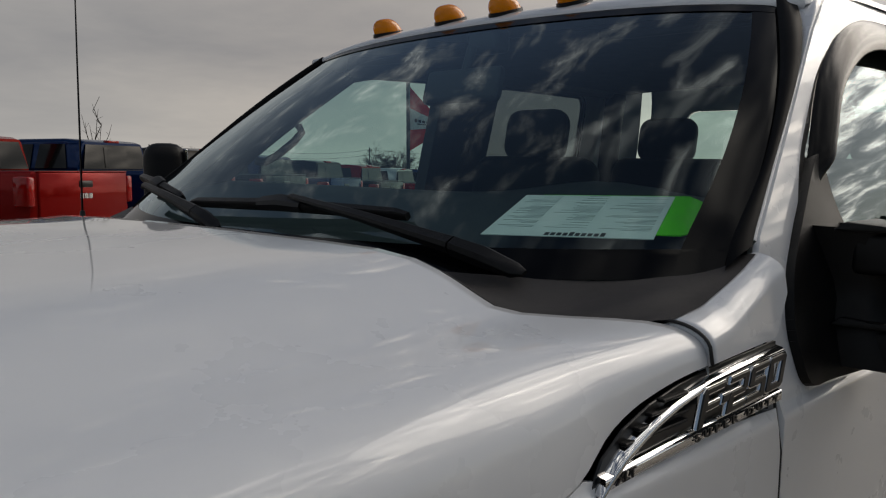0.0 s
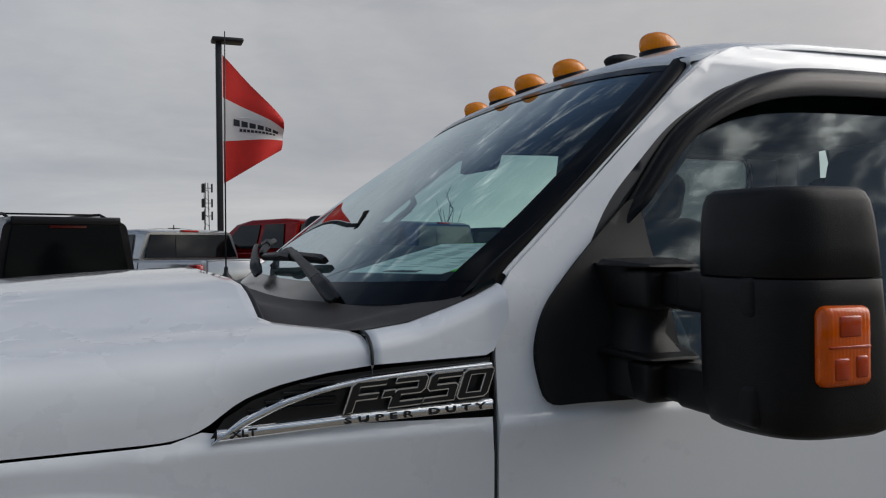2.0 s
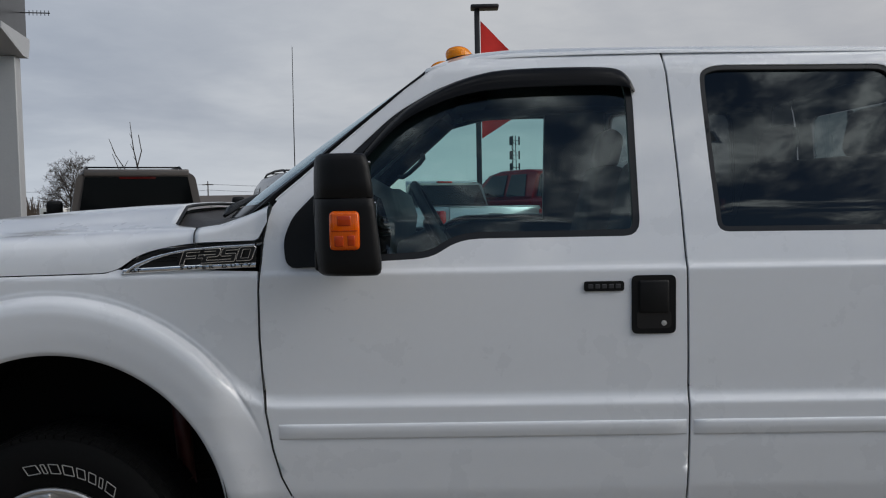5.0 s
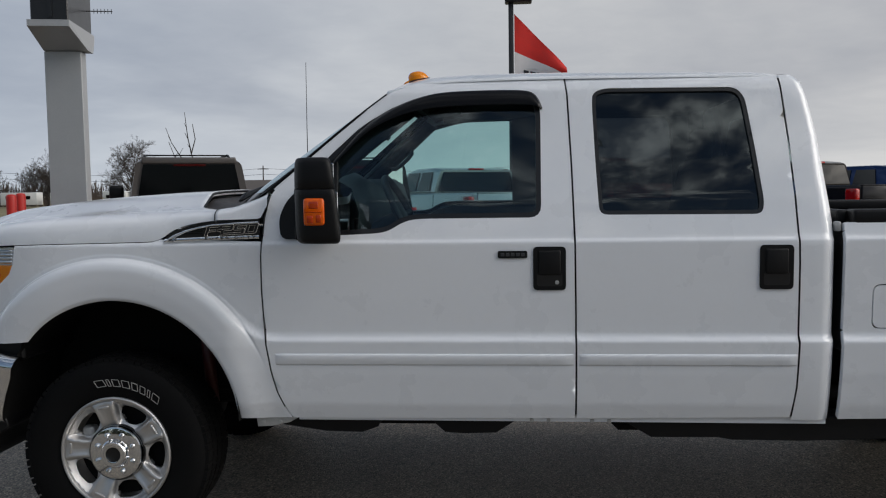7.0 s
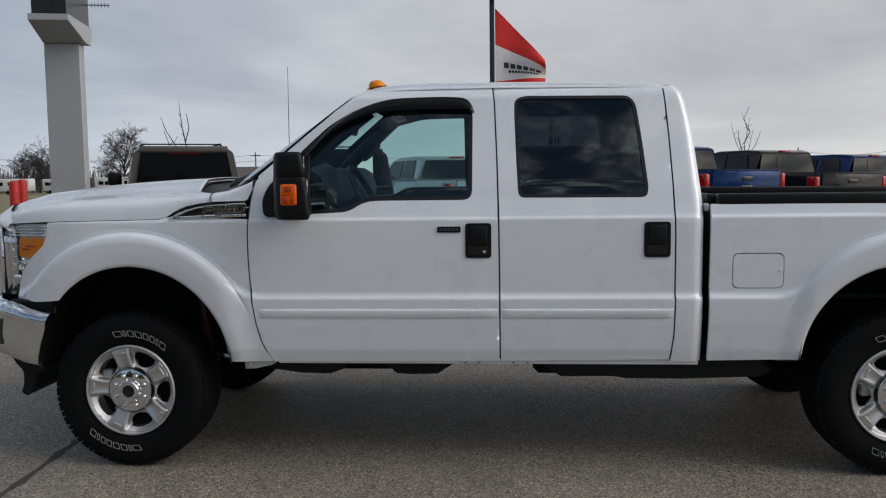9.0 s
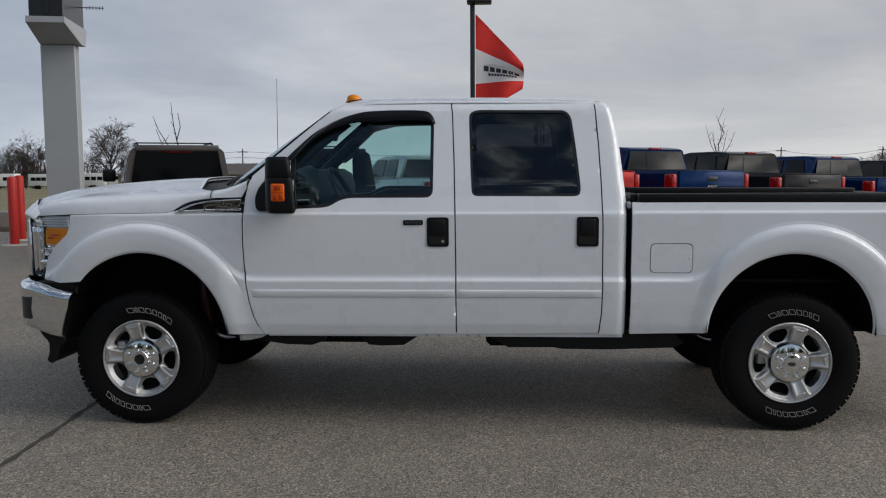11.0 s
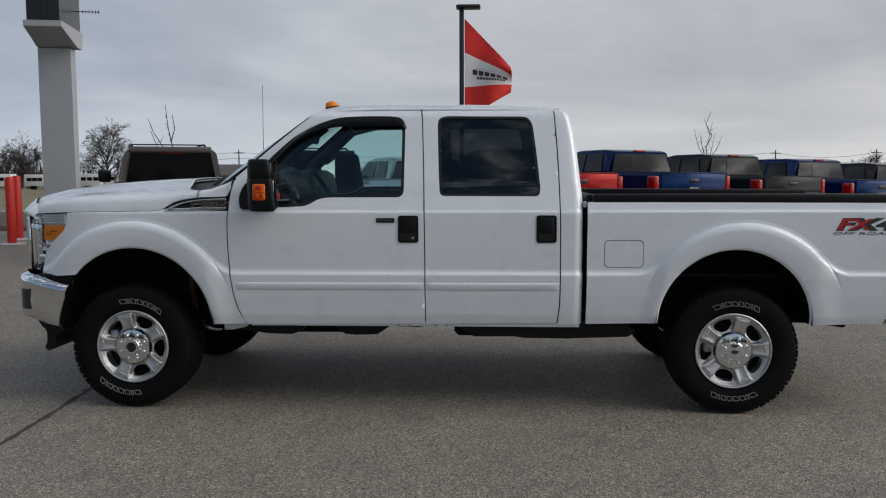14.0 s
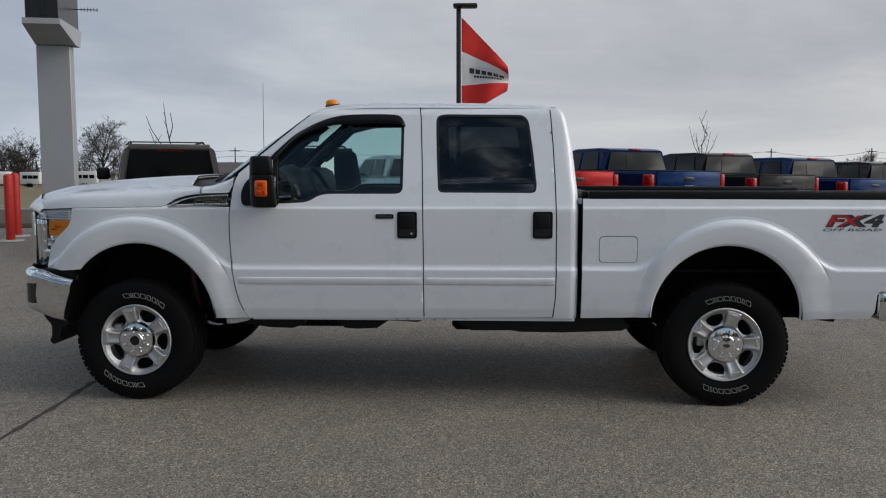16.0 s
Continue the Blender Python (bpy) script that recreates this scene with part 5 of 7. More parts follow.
# ---------------------------------------------------------------- wheels
def make_wheel(spin, words, open_hub):
    w = new("wheel")
    # tyre
    bm = bmesh.new()
    lathe(bm, [(0.238, 0.030), (0.246, 0.012), (0.262, 0.003), (0.300, -0.006), (0.345, -0.008), (0.375, -0.002), (0.396, 0.010), (0.407, 0.028), (0.411, 0.06), (0.412, 0.135), (0.411, 0.21), (0.407, 0.242),
               (0.392, 0.26), (0.36, 0.275), (0.30, 0.275), (0.246, 0.262), (0.238, 0.245)], 96)
    bmesh.ops.recalc_face_normals(bm, faces=bm.faces)
    part("tyre", bm, M_TYRE, w, "black all-terrain tyre with outlined lettering", smooth=40)
    bm = bmesh.new()
    n = 92
    for k in range(n):
        a = 2 * math.pi * k / n
        for y0, y1, da, r in ((0.010, 0.050, 0.0, 0.4105), (0.060, 0.098, 0.025, 0.414), (0.112, 0.158, 0.0, 0.415), (0.172, 0.210, 0.04, 0.414), (0.220, 0.258, 0.02, 0.4105)):
            m = Matrix.Rotation(a + da + k % 3 * 0.006, 4, "Y")
            box(bm, -0.0112, 0.0112, y0, y1, 0.394, r, m=m)
    part("tyre_tread", bm, M_TYRE, w)
    # raised outlined marks on the sidewall
    for c0 in words:
        a = c0 + 37
        for wd in (0.020, 0.006, 0.015, 0.016, 0.013, 0.012, 0.006, 0.017):
            a -= math.degrees(wd / 0.310)
            m = Matrix.Rotation(-radians(a), 4, "Y") @ Matrix.Translation((0.310, -0.0088, 0))
            a -= math.degrees((wd + 0.012) / 0.310)
            bm = bmesh.new()
            lean_ = 0.006
            for (r0_, z0_), (r1_, z1_) in (((-0.014, -wd - lean_), (-0.014, wd - lean_)), ((0.014, -wd + lean_), (0.014, wd + lean_)), ((-0.014, -wd - lean_), (0.014, -wd + lean_)), ((-0.014, wd - lean_), (0.014, wd + lean_))):
                tube(bm, [m @ Vector((r0_, 0, z0_)), m @ Vector((r1_, 0, z1_))], 0.0016, 5)
            part("sidewall_mark", bm, M_LETTER, w, "pale outlined sidewall mark")
    # rim: barrel and lip, a face with five windows
    bm = bmesh.new()
    lathe(bm, [(0.2455, 0.012), (0.245, 0.003), (0.240, -0.001), (0.234, 0.001), (0.229, 0.010), (0.224, 0.05), (0.207, 0.20), (0.207, 0.23)], 72)
    bmesh.ops.recalc_face_normals(bm, faces=bm.faces)
    part("rim", bm, M_ALLOY, w, "silver alloy rim", smooth=40)
    holes = []
    for k in range(5):
        a0 = radians(90 + 72 * k + spin + 36)
        loop = []
        for r, h in ((0.138, -0.036), (0.130, 0.0), (0.138, 0.036), (0.168, 0.060), (0.199, 0.058), (0.211, 0.0), (0.199, -0.058), (0.168, -0.060)):
            loop.append((r * math.cos(a0) - h * math.sin(a0), r * math.sin(a0) + h * math.cos(a0)))
        holes.append(soften(loop, 0.022, 3))

    def face(x, z):
        r = math.hypot(x, z)
        a = (math.atan2(z, x) - radians(90 + spin)) % radians(72)
        a = min(a, radians(72) - a)
        off = r * math.sin(a)
        wide = 0.032 + 0.10 * max(r - 0.13, 0.0)
        spoke = float(np.interp(r, [0.08, 0.120, 0.150, 0.185, 0.215, 0.226, 0.231], [0.026, 0.021, 0.014, 0.006, 0.001, 0.003, 0.010])) + 0.004 * (1 - min(off / wide, 1.0))
        dish = float(np.interp(r, [0.08, 0.120, 0.140, 0.175, 0.200, 0.215, 0.226, 0.231], [0.028, 0.030, 0.042, 0.046, 0.040, 0.026, 0.010, 0.010]))
        k = smooth01((off - wide) / 0.016)
        # a raised edge along both sides of each spoke
        rim_line = 0.003 * math.exp(-((off - wide + 0.007) / 0.008) ** 2) * smooth01((r - 0.125) / 0.02) * smooth01((0.222 - r) / 0.02)
        return (x, spoke * (1 - k) + dish * k - rim_line, z)
    sheet("rim_face", [(0.231 * math.cos(2 * math.pi * k / 72), 0.231 * math.sin(2 * math.pi * k / 72)) for k in range(72)], holes, face, M_ALLOY, w, fold=0.030, step=0.0075)
    for k in range(5):
        m = Matrix.Rotation(-radians(90 + 72 * k + spin), 4, "Y")
        bm = bmesh.new()
        box(bm, 0.197, 0.209, 0.0005, 0.012, -0.024, 0.024, 0.003, 2, m)
        part("spoke_pad", bm, M_ALLOY, w, smooth=50)
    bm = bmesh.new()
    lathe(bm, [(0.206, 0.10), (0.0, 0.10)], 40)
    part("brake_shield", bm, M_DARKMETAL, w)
    bm = bmesh.new()
    box(bm, -0.175, -0.12, 0.055, 0.12, -0.02, 0.10, 0.012, 2)
    part("brake_caliper", bm, M_STEEL, w, smooth=50)
    bm = bmesh.new()
    lathe(bm, [(0.124, 0.034), (0.122, 0.014)], 48)
    part("hub_gap", bm, M_SEAL, w, smooth=40)
    bm = bmesh.new()
    end = [(0.040, -0.022), (0.033, -0.020), (0.031, -0.006), (0.0, -0.004)] if open_hub else [(0.036, -0.023), (0.0, -0.026)]
    lathe(bm, [(0.117, 0.030), (0.1165, 0.012), (0.113, 0.005), (0.106, 0.003), (0.064, -0.001), (0.060, -0.006), (0.057, -0.016), (0.052, -0.021)] + end, 56)
    bmesh.ops.recalc_face_normals(bm, faces=bm.faces)
    part("hub_cap", bm, M_CHROME, w, "chrome hub cover", smooth=35)
    # open hub: dark disc as the hole's shade; closed hub: oval emblem
    bm = bmesh.new()
    lathe(bm, [(0.031, -0.0085), (0.0, -0.009)] if open_hub else [(0.024, -0.0260), (0.022, -0.0275), (0.0, -0.0285)], 24)
    bmesh.ops.scale(bm, verts=bm.verts, vec=(1, 1, 1 if open_hub else 0.55))
    part("hub_emblem", bm, M_SEAL if open_hub else M_GREYDECAL, w)
    for k in range(8):
        a = 2 * math.pi * (k + 0.5) / 8
        bm = bmesh.new()
        lathe(bm, [(0.0125, 0.006), (0.0115, -0.008), (0.008, -0.015), (0.0, -0.017)], 12)
        bmesh.ops.translate(bm, verts=bm.verts, vec=(0.084 * math.cos(a), 0.0, 0.084 * math.sin(a)))
        part("lug_nut", bm, M_CHROME, w, smooth=40)
    w.parent = truck
    tagged(w, "alloy wheel with black all-terrain tyre")
    return w


wheel = make_wheel(13, (66, 242), True)
wheel.matrix_basis = pose(0.0, 0.012, 0.398)
rear_wheel = make_wheel(-15, (78, 261), False)
rear_wheel.matrix_basis = pose(3.967, 0.010, 0.398)
copy_thing(wheel, pose(0.0, 2 * YC - 0.012, 0.398, 0, 0, 180))
copy_thing(wheel, pose(3.967, 2 * YC - 0.010, 0.398, 0, 0, 180))

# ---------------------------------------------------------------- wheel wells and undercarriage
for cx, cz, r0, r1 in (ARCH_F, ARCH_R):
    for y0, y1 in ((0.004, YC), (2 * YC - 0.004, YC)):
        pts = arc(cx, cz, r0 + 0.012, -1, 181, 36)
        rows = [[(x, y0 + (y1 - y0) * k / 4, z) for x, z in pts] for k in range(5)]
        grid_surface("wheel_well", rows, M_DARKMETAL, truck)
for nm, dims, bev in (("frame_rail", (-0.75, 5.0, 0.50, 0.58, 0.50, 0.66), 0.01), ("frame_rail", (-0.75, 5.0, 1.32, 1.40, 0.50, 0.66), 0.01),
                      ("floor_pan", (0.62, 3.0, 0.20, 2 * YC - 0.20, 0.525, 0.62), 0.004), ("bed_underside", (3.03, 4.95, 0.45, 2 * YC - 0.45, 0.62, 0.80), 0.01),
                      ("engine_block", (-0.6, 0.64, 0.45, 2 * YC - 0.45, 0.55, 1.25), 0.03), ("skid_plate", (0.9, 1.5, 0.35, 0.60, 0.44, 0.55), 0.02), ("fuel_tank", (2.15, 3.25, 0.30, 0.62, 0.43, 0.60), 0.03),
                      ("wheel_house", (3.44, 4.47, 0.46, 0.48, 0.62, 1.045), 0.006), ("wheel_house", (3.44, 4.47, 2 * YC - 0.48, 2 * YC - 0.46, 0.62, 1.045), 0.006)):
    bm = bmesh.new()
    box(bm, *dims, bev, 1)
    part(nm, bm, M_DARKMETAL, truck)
for x in (0.0, 3.967):
    bm = bmesh.new()
    tube(bm, [(x, 0.2, 0.398), (x, 0.7, 0.398)], 0.05, 12)
    tube(bm, [(x, 1.2, 0.398), (x, 1.7, 0.398)], 0.05, 12)
    tube(bm, [(x, 0.7, 0.398), (x, 0.85, 0.398), (x, 1.05, 0.398), (x, 1.2, 0.398)], [0.06, 0.15, 0.15, 0.06], 14)
    part("axle", bm, M_DARKMETAL, truck, smooth=50)
bm = bmesh.new()
tube(bm, [(0.55, YC, 0.55), (0.95, YC, 0.52), (1.45, YC, 0.50), (1.85, YC + 0.05, 0.48), (2.05, YC + 0.05, 0.50)], [0.18, 0.15, 0.11, 0.12, 0.06], 12)
part("gearbox", bm, M_DARKMETAL, truck, smooth=50)
bm = bmesh.new()
tube(bm, [(2.05, YC + 0.05, 0.50), (3.85, YC, 0.42)], 0.045, 10)
part("drive_shaft", bm, M_DARKMETAL, truck, smooth=50)
bm = bmesh.new()
box(bm, 2.35, 3.25, 0.25, 0.46, 0.49, 0.62, 0.04, 3)
part("fuel_tank", bm, M_DARKMETAL, truck, smooth=50)
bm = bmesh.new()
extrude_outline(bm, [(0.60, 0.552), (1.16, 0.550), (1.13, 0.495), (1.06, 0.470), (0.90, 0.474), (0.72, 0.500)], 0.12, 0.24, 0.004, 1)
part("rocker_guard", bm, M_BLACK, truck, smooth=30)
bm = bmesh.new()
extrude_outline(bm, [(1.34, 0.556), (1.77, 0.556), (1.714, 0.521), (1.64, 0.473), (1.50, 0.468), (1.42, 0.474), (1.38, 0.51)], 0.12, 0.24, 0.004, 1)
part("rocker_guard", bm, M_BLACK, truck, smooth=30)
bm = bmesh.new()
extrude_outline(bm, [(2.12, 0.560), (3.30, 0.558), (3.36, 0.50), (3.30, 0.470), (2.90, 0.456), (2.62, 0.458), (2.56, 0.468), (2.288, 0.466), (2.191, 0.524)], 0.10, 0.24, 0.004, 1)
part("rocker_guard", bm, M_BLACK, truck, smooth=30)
bm = bmesh.new()
extrude_outline(bm, [(0.615, 0.552), (0.80, 0.552), (0.76, 0.530), (0.68, 0.512), (0.62, 0.510)], 0.055, 0.066, 0.002, 1)
part("pinch_bracket", bm, M_STEEL, truck)
for x in (0.645, 0.72):
    bm = bmesh.new()
    lathe(bm, [(0.009, 0.0), (0.008, -0.006), (0.0, -0.007)], 8)
    bmesh.ops.translate(bm, verts=bm.verts, vec=(x, 0.054, 0.532))
    part("bracket_bolt", bm, M_STEEL, truck)
bm = bmesh.new()
box(bm, 0.80, 2.98, 0.064, 0.082, 0.540, 0.566)
part("pinch_weld", bm, M_WHITE, truck)
for x in (1.79, 1.86, 2.04, 2.11):
    bm = bmesh.new()
    box(bm, x - 0.008, x + 0.008, 0.058, 0.070, 0.538, 0.552, 0.002, 1)
    part("sill_clip", bm, M_STEEL, truck)
M_REDSHOCK = material("red_coil", (0.05, 0.004, 0.003), 0.5, vary=0.2, scale=30)
bm = bmesh.new()
tube(bm, [(0.33, 0.32, 0.55), (0.30, 0.32, 0.95)], 0.028, 12)
part("shock_absorber", bm, M_REDSHOCK, truck, "red shock absorber", smooth=50)

# ---------------------------------------------------------------- pickup bed
for nm, dims in [("bed_floor", (3.03, 5.06, 0.36, 2 * YC - 0.36, 0.84, 0.86)), ("bed_front_wall", (3.03, 3.07, 0.05, 2 * YC - 0.05, 0.84, 1.355))] + \
        [("bed_inner_wall", (x0, x1, y0, y0 + 0.015, z0, 1.355)) for y0 in (0.085, 2 * YC - 0.10) for x0, x1, z0 in ((3.07, 3.46, 0.84), (3.46, 4.45, 1.075), (4.45, 5.06, 0.84))] + \
        [("wheel_house", (3.46, 4.45, y0, y0 + 0.26, 1.075, 1.15)) for y0 in (0.10, 2 * YC - 0.36)]:
    bm = bmesh.new()
    box(bm, *dims, 0.004, 1)
    part(nm, bm, M_LINER, truck)
for y0, y1 in ((0.022, 0.115), (2 * YC - 0.115, 2 * YC - 0.022)):
    bm = bmesh.new()
    box(bm, 3.06, 5.07, y0, y1, 1.354, 1.412, 0.012, 3)
    part("bed_rail_cap", bm, M_BLACK, truck, "black plastic bed rail cap", smooth=50)
bm = bmesh.new()
box(bm, 3.022, 3.085, 0.10, 2 * YC - 0.10, 1.354, 1.408, 0.010, 2)
part("bed_rail_cap", bm, M_BLACK, truck, smooth=50)
bm = bmesh.new()
box(bm, 5.02, 5.09, 0.10, 2 * YC - 0.10, 0.85, 1.345, 0.012, 2)
part("tailgate", bm, M_WHITE, truck, smooth=50)
bm = bmesh.new()
box(bm, 5.01, 5.10, 0.09, 2 * YC - 0.09, 1.345, 1.385, 0.012, 2)
part("tailgate_cap", bm, M_BLACK, truck, smooth=50)
for y0, y1 in ((0.004, 0.09), (2 * YC - 0.09, 2 * YC - 0.004)):
    bm = bmesh.new()
    box(bm, 5.03, 5.10, y0, y1, 0.92, 1.32, 0.012, 2)
    part("tail_lamp", bm, M_REDLENS, truck, "red tail lamp", smooth=50)
bm = bmesh.new()
box(bm, 4.945, 5.24, 0.01, 2 * YC - 0.01, 0.56, 0.755, 0.03, 3)
part("rear_bumper", bm, M_CHROME, truck, "chrome rear bumper", smooth=50)
bm = bmesh.new()
box(bm, 4.60, 4.75, 0.30, 0.44, 0.535, 0.60, 0.01, 1)
tube(bm, [(4.35, 0.36, 0.59), (4.80, 0.36, 0.53)], 0.035, 10)
part("exhaust_pipe", bm, M_DARKMETAL, truck, smooth=50)
bm = bmesh.new()
box(bm, 2.995, 3.018, 0.03, 0.07, 1.325, 1.365, 0.008, 2)
part("bed_corner_bracket", bm, M_STEEL, truck, smooth=40)

# ---------------------------------------------------------------- cabin
bm = bmesh.new()
box(bm, 0.66, 2.93, 0.12, 2 * YC - 0.12, 0.60, 0.70)
part("cabin_floor", bm, M_CABIN, truck)
for y_in, mirror in ((0.075, False), (2 * YC - 0.075, True)):
    bm = bmesh.new()
    pts = [(0.72, 0.62), (2.90, 0.62), (2.90, 1.405), (2.72, 1.39), (2.06, 1.39), (1.84, 1.385), (1.35, 1.385), (1.25, 1.36), (1.19, 1.325), (0.72, 1.31)]
    extrude_outline(bm, pts, min(y_in, y_in + (0.03 if not mirror else -0.03)), max(y_in, y_in + (0.03 if not mirror else -0.03)), 0.008, 2)
    part("door_card", bm, M_CABIN, truck, smooth=40)
    for x0, x1 in ((1.72 if mirror else 1.86, 2.02),):
        bm = bmesh.new()
        yy = lambda z: side(1.9, z) + 0.03
        vs = []
        for z in (1.38, 1.65, 1.93):
            y = yy(z)
            for x in (x0, x1):
                for t in (0, 0.05):
                    vs.append(bm.verts.new((x, (y + t) if not mirror else 2 * YC - y - t, z)))
        bmesh.ops.convex_hull(bm, input=vs)
        part("pillar_cover", bm, M_CABIN, truck)
    # inner windscreen pillar
    rows = []
    for v in np.linspace(0.02, 0.99, 10):
        p = screen(0, v)
        wide = 0.034 if mirror else 0.050
        c = Vector((p.x + 0.018 + wide, p.y + 0.022, p.z - 0.028 - 0.6 * wide))
        r = []
        for k in range(8):
            a = 2 * math.pi * k / 8
            q = c + Vector((wide * math.cos(a), 0.044 * math.sin(a), -0.6 * wide * math.cos(a)))
            r.append((q.x, q.y if not mirror else 2 * YC - q.y, q.z))
        rows.append(r)
    grid_surface("pillar_cover", rows, M_TRIM, truck, closed=True)
    # rail over the doors
    bm = bmesh.new()
    tube(bm, [(1.31, 0.25 if not mirror else 2 * YC - 0.25, 1.92), (1.9, 0.24 if not mirror else 2 * YC - 0.24, 1.945), (2.85, 0.24 if not mirror else 2 * YC - 0.24, 1.935)], 0.035, 8)
    part("roof_rail_cover", bm, M_CABIN, truck, smooth=60)
    bm = bmesh.new()
    yb = 0.16 if not mirror else 2 * YC - 0.16
    tube(bm, [(2.84, yb, 1.38), (2.80, 0.255 if not mirror else 2 * YC - 0.255, 1.93)], 0.045, 8)
    part("pillar_cover", bm, M_CABIN, truck, smooth=60)
bm = bmesh.new()
ga, gb = screen(1, 0.40) + Vector((0.085, -0.055, -0.060)), screen(1, 0.66) + Vector((0.085, -0.055, -0.060))
off = Vector((0.020, -0.018, -0.016))
tube(bm, [ga, ga + off * 0.75 + (gb - ga) * 0.08, ga.lerp(gb, 0.3) + off, ga.lerp(gb, 0.7) + off, gb + off * 0.75 - (gb - ga) * 0.08, gb], 0.012, 8)
part("grab_handle", bm, M_CABIN, truck, smooth=60)
# dashboard
rows = []
for y in np.linspace(0.10, 2 * YC - 0.10, 30):
    t = (y - 0.1) / (2 * YC - 0.2)
    hood_up = 0.035 * math.exp(-((y - 0.50) / 0.20) ** 2)
    x0 = screen_base(min(max((y - 0.095) / (2 * YC - 0.19), 0), 1)).x + 0.01
    rows.append([(x0, y, 1.452), (x0 + 0.03, y, 1.462 + (x0 - 0.5) * 0.12), (max(0.66, x0 + 0.05), y, 1.498), (max(0.80, x0 + 0.08), y, 1.541), (0.90, y, 1.558), (0.98, y, 1.556 + hood_up), (1.04, y, 1.52 + hood_up), (1.07, y, 1.42), (1.05, y, 1.25), (1.0, y, 1.0), (0.86, y, 0.9)])
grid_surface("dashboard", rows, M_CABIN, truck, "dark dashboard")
# steering wheel
bm = bmesh.new()
ring = []
for k in range(33):
    a = 2 * math.pi * k / 32
    ring.append((0.19 * math.cos(a), 0.19 * math.sin(a), 0))
tube(bm, ring, 0.017, 8, False)
for a in (0.0, math.pi, -math.pi / 2):
    tube(bm, [(0.04 * math.cos(a), 0.04 * math.sin(a), -0.02), (0.185 * math.cos(a), 0.185 * math.sin(a), 0)], 0.016, 6)
box(bm, -0.085, 0.085, -0.07, 0.07, -0.04, 0.0, 0.02, 2)
tube(bm, [(0, 0, -0.03), (0, 0, -0.32)], 0.04, 8)
bmesh.ops.transform(bm, matrix=pose(1.215, 0.50, 1.395, 0, 62, 0) @ pose(0, 0, 0, 0, 0, 90), verts=bm.verts)
part("steering_wheel", bm, M_CABIN, truck, smooth=50)


def seat(x, y, w, name="seat"):
    s = new(name)
    s.parent = truck
    tagged(s, "dark grey cloth car seat")
    bm = bmesh.new()
    box(bm, x - 0.50, x + 0.02, y - w / 2, y + w / 2, 0.93, 1.10, 0.06, 3)
    part("seat_cushion", bm, M_SEAT, s, smooth=60)
    bm = bmesh.new()
    box(bm, -0.07, 0.08, -w / 2, w / 2, 0.0, 0.62, 0.06, 3, pose(x, y, 1.04, 0, 14, 0))
    part("seat_back", bm, M_SEAT, s, smooth=60)
    heads = (0,) if w < 0.8 else (-w * 0.32, w * 0.32)
    for dy in heads:
        bm = bmesh.new()
        box(bm, -0.05, 0.06, dy - 0.13, dy + 0.13, 0.60, 0.79, 0.055, 5, pose(x, y, 1.04, 0, 12, 0))
        part("head_restraint", bm, M_SEAT, s, smooth=60)


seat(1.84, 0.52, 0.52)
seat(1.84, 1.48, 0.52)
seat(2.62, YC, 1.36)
bm = bmesh.new()
box(bm, 1.10, 1.70, YC - 0.12, YC + 0.12, 0.75, 1.06, 0.03, 2)
part("centre_console", bm, M_CABIN, truck, smooth=50)
bm = bmesh.new()
box(bm, -0.012, 0.012, -0.125, 0.125, -0.045, 0.045, 0.018, 3, pose(1.066, YC, 1.806, 0, 15, 0))
tube(bm, [(1.066, YC, 1.81), (1.10, YC, 1.90)], 0.012, 8)
box(bm, 1.13, 1.19, YC - 0.05, YC + 0.05, 1.89, 1.95, 0.015, 2)
part("rear_view_mirror", bm, M_CABIN, truck, smooth=50)
for y in (0.52, 1.416):
    bm = bmesh.new()
    box(bm, -0.16, 0.0, -0.20, 0.20, -0.012, 0.012, 0.01, 2, pose(1.42, y, 1.945, 0, -8, 0))
    part("sun_visor", bm, M_HEADLINE, truck, smooth=50)

# papers lying on the dashboard
folder = thing("document_folder", "bright green plastic folder lying on the dashboard", "folder", pose(0.750, 0.332, 1.5465, 0, -12, 23))
bm = bmesh.new()
extrude_outline(bm, [(-0.120, 0.140), (-0.120, -0.128), (-0.085, -0.160), (0.050, -0.163), (0.118, -0.115), (0.118, 0.140)], -0.001, 0.001)
for v in bm.verts:
    v.co = Vector((v.co.x, v.co.z, v.co.y))
bmesh.ops.recalc_face_normals(bm, faces=bm.faces)
part("folder_cover", bm, M_GREEN, folder)
bm = bmesh.new()
box(bm, -0.015, 0.045, -0.155, -0.146, 0.0008, 0.0018, 0.0004, 1)
part("folder_slot", bm, M_INK, folder)
sheet_thing = thing("window_sheet", "white printed sheet lying on a green folder", "paper", pose(0.740, 0.362, 1.5485, 0, -12, 23))
bm = bmesh.new()
box(bm, -0.150, 0.108, -0.124, 0.140, -0.0006, 0.0006)
part("paper_sheet", bm, M_PAPER, sheet_thing)
rng = random.Random(4)
bm = bmesh.new()
for k in range(29):
    x = 0.10 - k * 0.0075
    for c0, c1 in ((-0.115, -0.03), (-0.015, 0.06), (0.07, 0.13)):
        if rng.random() < 0.75:
            box(bm, x, x + 0.0028, c0, c0 + (c1 - c0) * rng.uniform(0.4, 1), 0.0010, 0.0014)
part("print_line", bm, M_GREYINK, sheet_thing)
bm = bmesh.new()
for k in range(10):
    y = -0.052 + k * 0.0095
    box(bm, -0.146, -0.132 + (0.004 if k in (0, 5) else 0), y, y + 0.0068, 0.0010, 0.0014)
part("brand_mark", bm, M_INK, sheet_thing)

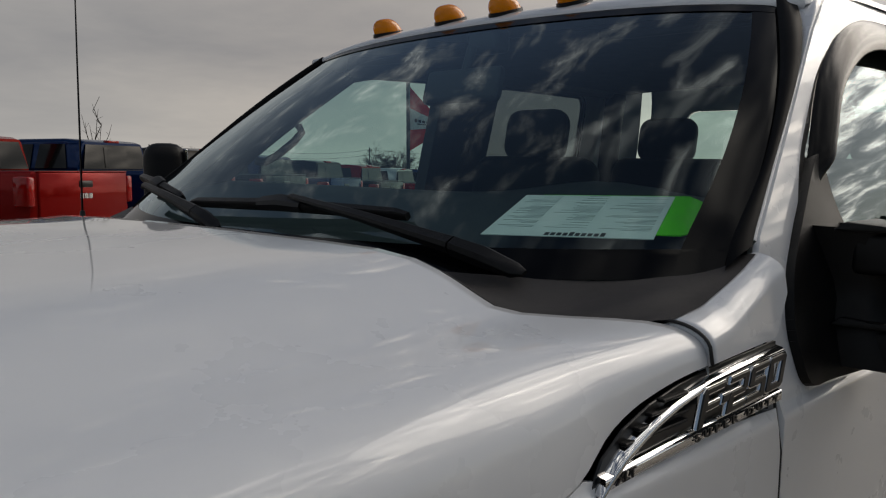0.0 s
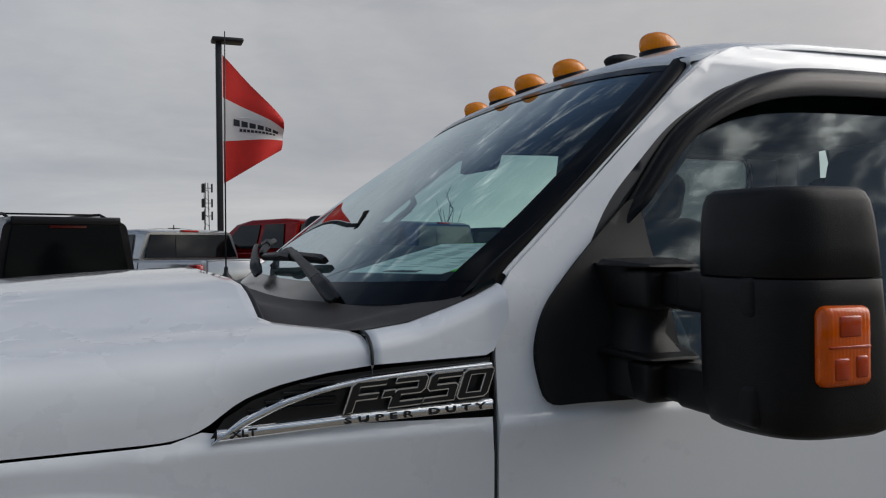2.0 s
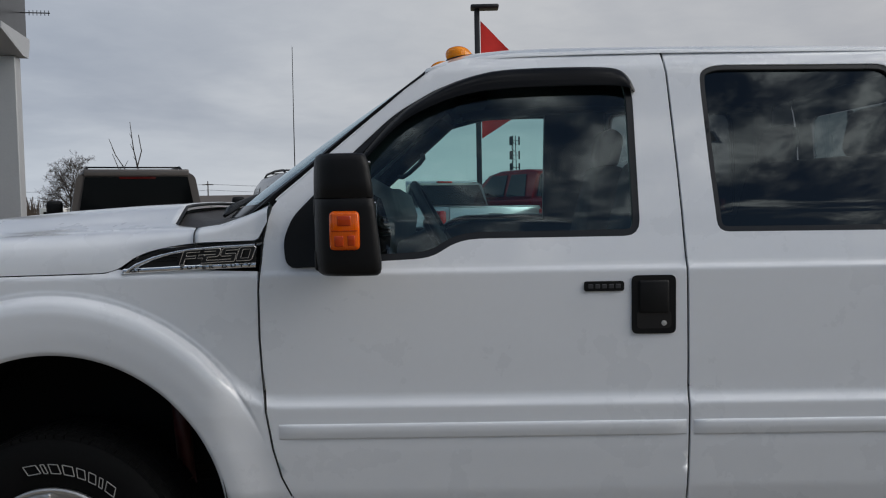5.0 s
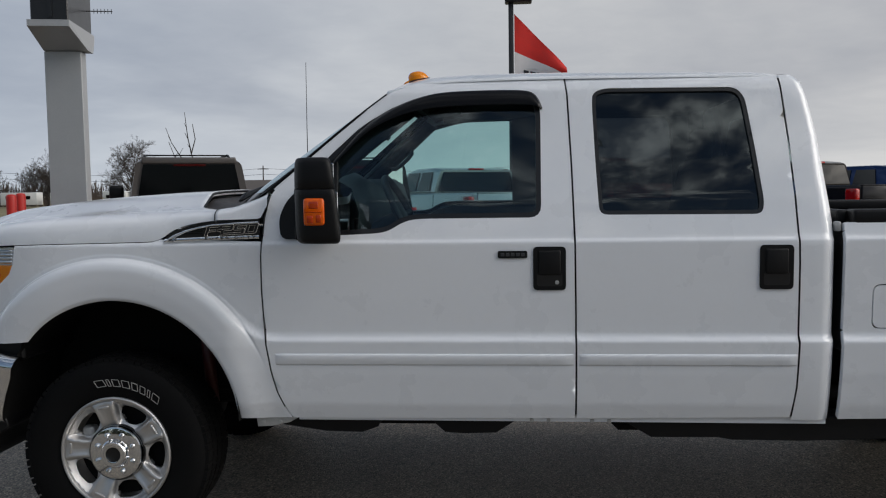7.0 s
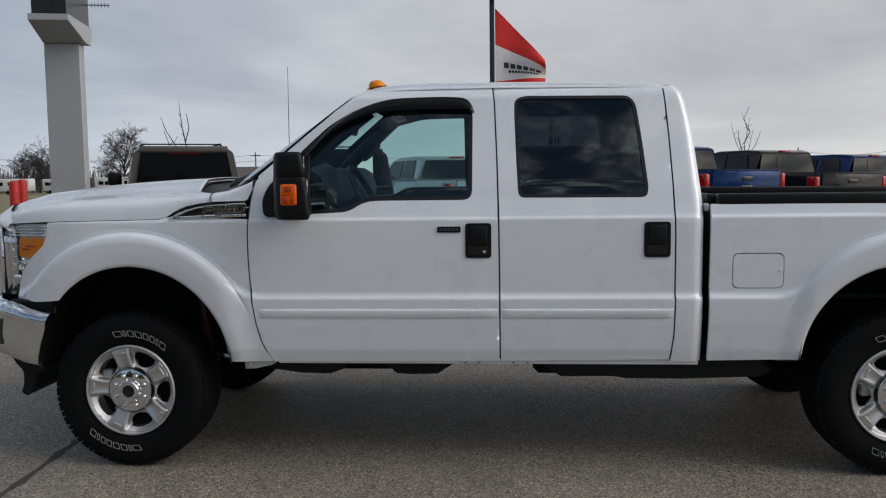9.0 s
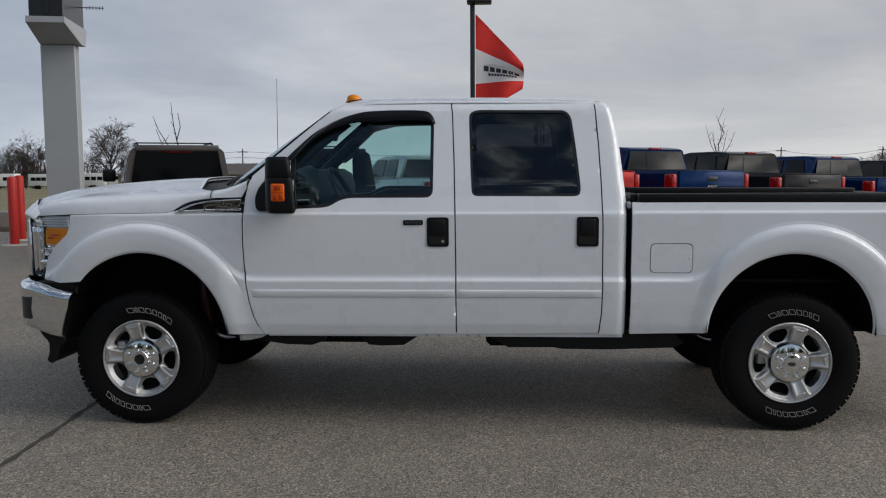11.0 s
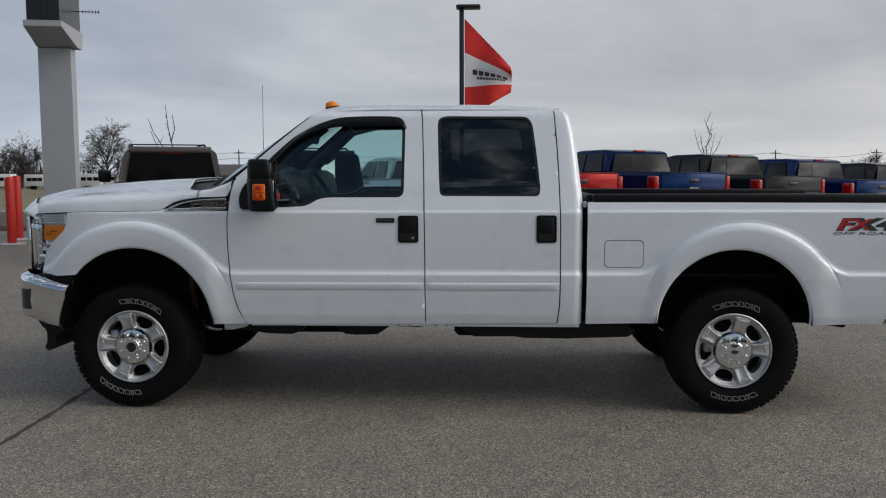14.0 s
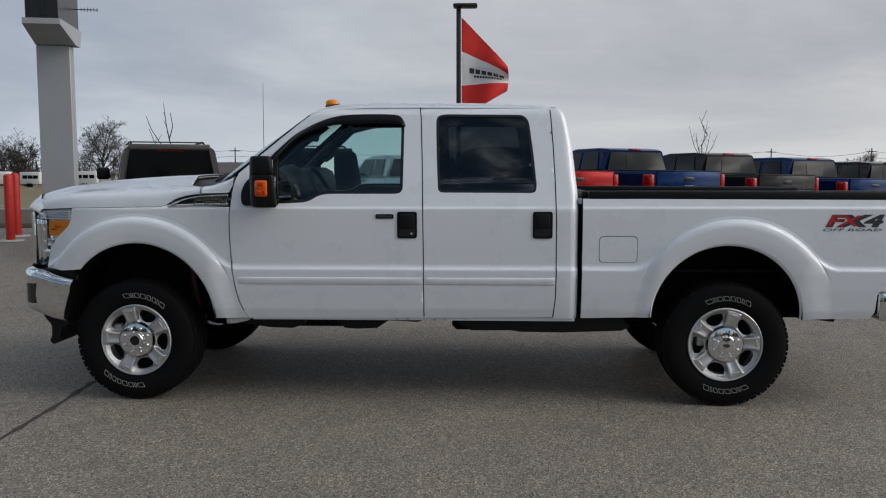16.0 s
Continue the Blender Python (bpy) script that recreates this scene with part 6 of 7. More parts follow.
# the lot falls towards the walk, so the cab leans a little
def lean(ob):
    for child in ob.children:
        if child.name.startswith("wheel"):
            continue
        if child.type == "MESH":
            for v in child.data.vertices:
                x, y, z = v.co
                v.co.z += 0.017 * y * smooth01((x - 0.25) / 0.5) * smooth01((z - 0.7) / 0.5) * (1 - smooth01((x - 2.9) / 0.3))
        lean(child)


lean(truck)
for ob in (folder, sheet_thing):
    ob.location.z += 0.0045

# ---------------------------------------------------------------- ground
def asphalt():
    m = bpy.data.materials.new("asphalt")
    m.use_nodes = True
    nt = m.node_tree
    b = nt.nodes["Principled BSDF"]
    tc = nt.nodes.new("ShaderNodeTexCoord")
    big_n = nd(nt, "ShaderNodeTexNoise", Scale=0.35, Detail=4.0, Roughness=0.6)
    mid = nd(nt, "ShaderNodeTexNoise", Scale=2.5, Detail=6.0, Roughness=0.65)
    grit = nd(nt, "ShaderNodeTexVoronoi", Scale=125.0)
    grit2 = nd(nt, "ShaderNodeTexNoise", Scale=260.0, Detail=2.0, Roughness=0.7)
    for n in (big_n, mid, grit, grit2):
        nt.links.new(tc.outputs["Object"], n.inputs["Vector"])
    base = ramp(nt, big_n.outputs[0], [(0.3, (0.198, 0.176, 0.149)), (0.7, (0.244, 0.218, 0.185))])
    stain = ramp(nt, mid.outputs[0], [(0.30, (0.82, 0.82, 0.83)), (0.5, (1, 1, 1)), (0.75, (1.08, 1.07, 1.04))])
    m1 = nt.nodes.new("ShaderNodeMix")
    m1.data_type, m1.blend_type = "RGBA", "MULTIPLY"
    m1.inputs[0].default_value = 1.0
    nt.links.new(base.outputs[0], m1.inputs[6])
    nt.links.new(stain.outputs[0], m1.inputs[7])
    peb = ramp(nt, grit.outputs["Color"], [(0.10, (0.16, 0.16, 0.17)), (0.34, (0.80, 0.79, 0.78)), (0.66, (1.12, 1.09, 1.03)), (0.94, (2.6, 2.45, 2.15))])
    m2 = nt.nodes.new("ShaderNodeMix")
    m2.data_type, m2.blend_type = "RGBA", "MULTIPLY"
    m2.inputs[0].default_value = 1.0
    nt.links.new(m1.outputs[2], m2.inputs[6])
    nt.links.new(peb.outputs[0], m2.inputs[7])
    nt.links.new(m2.outputs[2], b.inputs["Base Color"])
    b.inputs["Roughness"].default_value = 0.62
    bp = nd(nt, "ShaderNodeBump", Strength=0.7, Distance=0.006)
    nt.links.new(math_node(nt, "ADD", math_node(nt, "MULTIPLY", grit.outputs["Distance"], -1.2), grit2.outputs[0]), bp.inputs["Height"])
    nt.links.new(bp.outputs[0], b.inputs["Normal"])
    return m


M_ASPHALT = asphalt()
M_TAR = material("tar_joint", (0.050, 0.044, 0.037), 0.85, vary=0.4, scale=20, bump=0.5, bump_scale=300)
M_FIELD = material("dry_field", (0.20, 0.17, 0.09), 0.95, vary=0.45, scale=0.2, bump=0.6, bump_scale=30)
M_CONCRETE = material("pale_concrete", (0.42, 0.40, 0.37), 0.85, vary=0.15, scale=1.5, bump=0.4, bump_scale=120)

ys = [-400, -120, -40, -15, -8, -4, 0, 3] + [3 + k for k in range(1, 12)] + [16, 20, 25, 30, 36, 42, 50, 60, 70, 80, 150, 500, 1500, 2600]
xs = [-1500, -500, -150, -60, -25, -12, -6, -2, 2, 6, 9, 12, 15, 18, 20, 25, 60, 150, 500, 1500]
rows = [[(x, y, rise(x, y) - 0.006) for x in xs] for y in ys]
ground = grid_surface("ground", rows, M_FIELD, None, "dry grass field reaching the horizon")
tagged(ground, "dry grass field reaching the horizon", "ground", kind="structure")
ys = [-40, -25, -15, -8, -4, -2, 0, 3] + [3 + k for k in range(1, 12)] + [17, 22, 24]
rows = [[(x, y, rise(x, y)) for x in (-30, -20, -12, -6, -3, 0, 3, 6, 9, 12, 15, 18, 20, 32, 60)] for y in ys]
lot = grid_surface("pavement", rows, M_ASPHALT, None)
tagged(lot, "worn grey asphalt of the car lot", "pavement", kind="structure")

M_MULCH = material("brown_mulch", (0.085, 0.062, 0.042), 0.95, vary=0.45, scale=1.2, bump=0.8, bump_scale=40)
rows = [[(x, y, rise(x, y) + h) for x in (-40, -30, -22, -16, -12, -9, -7, -5.2)] for y, h in ((14.40, 0.0), (14.42, 0.10), (14.7, 0.11), (15.5, 0.12), (17, 0.12), (19, 0.11), (21, 0.10), (24.3, 0.06))]
bed = grid_surface("planting_bed", rows, M_MULCH, None)
tagged(bed, "bed of brown mulch behind a kerb", "planting bed", kind="structure")

# sealed crack that runs under the pickup
rng = random.Random(9)
rows = []
for k in range(60):
    t = k / 59
    y = -3.0 + 6.0 * t
    x = -0.50 - 0.05 * math.sin(y * 1.7) + rng.uniform(-0.010, 0.010) + (0.0 if y > -0.5 else (-0.5 - y) * -0.03)
    w = 0.021 + rng.uniform(-0.008, 0.008)
    rows.append([(x - w, y, rise(x, y) + 0.002), (x, y, rise(x, y) + 0.004), (x + w, y, rise(x, y) + 0.002)])
crack = grid_surface("pavement_joint", rows, M_TAR, None)
tagged(crack, "dark tar-filled joint in the asphalt", "joint", kind="structure")

# ---------------------------------------------------------------- lamp post with banner
M_POLE = material("black_pole_paint", (0.02, 0.02, 0.022), 0.45, vary=0.2, scale=10)
M_FLAGRED = material("flag_red", (0.70, 0.030, 0.022), 0.8, vary=0.12, scale=6)
M_FLAGWHITE = material("flag_white", (0.82, 0.80, 0.79), 0.8, vary=0.05, scale=6)
POST = (1.75, 15.0)
post = thing("lamp_post", "black steel lamp post with flat lamp head", "lamp post", pose(POST[0], POST[1], rise(*POST)))
bm = bmesh.new()
box(bm, -0.055, 0.055, -0.055, 0.055, 0.0, 5.38, 0.01, 2)
part("pole", bm, M_POLE, post, smooth=50)
bm = bmesh.new()
box(bm, -0.13, 0.45, -0.17, 0.17, 5.28, 5.36, 0.03, 2)
part("lamp_head", bm, M_POLE, post, smooth=50)
bm = bmesh.new()
lathe(bm, [(0.18, 0.0), (0.18, 0.55), (0.16, 0.58), (0.0, 0.58)], 24, "z")
part("post_base", bm, M_CONCRETE, post, smooth=40)

flag = thing("banner", "red and white striped banner hung on a lamp post", "banner", pose(POST[0] + 0.07, POST[1], rise(*POST)))
Z_TOP, Z_BOT = 5.05, 2.63


def cloth(u, v):
    """u across from the pole, v down; the upper edge slopes away and the cloth billows."""
    top = Z_TOP - 1.07 * u - 0.11 * u * u
    bot = Z_BOT + 0.68 * u
    z = top + (bot - top) * v
    x = 1.19 * u * (0.93 + 0.10 * v - 0.10 * v * v)
    y = 0.16 * math.sin(5.5 * u + 2.2 * v) * u + 0.05 * math.sin(9 * v + 3 * u) * u
    return (x, y, z)


for v0, v1, mt, lab in ((0.0, 0.33, M_FLAGRED, "red band"), (0.33, 0.67, M_FLAGWHITE, "white band with dark marks"), (0.67, 1.0, M_FLAGRED, "red band")):
    o = grid_surface("flag_band", [[cloth(i / 24, v0 + (v1 - v0) * j / 10) for i in range(25)] for j in range(11)], mt, flag, lab)
rows = []
for u0, u1, v0, v1 in ((0.16, 0.92, 0.475, 0.535), (0.26, 0.86, 0.555, 0.585)):
    n = 6 if v1 - v0 > 0.05 else 10
    for k in range(n):
        a, b = u0 + (u1 - u0) * (k + 0.08) / n, u0 + (u1 - u0) * (k + 0.86) / n
        p = [cloth(a, v0), cloth(b, v0), cloth(b, v1), cloth(a, v1)]
        grid_surface("banner_mark", [[(x, y - 0.006, z) for x, y, z in p[:2]], [(x, y - 0.006, z) for x, y, z in (p[3], p[2])]], M_INK, flag)
ridge = [(0.22, 0.46), (0.40, 0.425), (0.48, 0.44), (0.60, 0.405), (0.78, 0.44), (0.95, 0.47)]
bm = bmesh.new()
tube(bm, [(cloth(u, v)[0], cloth(u, v)[1] - 0.006, cloth(u, v)[2]) for u, v in ridge], 0.006, 5)
part("banner_mark", bm, M_GREYINK, flag)

# a second post with its banner stands further off
FAR_POST = (21.2, 23.1)
copy_thing(post, pose(FAR_POST[0], FAR_POST[1], rise(*FAR_POST)))
copy_thing(flag, pose(FAR_POST[0] + 0.07, FAR_POST[1], rise(*FAR_POST), 0, 0, -30))

# ---------------------------------------------------------------- parked vehicles
M_CAR = {}


def car_paint(key, color, metal=0.3):
    if key not in M_CAR:
        M_CAR[key] = material("car_paint_" + key, color, 0.14, metal=metal, coat=0.12, vary=0.05, scale=4, spec=0.12)
    return M_CAR[key]


M_LED = material("dark_display", (0.012, 0.012, 0.013), 0.3, vary=0.3, scale=3)
M_TINTGLASS = material("tinted_car_glass", (0.003, 0.0035, 0.004), 0.05, vary=0.15, scale=1, spec=0.08)
M_CARGLASS = material("dark_car_glass", (0.004, 0.005, 0.0055), 0.05, vary=0.15, scale=1, spec=0.26)


def loft(bm, rings):
    for p, q in zip(rings, rings[1:]):
        for k in range(len(p)):
            bm.faces.new((p[k], p[(k + 1) % len(p)], q[(k + 1) % len(p)], q[k]))


def body_tube(bm, stations, n=4):
    """Rounded box sections along y: (y, half width low, half width high, z low, z high, corner)."""
    rings = []
    for y, wl, wh, z0, z1, c in stations:
        pts = soften([(-wl, z0), (wl, z0), (wh, z1), (-wh, z1)], c, n)
        rings.append([bm.verts.new((x, y, z)) for x, z in pts])
    loft(bm, rings)
    bm.faces.new(rings[0][::-1])
    bm.faces.new(rings[-1])
    bmesh.ops.recalc_face_normals(bm, faces=bm.faces)


def car_wheels(root, ys, half, r=0.39):
    for y in ys:
        for s in (-1, 1):
            w = new("wheel")
            w.parent = root
            w.matrix_basis = pose(s * half, y, r, 0, 0, 0)
            bm = bmesh.new()
            prof = [(r * 0.6, -0.12), (r * 0.93, -0.125), (r, -0.09), (r, 0.09), (r * 0.93, 0.125), (r * 0.6, 0.12)]
            lathe(bm, prof, 28)
            bmesh.ops.rotate(bm, verts=bm.verts, matrix=Matrix.Rotation(radians(90), 3, "Z"))
            part("tyre", bm, M_TYRE, w, smooth=40)
            bm = bmesh.new()
            lathe(bm, [(r * 0.6, -0.11), (r * 0.5, -0.07), (r * 0.15, -0.08), (0, -0.09)], 20)
            lathe(bm, [(r * 0.6, 0.11), (r * 0.5, 0.07), (r * 0.15, 0.08), (0, 0.09)], 20)
            bmesh.ops.rotate(bm, verts=bm.verts, matrix=Matrix.Rotation(radians(90), 3, "Z"))
            part("rim", bm, M_ALLOY, w, smooth=40)


def plate_quad(bm, pts, thick, normal):
    vs = [bm.verts.new(p) for p in pts]
    bm.faces.new(vs)
    n = Vector(normal) * thick
    v2 = [bm.verts.new(Vector(p) + n) for p in pts]
    bm.faces.new(v2)
    for k in range(len(pts)):
        bm.faces.new((vs[k], vs[(k + 1) % len(pts)], v2[(k + 1) % len(pts)], v2[k]))
    bmesh.ops.recalc_face_normals(bm, faces=bm.faces)


def parked_pickup(label, key, color, at, heading, lift=0.0, marks=True, metal=0.3, group="parked row"):
    """A crew cab pickup seen from its tailgate; its nose points along +y of its own axes."""
    root = thing("parked_pickup", label, "pickup truck", pose(at[0], at[1], rise(*at), 0, 0, heading), group)
    pm = car_paint(key, color, metal)
    L = lift
    bm = bmesh.new()
    body_tube(bm, [(0.02, 0.90, 0.86, 0.62 + L, 1.38 + L, 0.06), (0.06, 0.96, 0.92, 0.60 + L, 1.40 + L, 0.07), (1.70, 0.98, 0.93, 0.56 + L, 1.40 + L, 0.07), (1.72, 0.98, 0.93, 0.50 + L, 1.40 + L, 0.07)])
    part("bed", bm, pm, root, smooth=40)
    bm = bmesh.new()
    box(bm, -0.80, 0.80, 0.10, 1.66, 1.385 + L, 1.406 + L)
    part("bed_opening", bm, M_LINER, root)
    bm = bmesh.new()
    body_tube(bm, [(1.76, 0.97, 0.93, 0.50 + L, 1.38 + L, 0.06), (1.80, 0.985, 0.93, 0.50 + L, 1.40 + L, 0.07), (4.0, 0.985, 0.93, 0.50 + L, 1.38 + L, 0.07), (4.3, 0.985, 0.90, 0.52 + L, 1.36 + L, 0.12), (5.4, 0.97, 0.86, 0.55 + L, 1.28 + L, 0.16), (5.6, 0.93, 0.80, 0.60 + L, 1.16 + L, 0.16)])
    part("body", bm, pm, root, smooth=40)
    bm = bmesh.new()
    body_tube(bm, [(1.78, 0.91, 0.75, 1.38 + L, 1.87 + L, 0.07), (1.86, 0.92, 0.75, 1.37 + L, 1.90 + L, 0.09), (2.2, 0.92, 0.75, 1.36 + L, 1.935 + L, 0.10), (3.1, 0.92, 0.75, 1.36 + L, 1.935 + L, 0.10), (3.5, 0.92, 0.76, 1.36 + L, 1.87 + L, 0.09), (4.15, 0.92, 0.86, 1.35 + L, 1.40 + L, 0.02)])
    part("cab", bm, pm, root, smooth=45)
    bm = bmesh.new()
    plate_quad(bm, [(-0.82, 1.712, 1.43 + L), (0.82, 1.712, 1.43 + L), (0.70, 1.766, 1.83 + L), (-0.70, 1.766, 1.83 + L)], 0.02, (0, 1, 0))
    part("rear_window", bm, M_CARGLASS, root)
    bm = bmesh.new()
    plate_quad(bm, [(-0.30, 1.706, 1.45 + L), (0.30, 1.706, 1.45 + L), (0.28, 1.753, 1.79 + L), (-0.28, 1.753, 1.79 + L)], 0.004, (0, 1, 0))
    part("slider_pane", bm, M_CARGLASS, root)
    for s in (-1, 1):
        for y0, y1, y2, y3 in ((1.98, 2.62, 2.60, 2.10), (2.72, 3.75, 3.30, 2.74)):
            bm = bmesh.new()
            f = lambda z: s * (0.926 - (z - 1.37) * 0.17 / 0.56)
            plate_quad(bm, [(f(1.44), y0, 1.44 + L), (f(1.44), y1, 1.44 + L), (f(1.84), y2, 1.84 + L), (f(1.84), y3, 1.84 + L)], 0.012, (s, 0, 0))
            part("side_window", bm, M_CARGLASS, root)
        bm = bmesh.new()
        box(bm, s * 0.98 - 0.05, s * 0.98 + 0.20 * s + 0.05, 3.55, 3.68, 1.36 + L, 1.58 + L, 0.03, 2)
        part("door_mirror", bm, pm, root, smooth=50)
        bm = bmesh.new()
        box(bm, s * 0.945 - 0.085, s * 0.945 + 0.04, -0.008, 0.24, 0.95 + L, 1.33 + L, 0.025, 2)
        part("tail_lamp", bm, M_REDLENS, root, "red tail lamp", smooth=50)
    bm = bmesh.new()
    box(bm, -0.85, 0.85, -0.012, 0.05, 0.72 + L, 1.385 + L, 0.018, 2)
    part("tailgate", bm, pm, root, smooth=50)
    bm = bmesh.new()
    box(bm, -0.85, 0.85, -0.022, 0.06, 1.378 + L, 1.40 + L, 0.008, 1)
    part("tailgate_cap", bm, pm, root, smooth=50)
    bm = bmesh.new()
    box(bm, -0.13, 0.13, -0.022, 0.0, 1.18 + L, 1.27 + L, 0.01, 2)
    part("tailgate_handle", bm, M_SEAL, root, smooth=50)
    if marks:
        bm = bmesh.new()
        for k in (-1, 0, 1):
            box(bm, k * 0.085 - 0.036, k * 0.085 + 0.036, -0.020, 0.0, 1.03 + L, 1.10 + L, 0.004, 1)
        part("emblem_mark", bm, M_CHROME, root)
    bm = bmesh.new()
    box(bm, -0.95, 0.95, -0.16, 0.06, 0.50 + L, 0.70 + L, 0.04, 3)
    part("rear_bumper", bm, M_CHROME, root, smooth=50)
    bm = bmesh.new()
    box(bm, -0.15, 0.15, 1.775, 1.87, 1.868 + L, 1.912 + L, 0.012, 2)
    part("stop_lamp", bm, M_REDLENS, root, "red high stop lamp", smooth=50)
    car_wheels(root, (1.0, 4.55), 0.82, 0.40 + L * 0.5)
    return root


def parked_suv(label, key, color, at, heading, tall=1.0, metal=0.3, wide=0.93):
    root = thing("parked_suv", label, "sport utility vehicle", pose(at[0], at[1], rise(*at), 0, 0, heading), "parked row")
    pm = car_paint(key, color, metal)
    bm = bmesh.new()
    body_tube(bm, [(0.0, 0.92, 0.86, 0.50, 1.05, 0.10), (0.10, 1.0, 0.95, 0.42, 1.15, 0.10), (0.6, 1.0, 0.96, 0.40, 1.17, 0.10), (3.9, 1.0, 0.96, 0.40, 1.12, 0.10), (4.9, 0.98, 0.90, 0.45, 1.02, 0.16), (5.1, 0.90, 0.8, 0.5, 0.92, 0.16)])
    part("body", bm, pm, root, smooth=40)
    top = 1.92 * tall
    bm = bmesh.new()
    body_tube(bm, [(0.07, 0.93, 0.78, 1.05, top - 0.08, 0.09), (0.17, 0.95, 0.745, 1.05, top - 0.03, 0.12), (0.8, 0.95, 0.745, 1.05, top, 0.14), (2.6, 0.95, 0.745, 1.05, top, 0.14), (3.1, 0.95, 0.76, 1.05, top - 0.08, 0.12), (3.85, 0.95, 0.88, 1.05, 1.14, 0.03)])
    part("cabin", bm, pm, root, smooth=45)
    bm = bmesh.new()
    plate_quad(bm, [(-0.80, 0.030, 1.20), (0.80, 0.030, 1.20), (0.680, 0.055, top - 0.12), (-0.680, 0.055, top - 0.12)], 0.03, (0, 1, 0))
    part("rear_window", bm, M_TINTGLASS, root, "dark rear window", smooth=None)
    bm = bmesh.new()
    box(bm, -0.70, 0.70, 0.045, 0.34, top - 0.112, top - 0.020, 0.020, 3)
    part("rear_spoiler", bm, pm, root, smooth=50)
    bm = bmesh.new()
    box(bm, -0.24, 0.24, 0.045, 0.15, top - 0.150, top - 0.118, 0.006, 1)
    part("stop_lamp", bm, M_DARKRED, root, "dark red high stop lamp")
    for s in (-1, 1):
        f = lambda z: s * (0.952 - (z - 1.05) * 0.205 / (top - 1.05))
        for y0, y1, y2, y3 in ((0.42, 1.25, 1.25, 0.55), (1.36, 2.25, 2.22, 1.36), (2.36, 3.45, 3.02, 2.34)):
            bm = bmesh.new()
            zt = top - 0.17
            plate_quad(bm, [(f(1.22), y0, 1.22), (f(1.22), y1, 1.22), (f(zt), y2, zt), (f(zt), y3, zt)], 0.012, (s, 0, 0))
            part("side_window", bm, M_CARGLASS, root)
        bm = bmesh.new()
        tube(bm, [(s * 0.64, 0.40, top - 0.02), (s * 0.64, 0.62, top + 0.030), (s * 0.65, 1.4, top + 0.048), (s * 0.65, 2.4, top + 0.035), (s * 0.66, 2.7, top - 0.03)], 0.018, 6)
        part("roof_rail", bm, M_BLACK, root, "black roof rail", smooth=50)
        bm = bmesh.new()
        box(bm, s * 1.12 - 0.13, s * 1.12 + 0.13, 3.10, 3.22, 1.34, 1.58, 0.05, 3)
        part("door_mirror", bm, M_BLACK, root, smooth=50)
        bm = bmesh.new()
        box(bm, s * 0.93 - 0.07, s * 0.93 + 0.05, 0.0, 0.16, 0.82, 1.14, 0.02, 2)
        part("tail_lamp", bm, M_REDLENS, root, "red tail lamp", smooth=50)
    for y in (0.62, 1.9):
        bm = bmesh.new()
        tube(bm, [(-0.64, y, top + 0.030), (0.64, y, top + 0.030)], 0.011, 6)
        part("roof_bar", bm, M_BLACK, root, smooth=50)
    bm = bmesh.new()
    box(bm, -0.92, 0.92, -0.06, 0.10, 0.42, 0.66, 0.05, 3)
    part("rear_bumper", bm, pm, root, smooth=50)
    car_wheels(root, (0.95, 4.0), 0.86, 0.38)
    root.scale = (wide, 1, 1)
    return root


TH = 28.0
parked_suv("taupe grey sport utility vehicle with roof rails parked on the lot", "taupe", (0.115, 0.105, 0.100), (-2.86, 8.3), 25, 1.02)
parked_suv("black sport utility vehicle with roof rails parked on the lot", "black", (0.018, 0.018, 0.02), (-0.47, 8.95), 20, 0.98, wide=0.83)
ROW = (("silver", (0.55, 0.56, 0.57), "silver"), ("red", (0.26, 0.005, 0.004), "red"), ("navy", (0.001, 0.020, 0.085), "dark blue"), ("black", (0.018, 0.018, 0.02), "black"), ("navy", (0, 0, 0), "dark blue"),
       ("black", (0, 0, 0), "black"), ("red", (0, 0, 0), "red"), ("silver", (0, 0, 0), "silver"), ("navy", (0, 0, 0), "dark blue"))
for k, (key, col, word) in enumerate(ROW):
    spot = (1.90, 11.2) if k == 0 else (1.76 + 2.45 * k, 9.90 + 1.2 * k)
    p = parked_pickup(word + " crew cab pickup parked in a row on the lot", key, col, spot, TH, 0.0, metal=0.6 if key == "silver" else 0.3)
    p.scale = (1, 1, 0.91 if k == 0 else 1.0)

# ---------------------------------------------------------------- pylon sign and bollards
M_SIGN = material("sign_cladding", (0.38, 0.39, 0.40), 0.45, metal=0.2, vary=0.06, scale=1.5)
sign = thing("pylon_sign", "tall grey clad pylon sign with a dark display on top", "sign", pose(-6.90, 12.45, rise(0, 12.45), 0, 0, 12))
sign.scale = (0.78, 0.78, 0.78)
bm = bmesh.new()
box(bm, -0.50, 0.38, 0.0, 0.42, 0.0, 5.25, 0.015, 1)
part("column", bm, M_SIGN, sign)
bm = bmesh.new()
vs = []
for z, x0, x1, y0, y1 in ((5.26, -0.50, 0.56, -0.02, 0.42), (5.62, -0.44, 0.50, -1.30, 0.80), (5.77, -0.44, 0.50, -1.30, 0.80)):
    vs += [bm.verts.new(p) for p in ((x0, y0, z), (x1, y0, z), (x1, y1, z), (x0, y1, z))]
bmesh.ops.convex_hull(bm, input=vs)
part("flared_cap", bm, M_SIGN, sign)
bm = bmesh.new()
box(bm, -0.38, 0.46, -1.22, 0.72, 5.77, 9.1, 0.02, 1)
part("display_box", bm, M_LED, sign)
bm = bmesh.new()
box(bm, 0.02, 0.12, -1.25, -1.21, 5.84, 9.0)
part("display_rib", bm, M_LED, sign)
bm = bmesh.new()
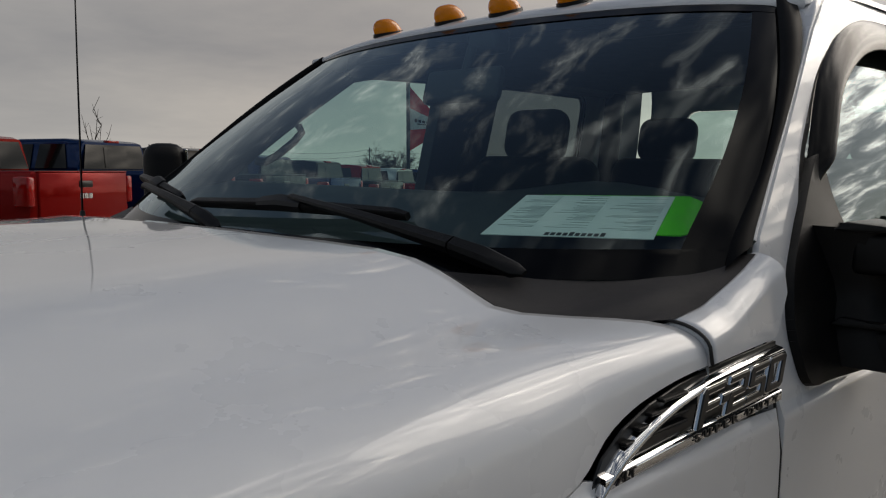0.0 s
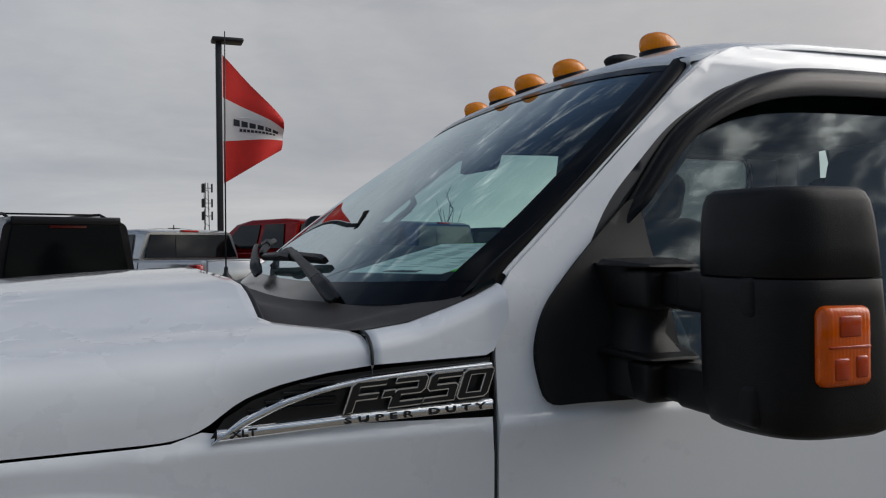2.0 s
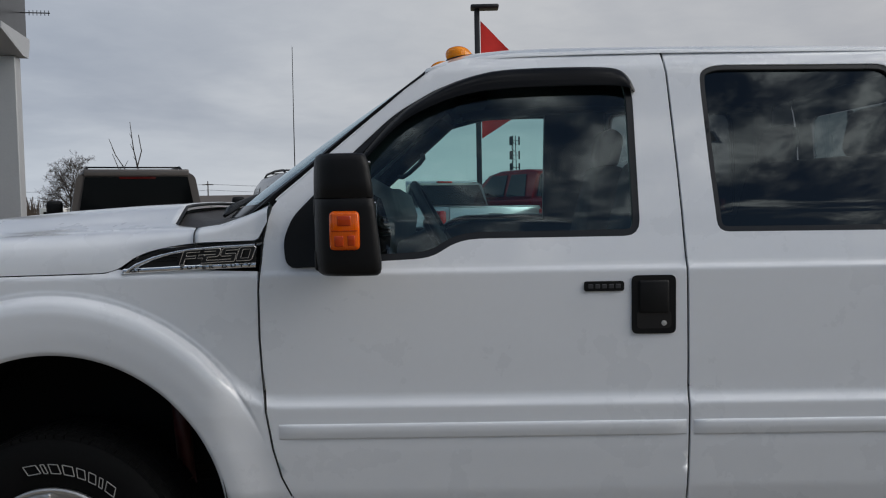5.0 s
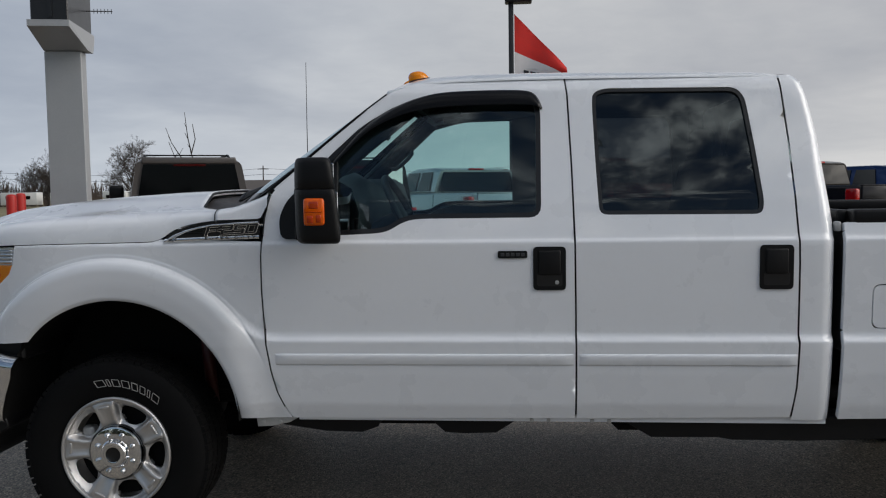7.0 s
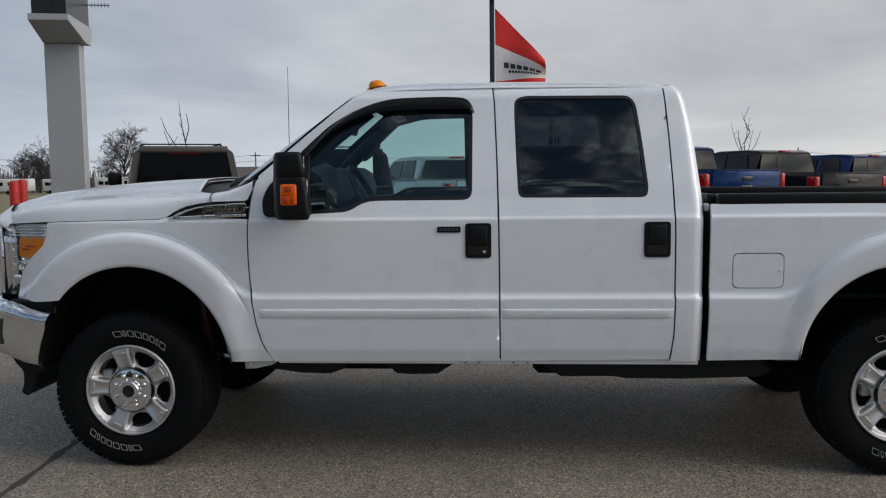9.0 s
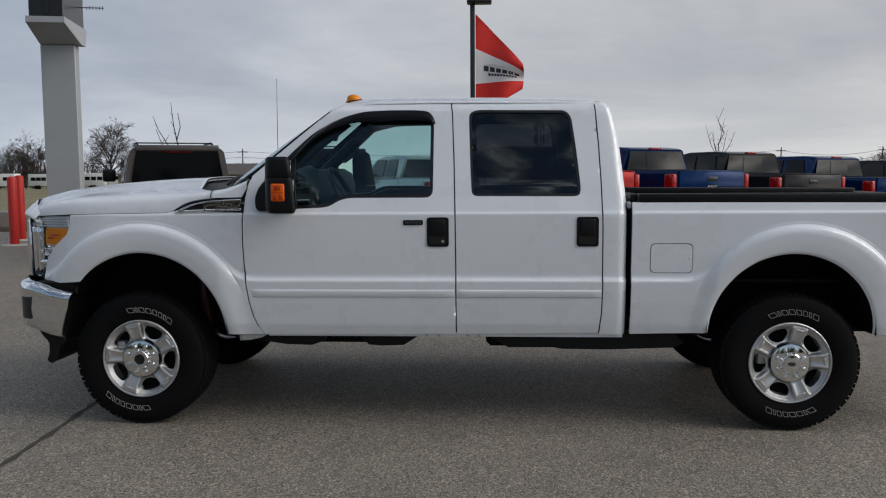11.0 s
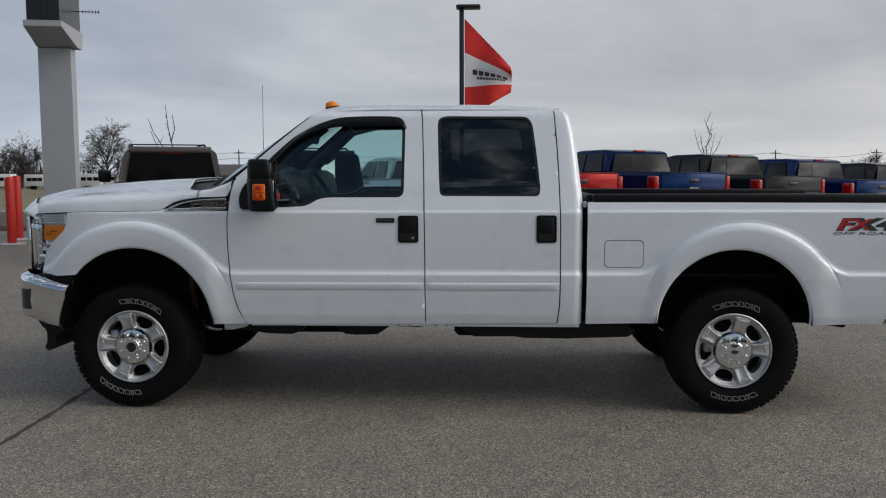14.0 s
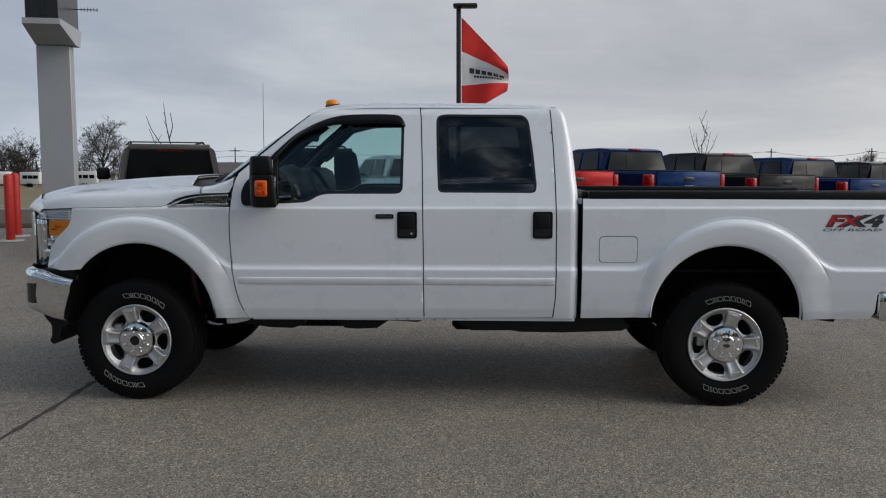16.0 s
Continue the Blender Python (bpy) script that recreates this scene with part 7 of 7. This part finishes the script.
tube(bm, [(0.46, 0.3, 6.30), (1.10, 0.3, 6.30)], 0.014, 5)
for k in range(6):
    tube(bm, [(0.65 + k * 0.085, 0.3, 6.24), (0.65 + k * 0.085, 0.3, 6.36)], 0.009, 4)
part("antenna", bm, M_POLE, sign)
M_BOLLARD = material("red_sleeve", (0.46, 0.016, 0.009), 0.5, vary=0.10, scale=5)


def bollard(x, y, h):
    b = thing("bollard", "red plastic covered bollard standing on the lot", "bollard", pose(x, y, rise(x, y)), "bollards")
    bm = bmesh.new()
    lathe(bm, [(0.088, 0.0), (0.088, h - 0.05), (0.078, h - 0.015), (0.045, h), (0.0, h + 0.005)], 20, "z")
    part("sleeve", bm, M_BOLLARD, b, smooth=40)
    bm = bmesh.new()
    lathe(bm, [(0.26, 0.0), (0.25, 0.025), (0.09, 0.03)], 24, "z")
    part("footing", bm, M_CONCRETE, b, smooth=40)


bollard(-7.24, 11.0, 1.36)
bollard(-7.67, 12.0, 1.36)
bollard(-7.30, 17.6, 1.36)
bollard(-6.85, 17.8, 1.36)
bm = bmesh.new()
box(bm, -30, 60, 23.9, 24.1, 0.02, 0.36, 0.02, 1)
k1 = part("kerb", bm, M_CONCRETE, None)
tagged(k1, "pale concrete kerb along the lot", "kerb", kind="structure")

# ---------------------------------------------------------------- bare winter trees
M_BARK = material("bare_bark", (0.045, 0.036, 0.030), 0.9, vary=0.35, scale=6)


def limb(bm, rng, p, d, length, r, level, sink):
    """A bent limb that forks into finer ones, three levels deep."""
    pts, rad = [p], [r]
    bend = Vector((rng.uniform(-1, 1), rng.uniform(-1, 1), rng.uniform(-0.2, 0.7))) * 0.10
    for k in range(4):
        d = (d + bend + Vector((rng.uniform(-1, 1), rng.uniform(-1, 1), rng.uniform(-1, 1))) * 0.10).normalized()
        p = p + d * (length / 4)
        pts.append(p)
        rad.append(max(r * (1 - 0.2 * (k + 1)), sink))
    tube(bm, pts, rad, 5 if level == 0 else 3, False)
    if level == 3:
        return
    for k in range((9, 6, 4)[level]):
        u = rng.uniform(0.25, 1.0) * 3.999
        i = int(u)
        q = pts[i].lerp(pts[i + 1], u - i)
        side_d = Matrix.Rotation(rng.uniform(0, 2 * math.pi), 3, d) @ d.orthogonal().normalized()
        limb(bm, rng, q, (d * rng.uniform(0.6, 1.1) + side_d * rng.uniform(0.5, 0.95)).normalized(), length * rng.uniform(0.36, 0.60), max(rad[i] * 0.55, sink), level + 1, sink)


def bare_tree(seed, at, height, label="broad bare winter tree with fine brown twigs"):
    rng = random.Random(seed)
    t = thing("bare_tree", label, "tree", pose(at[0], at[1], rise(*at) - 0.02, 0, 0, rng.uniform(0, 360)), "bare trees")
    r = height * 0.026
    trunk = [Vector((0.01 * height * math.sin(k), 0.01 * height * math.cos(2 * k), height * 0.085 * k)) for k in range(7)]
    bm = bmesh.new()
    tube(bm, trunk, [r * (1.25, 1.0, 0.92, 0.8, 0.65, 0.5, 0.35)[k] for k in range(7)], 8)
    part("trunk", bm, M_BARK, t, smooth=60)
    bm = bmesh.new()
    for k in range(15):
        u = 1.6 + 4.3 * k / 14
        i = int(u)
        a = k * 2.4 + rng.uniform(-0.3, 0.3)
        rise_d = 0.35 + 0.11 * k + rng.uniform(-0.1, 0.2)
        limb(bm, rng, trunk[i].lerp(trunk[i + 1], u - i), Vector((math.cos(a), math.sin(a), rise_d)).normalized(), height * rng.uniform(0.34, 0.46), r * (0.62 - 0.025 * k), 0, height * 0.0016)
    part("crown", bm, M_BARK, t, "bare limbs and twigs", smooth=60)
    return t


def sapling(seed, at, height, limbs):
    """A young tree: one thin leader and a few long upswept limbs with short twigs."""
    rng = random.Random(seed)
    t = thing("bare_tree", "slender young bare tree", "tree", pose(at[0], at[1], rise(*at) - 0.02), "bare trees")
    lead = [Vector((rng.uniform(-0.02, 0.02) * k, rng.uniform(-0.02, 0.02) * k, height * k / 9)) for k in range(10)]
    bm = bmesh.new()
    tube(bm, lead, [0.030 * (1 - 0.085 * k) for k in range(10)], 7)
    part("trunk", bm, M_BARK, t, smooth=60)
    bm = bmesh.new()
    for k in range(limbs):
        i = rng.randint(4, 7)
        a = rng.uniform(0, 2 * math.pi)
        out = Vector((math.cos(a), math.sin(a), 0))
        long = height * rng.uniform(0.16, 0.34)
        pts = [lead[i] + out * (long * 0.62 * u ** 0.8) + Vector((rng.uniform(-0.02, 0.02), 0, long * (0.35 * u + 0.55 * u * u))) for u in (0, 0.25, 0.5, 0.75, 1.0)]
        tube(bm, pts, [0.015, 0.012, 0.010, 0.008, 0.005], 5)
        for j in (1, 2, 3):
            d = Vector((rng.uniform(-1, 1), rng.uniform(-1, 1), rng.uniform(0.2, 1.0))).normalized()
            tube(bm, [pts[j], pts[j] + d * height * rng.uniform(0.03, 0.07)], [0.007, 0.004], 4)
    part("crown", bm, M_BARK, t, "thin bare limbs", smooth=60)


sapling(3, (-4.62, 12.9), 2.70, 5)
sapling(14, (10.2, 25.0), 3.75, 8)
big_a = bare_tree(5, (-69.6, 150.0), 11.9)
big_b = bare_tree(8, (-87.0, 154.0), 9.6)
for x, y, s, a in ((-92, 160, 0.8, 40), (-98, 165, 0.9, 160), (-76, 172, 0.75, 250), (-105, 158, 0.85, 10), (24, 62, 0.30, 30), (28, 66, 0.33, 130), (33, 64, 0.34, 220), (40, 74, 0.43, 300), (47, 80, 0.49, 70),
                   (-12, 105, 0.33, 100), (-16, 120, 0.38, 200), (60, 70, 0.49, 20), (72, 80, 0.54, 190), (85, 70, 0.54, 260), (52, 60, 0.38, 320), (-6, 130, 0.38, 10), (6, 150, 0.43, 90)):
    t = copy_thing(big_a if (int(x) % 2) else big_b, pose(x, y, rise(x, y) - 0.02, 0, 0, a))
    t.scale = (s, s, s)

# far woods all round, as a ragged belt of thin stems
M_WOOD = material("far_woods", (0.062, 0.047, 0.038), 0.95, vary=0.4, scale=0.5)
rng = random.Random(21)
verts, faces = [], []
for k in range(16000):
    a = rng.uniform(0, 2 * math.pi)
    dist = rng.uniform(190, 260)
    hgt = (3.5 + 5.5 * noise.noise(Vector((math.cos(a) * 9, math.sin(a) * 9, 0.3))) + rng.uniform(-1, 2.5))
    left_side = max(0.0, 1.0 - abs(math.degrees(a) - 122) / 34)      # the woods stand closer on that side
    hgt = max(hgt * (0.45 + 0.75 * left_side), 1.5)
    c = Vector((math.cos(a) * dist, math.sin(a) * dist, -0.6))
    tx = Vector((-math.sin(a), math.cos(a), 0))
    w = rng.uniform(0.05, 0.28)
    lean = rng.uniform(-1.2, 1.2)
    i = len(verts)
    verts += [c - tx * w, c + tx * w, c + tx * (lean + w * 0.25) + Vector((0, 0, hgt)), c + tx * (lean - w * 0.25) + Vector((0, 0, hgt * 0.96))]
    faces.append((i, i + 1, i + 2, i + 3))
woods = link_mesh("far_woods", verts, faces, M_WOOD, None, smooth=False)
tagged(woods, "distant belt of bare brown woods", "woods", kind="stuff")

# dense evergreens behind the walk, seen only as dark reflections
M_PINE = material("pine_needles", (0.018, 0.028, 0.014), 0.9, vary=0.4, scale=2)
rng = random.Random(31)
verts, faces = [], []
for k in range(120):
    a = radians(rng.uniform(95, 265))
    dist = rng.uniform(55, 75)
    c = Vector((math.sin(a) * dist, math.cos(a) * dist, 0.0))
    top, wide = rng.uniform(4.5, 9.0), rng.uniform(1.8, 3.4)
    for j in range(90):
        h = rng.random()
        w = wide * (1 - h) ** 0.7 + 0.2
        p = c + Vector((rng.uniform(-w, w), rng.uniform(-w, w), top * h))
        q = Vector((rng.uniform(-1, 1), rng.uniform(-1, 1), rng.uniform(-0.6, 0.3))).normalized() * 0.8
        up_ = Vector((rng.uniform(-0.3, 0.3), rng.uniform(-0.3, 0.3), 0.55))
        i = len(verts)
        verts += [p - q, p + q, p + up_]
        faces.append((i, i + 1, i + 2))
pines = link_mesh("evergreen_trees", verts, faces, M_PINE, None, smooth=False)
tagged(pines, "dark evergreen trees behind the lot", "woods", kind="stuff")

# ---------------------------------------------------------------- far buildings, trailers, poles
M_RV = material("white_trailer", (0.66, 0.66, 0.64), 0.5, vary=0.06, scale=1.0)
M_BEIGE = material("beige_siding", (0.33, 0.30, 0.26), 0.8, vary=0.1, scale=1.0)
M_ROOF = material("brown_roof", (0.10, 0.085, 0.075), 0.85, vary=0.2, scale=2.0)


def trailer(x, y, length, h, turn):
    t = thing("travel_trailer", "white travel trailer parked across the field", "trailer", pose(x, y, rise(x, y), 0, 0, turn), "travel trailers")
    bm = bmesh.new()
    box(bm, 0, length, 0, 2.4, 0.55, h, 0.12, 2)
    part("body", bm, M_RV, t, smooth=40)
    for k in range(3):
        bm = bmesh.new()
        box(bm, length * (0.15 + 0.27 * k), length * (0.15 + 0.27 * k) + 0.9, -0.03, 0.02, h * 0.56, h * 0.78)
        part("window", bm, M_CARGLASS, t)
    for dx in (0.42, 0.56):
        bm = bmesh.new()
        lathe(bm, [(0.36, -0.05), (0.36, 0.15)], 16)
        lathe(bm, [(0.36, -0.05), (0.0, -0.05)], 16)
        bmesh.ops.translate(bm, verts=bm.verts, vec=(length * dx, 0.0, 0.36))
        part("wheel", bm, M_TYRE, t)


trailer(-89.5, 140.0, 6.6, 2.8, 4)
trailer(-80.2, 140.0, 3.7, 2.7, -3)
trailer(-70.4, 140.0, 4.2, 2.8, 0)
trailer(-66.0, 141.0, 3.0, 2.9, 3)
shed = thing("low_building", "low beige building with a brown pitched roof", "building", pose(-21, 46, rise(0, 46), 0, 0, 10))
shed.scale = (1, 1, 0.75)
bm = bmesh.new()
box(bm, 0, 12, 0, 8, 0, 2.35)
part("wall", bm, M_BEIGE, shed)
bm = bmesh.new()
vs = [bm.verts.new(p) for p in ((-0.5, -0.5, 2.3), (12.5, -0.5, 2.3), (12.5, 8.5, 2.3), (-0.5, 8.5, 2.3), (2.0, 4, 3.3), (12.5, 4, 3.3))]
bmesh.ops.convex_hull(bm, input=vs)
part("roof", bm, M_ROOF, shed)
for k in range(3):
    bm = bmesh.new()
    box(bm, 2.0 + 3.5 * k, 3.4 + 3.5 * k, -0.04, 0.05, 0.9, 1.9)
    part("window", bm, M_CARGLASS, shed)


def utility_pole(x, y, h, arm=True):
    p = thing("utility_pole", "wooden utility pole with a cross arm", "utility pole", pose(x, y, rise(x, y), 0, 0, 15), "utility poles")
    bm = bmesh.new()
    tube(bm, [(0, 0, 0), (0, 0, h)], [0.16, 0.10], 8)
    part("pole", bm, M_BARK, p, smooth=60)
    if arm:
        bm = bmesh.new()
        box(bm, -1.1, 1.1, -0.06, 0.06, h - 0.75, h - 0.6)
        part("cross_arm", bm, M_BARK, p)


POLES = [(-120, 118, 7.6), (-78, 120, 7.6), (-36, 122, 7.6), (6, 124, 7.6), (44, 122, 7.6), (58, 121, 7.6), (74, 118, 7.6), (92, 110, 7.6), (125, 100, 7.6)]
POLES = [(1.32 * x, 1.32 * y, h) for x, y, h in POLES]
for x, y, h in POLES:
    utility_pole(x, y, h)
bm = bmesh.new()
for (x0, y0, h0), (x1, y1, _) in zip(POLES, POLES[1:]):
    for dz in (-0.55, -1.7):
        tube(bm, [(x0 + (x1 - x0) * k / 8, y0 + (y1 - y0) * k / 8, rise(x0 + (x1 - x0) * k / 8, 99) + h0 + dz - 1.0 * (1 - (2 * k / 8 - 1) ** 2)) for k in range(9)], 0.035, 3, False)
wire = part("power_line", bm, M_POLE, None)
tagged(wire, "thin dark power lines between poles", "power line")
tower = thing("cell_tower", "thin grey lattice mobile phone tower far away", "tower", pose(6.9, 80, rise(0, 80)))
bm = bmesh.new()
for k in range(3):
    a = 2 * math.pi * k / 3
    tube(bm, [(0.35 * math.cos(a), 0.35 * math.sin(a), 0), (0.16 * math.cos(a), 0.16 * math.sin(a), 8.7)], 0.05, 4)
for k in range(10):
    tube(bm, [(0.3, 0, 0.6 + 0.8 * k), (-0.2, 0.25, 1.0 + 0.8 * k), (-0.2, -0.25, 1.4 + 0.8 * k)], 0.025, 3)
part("mast", bm, M_POLE, tower)
for z in (5.6, 6.8, 8.2):
    for a in (0, 2.1, 4.2):
        bm = bmesh.new()
        box(bm, 0.45, 0.60, -0.12, 0.12, z - 0.4, z + 0.4, 0.02, 1, pose(0, 0, 0, 0, 0, math.degrees(a)))
        tube(bm, [(0, 0, z), (0.5 * math.cos(a), 0.5 * math.sin(a), z)], 0.04, 4)
        part("antenna_panel", bm, M_POLE, tower)
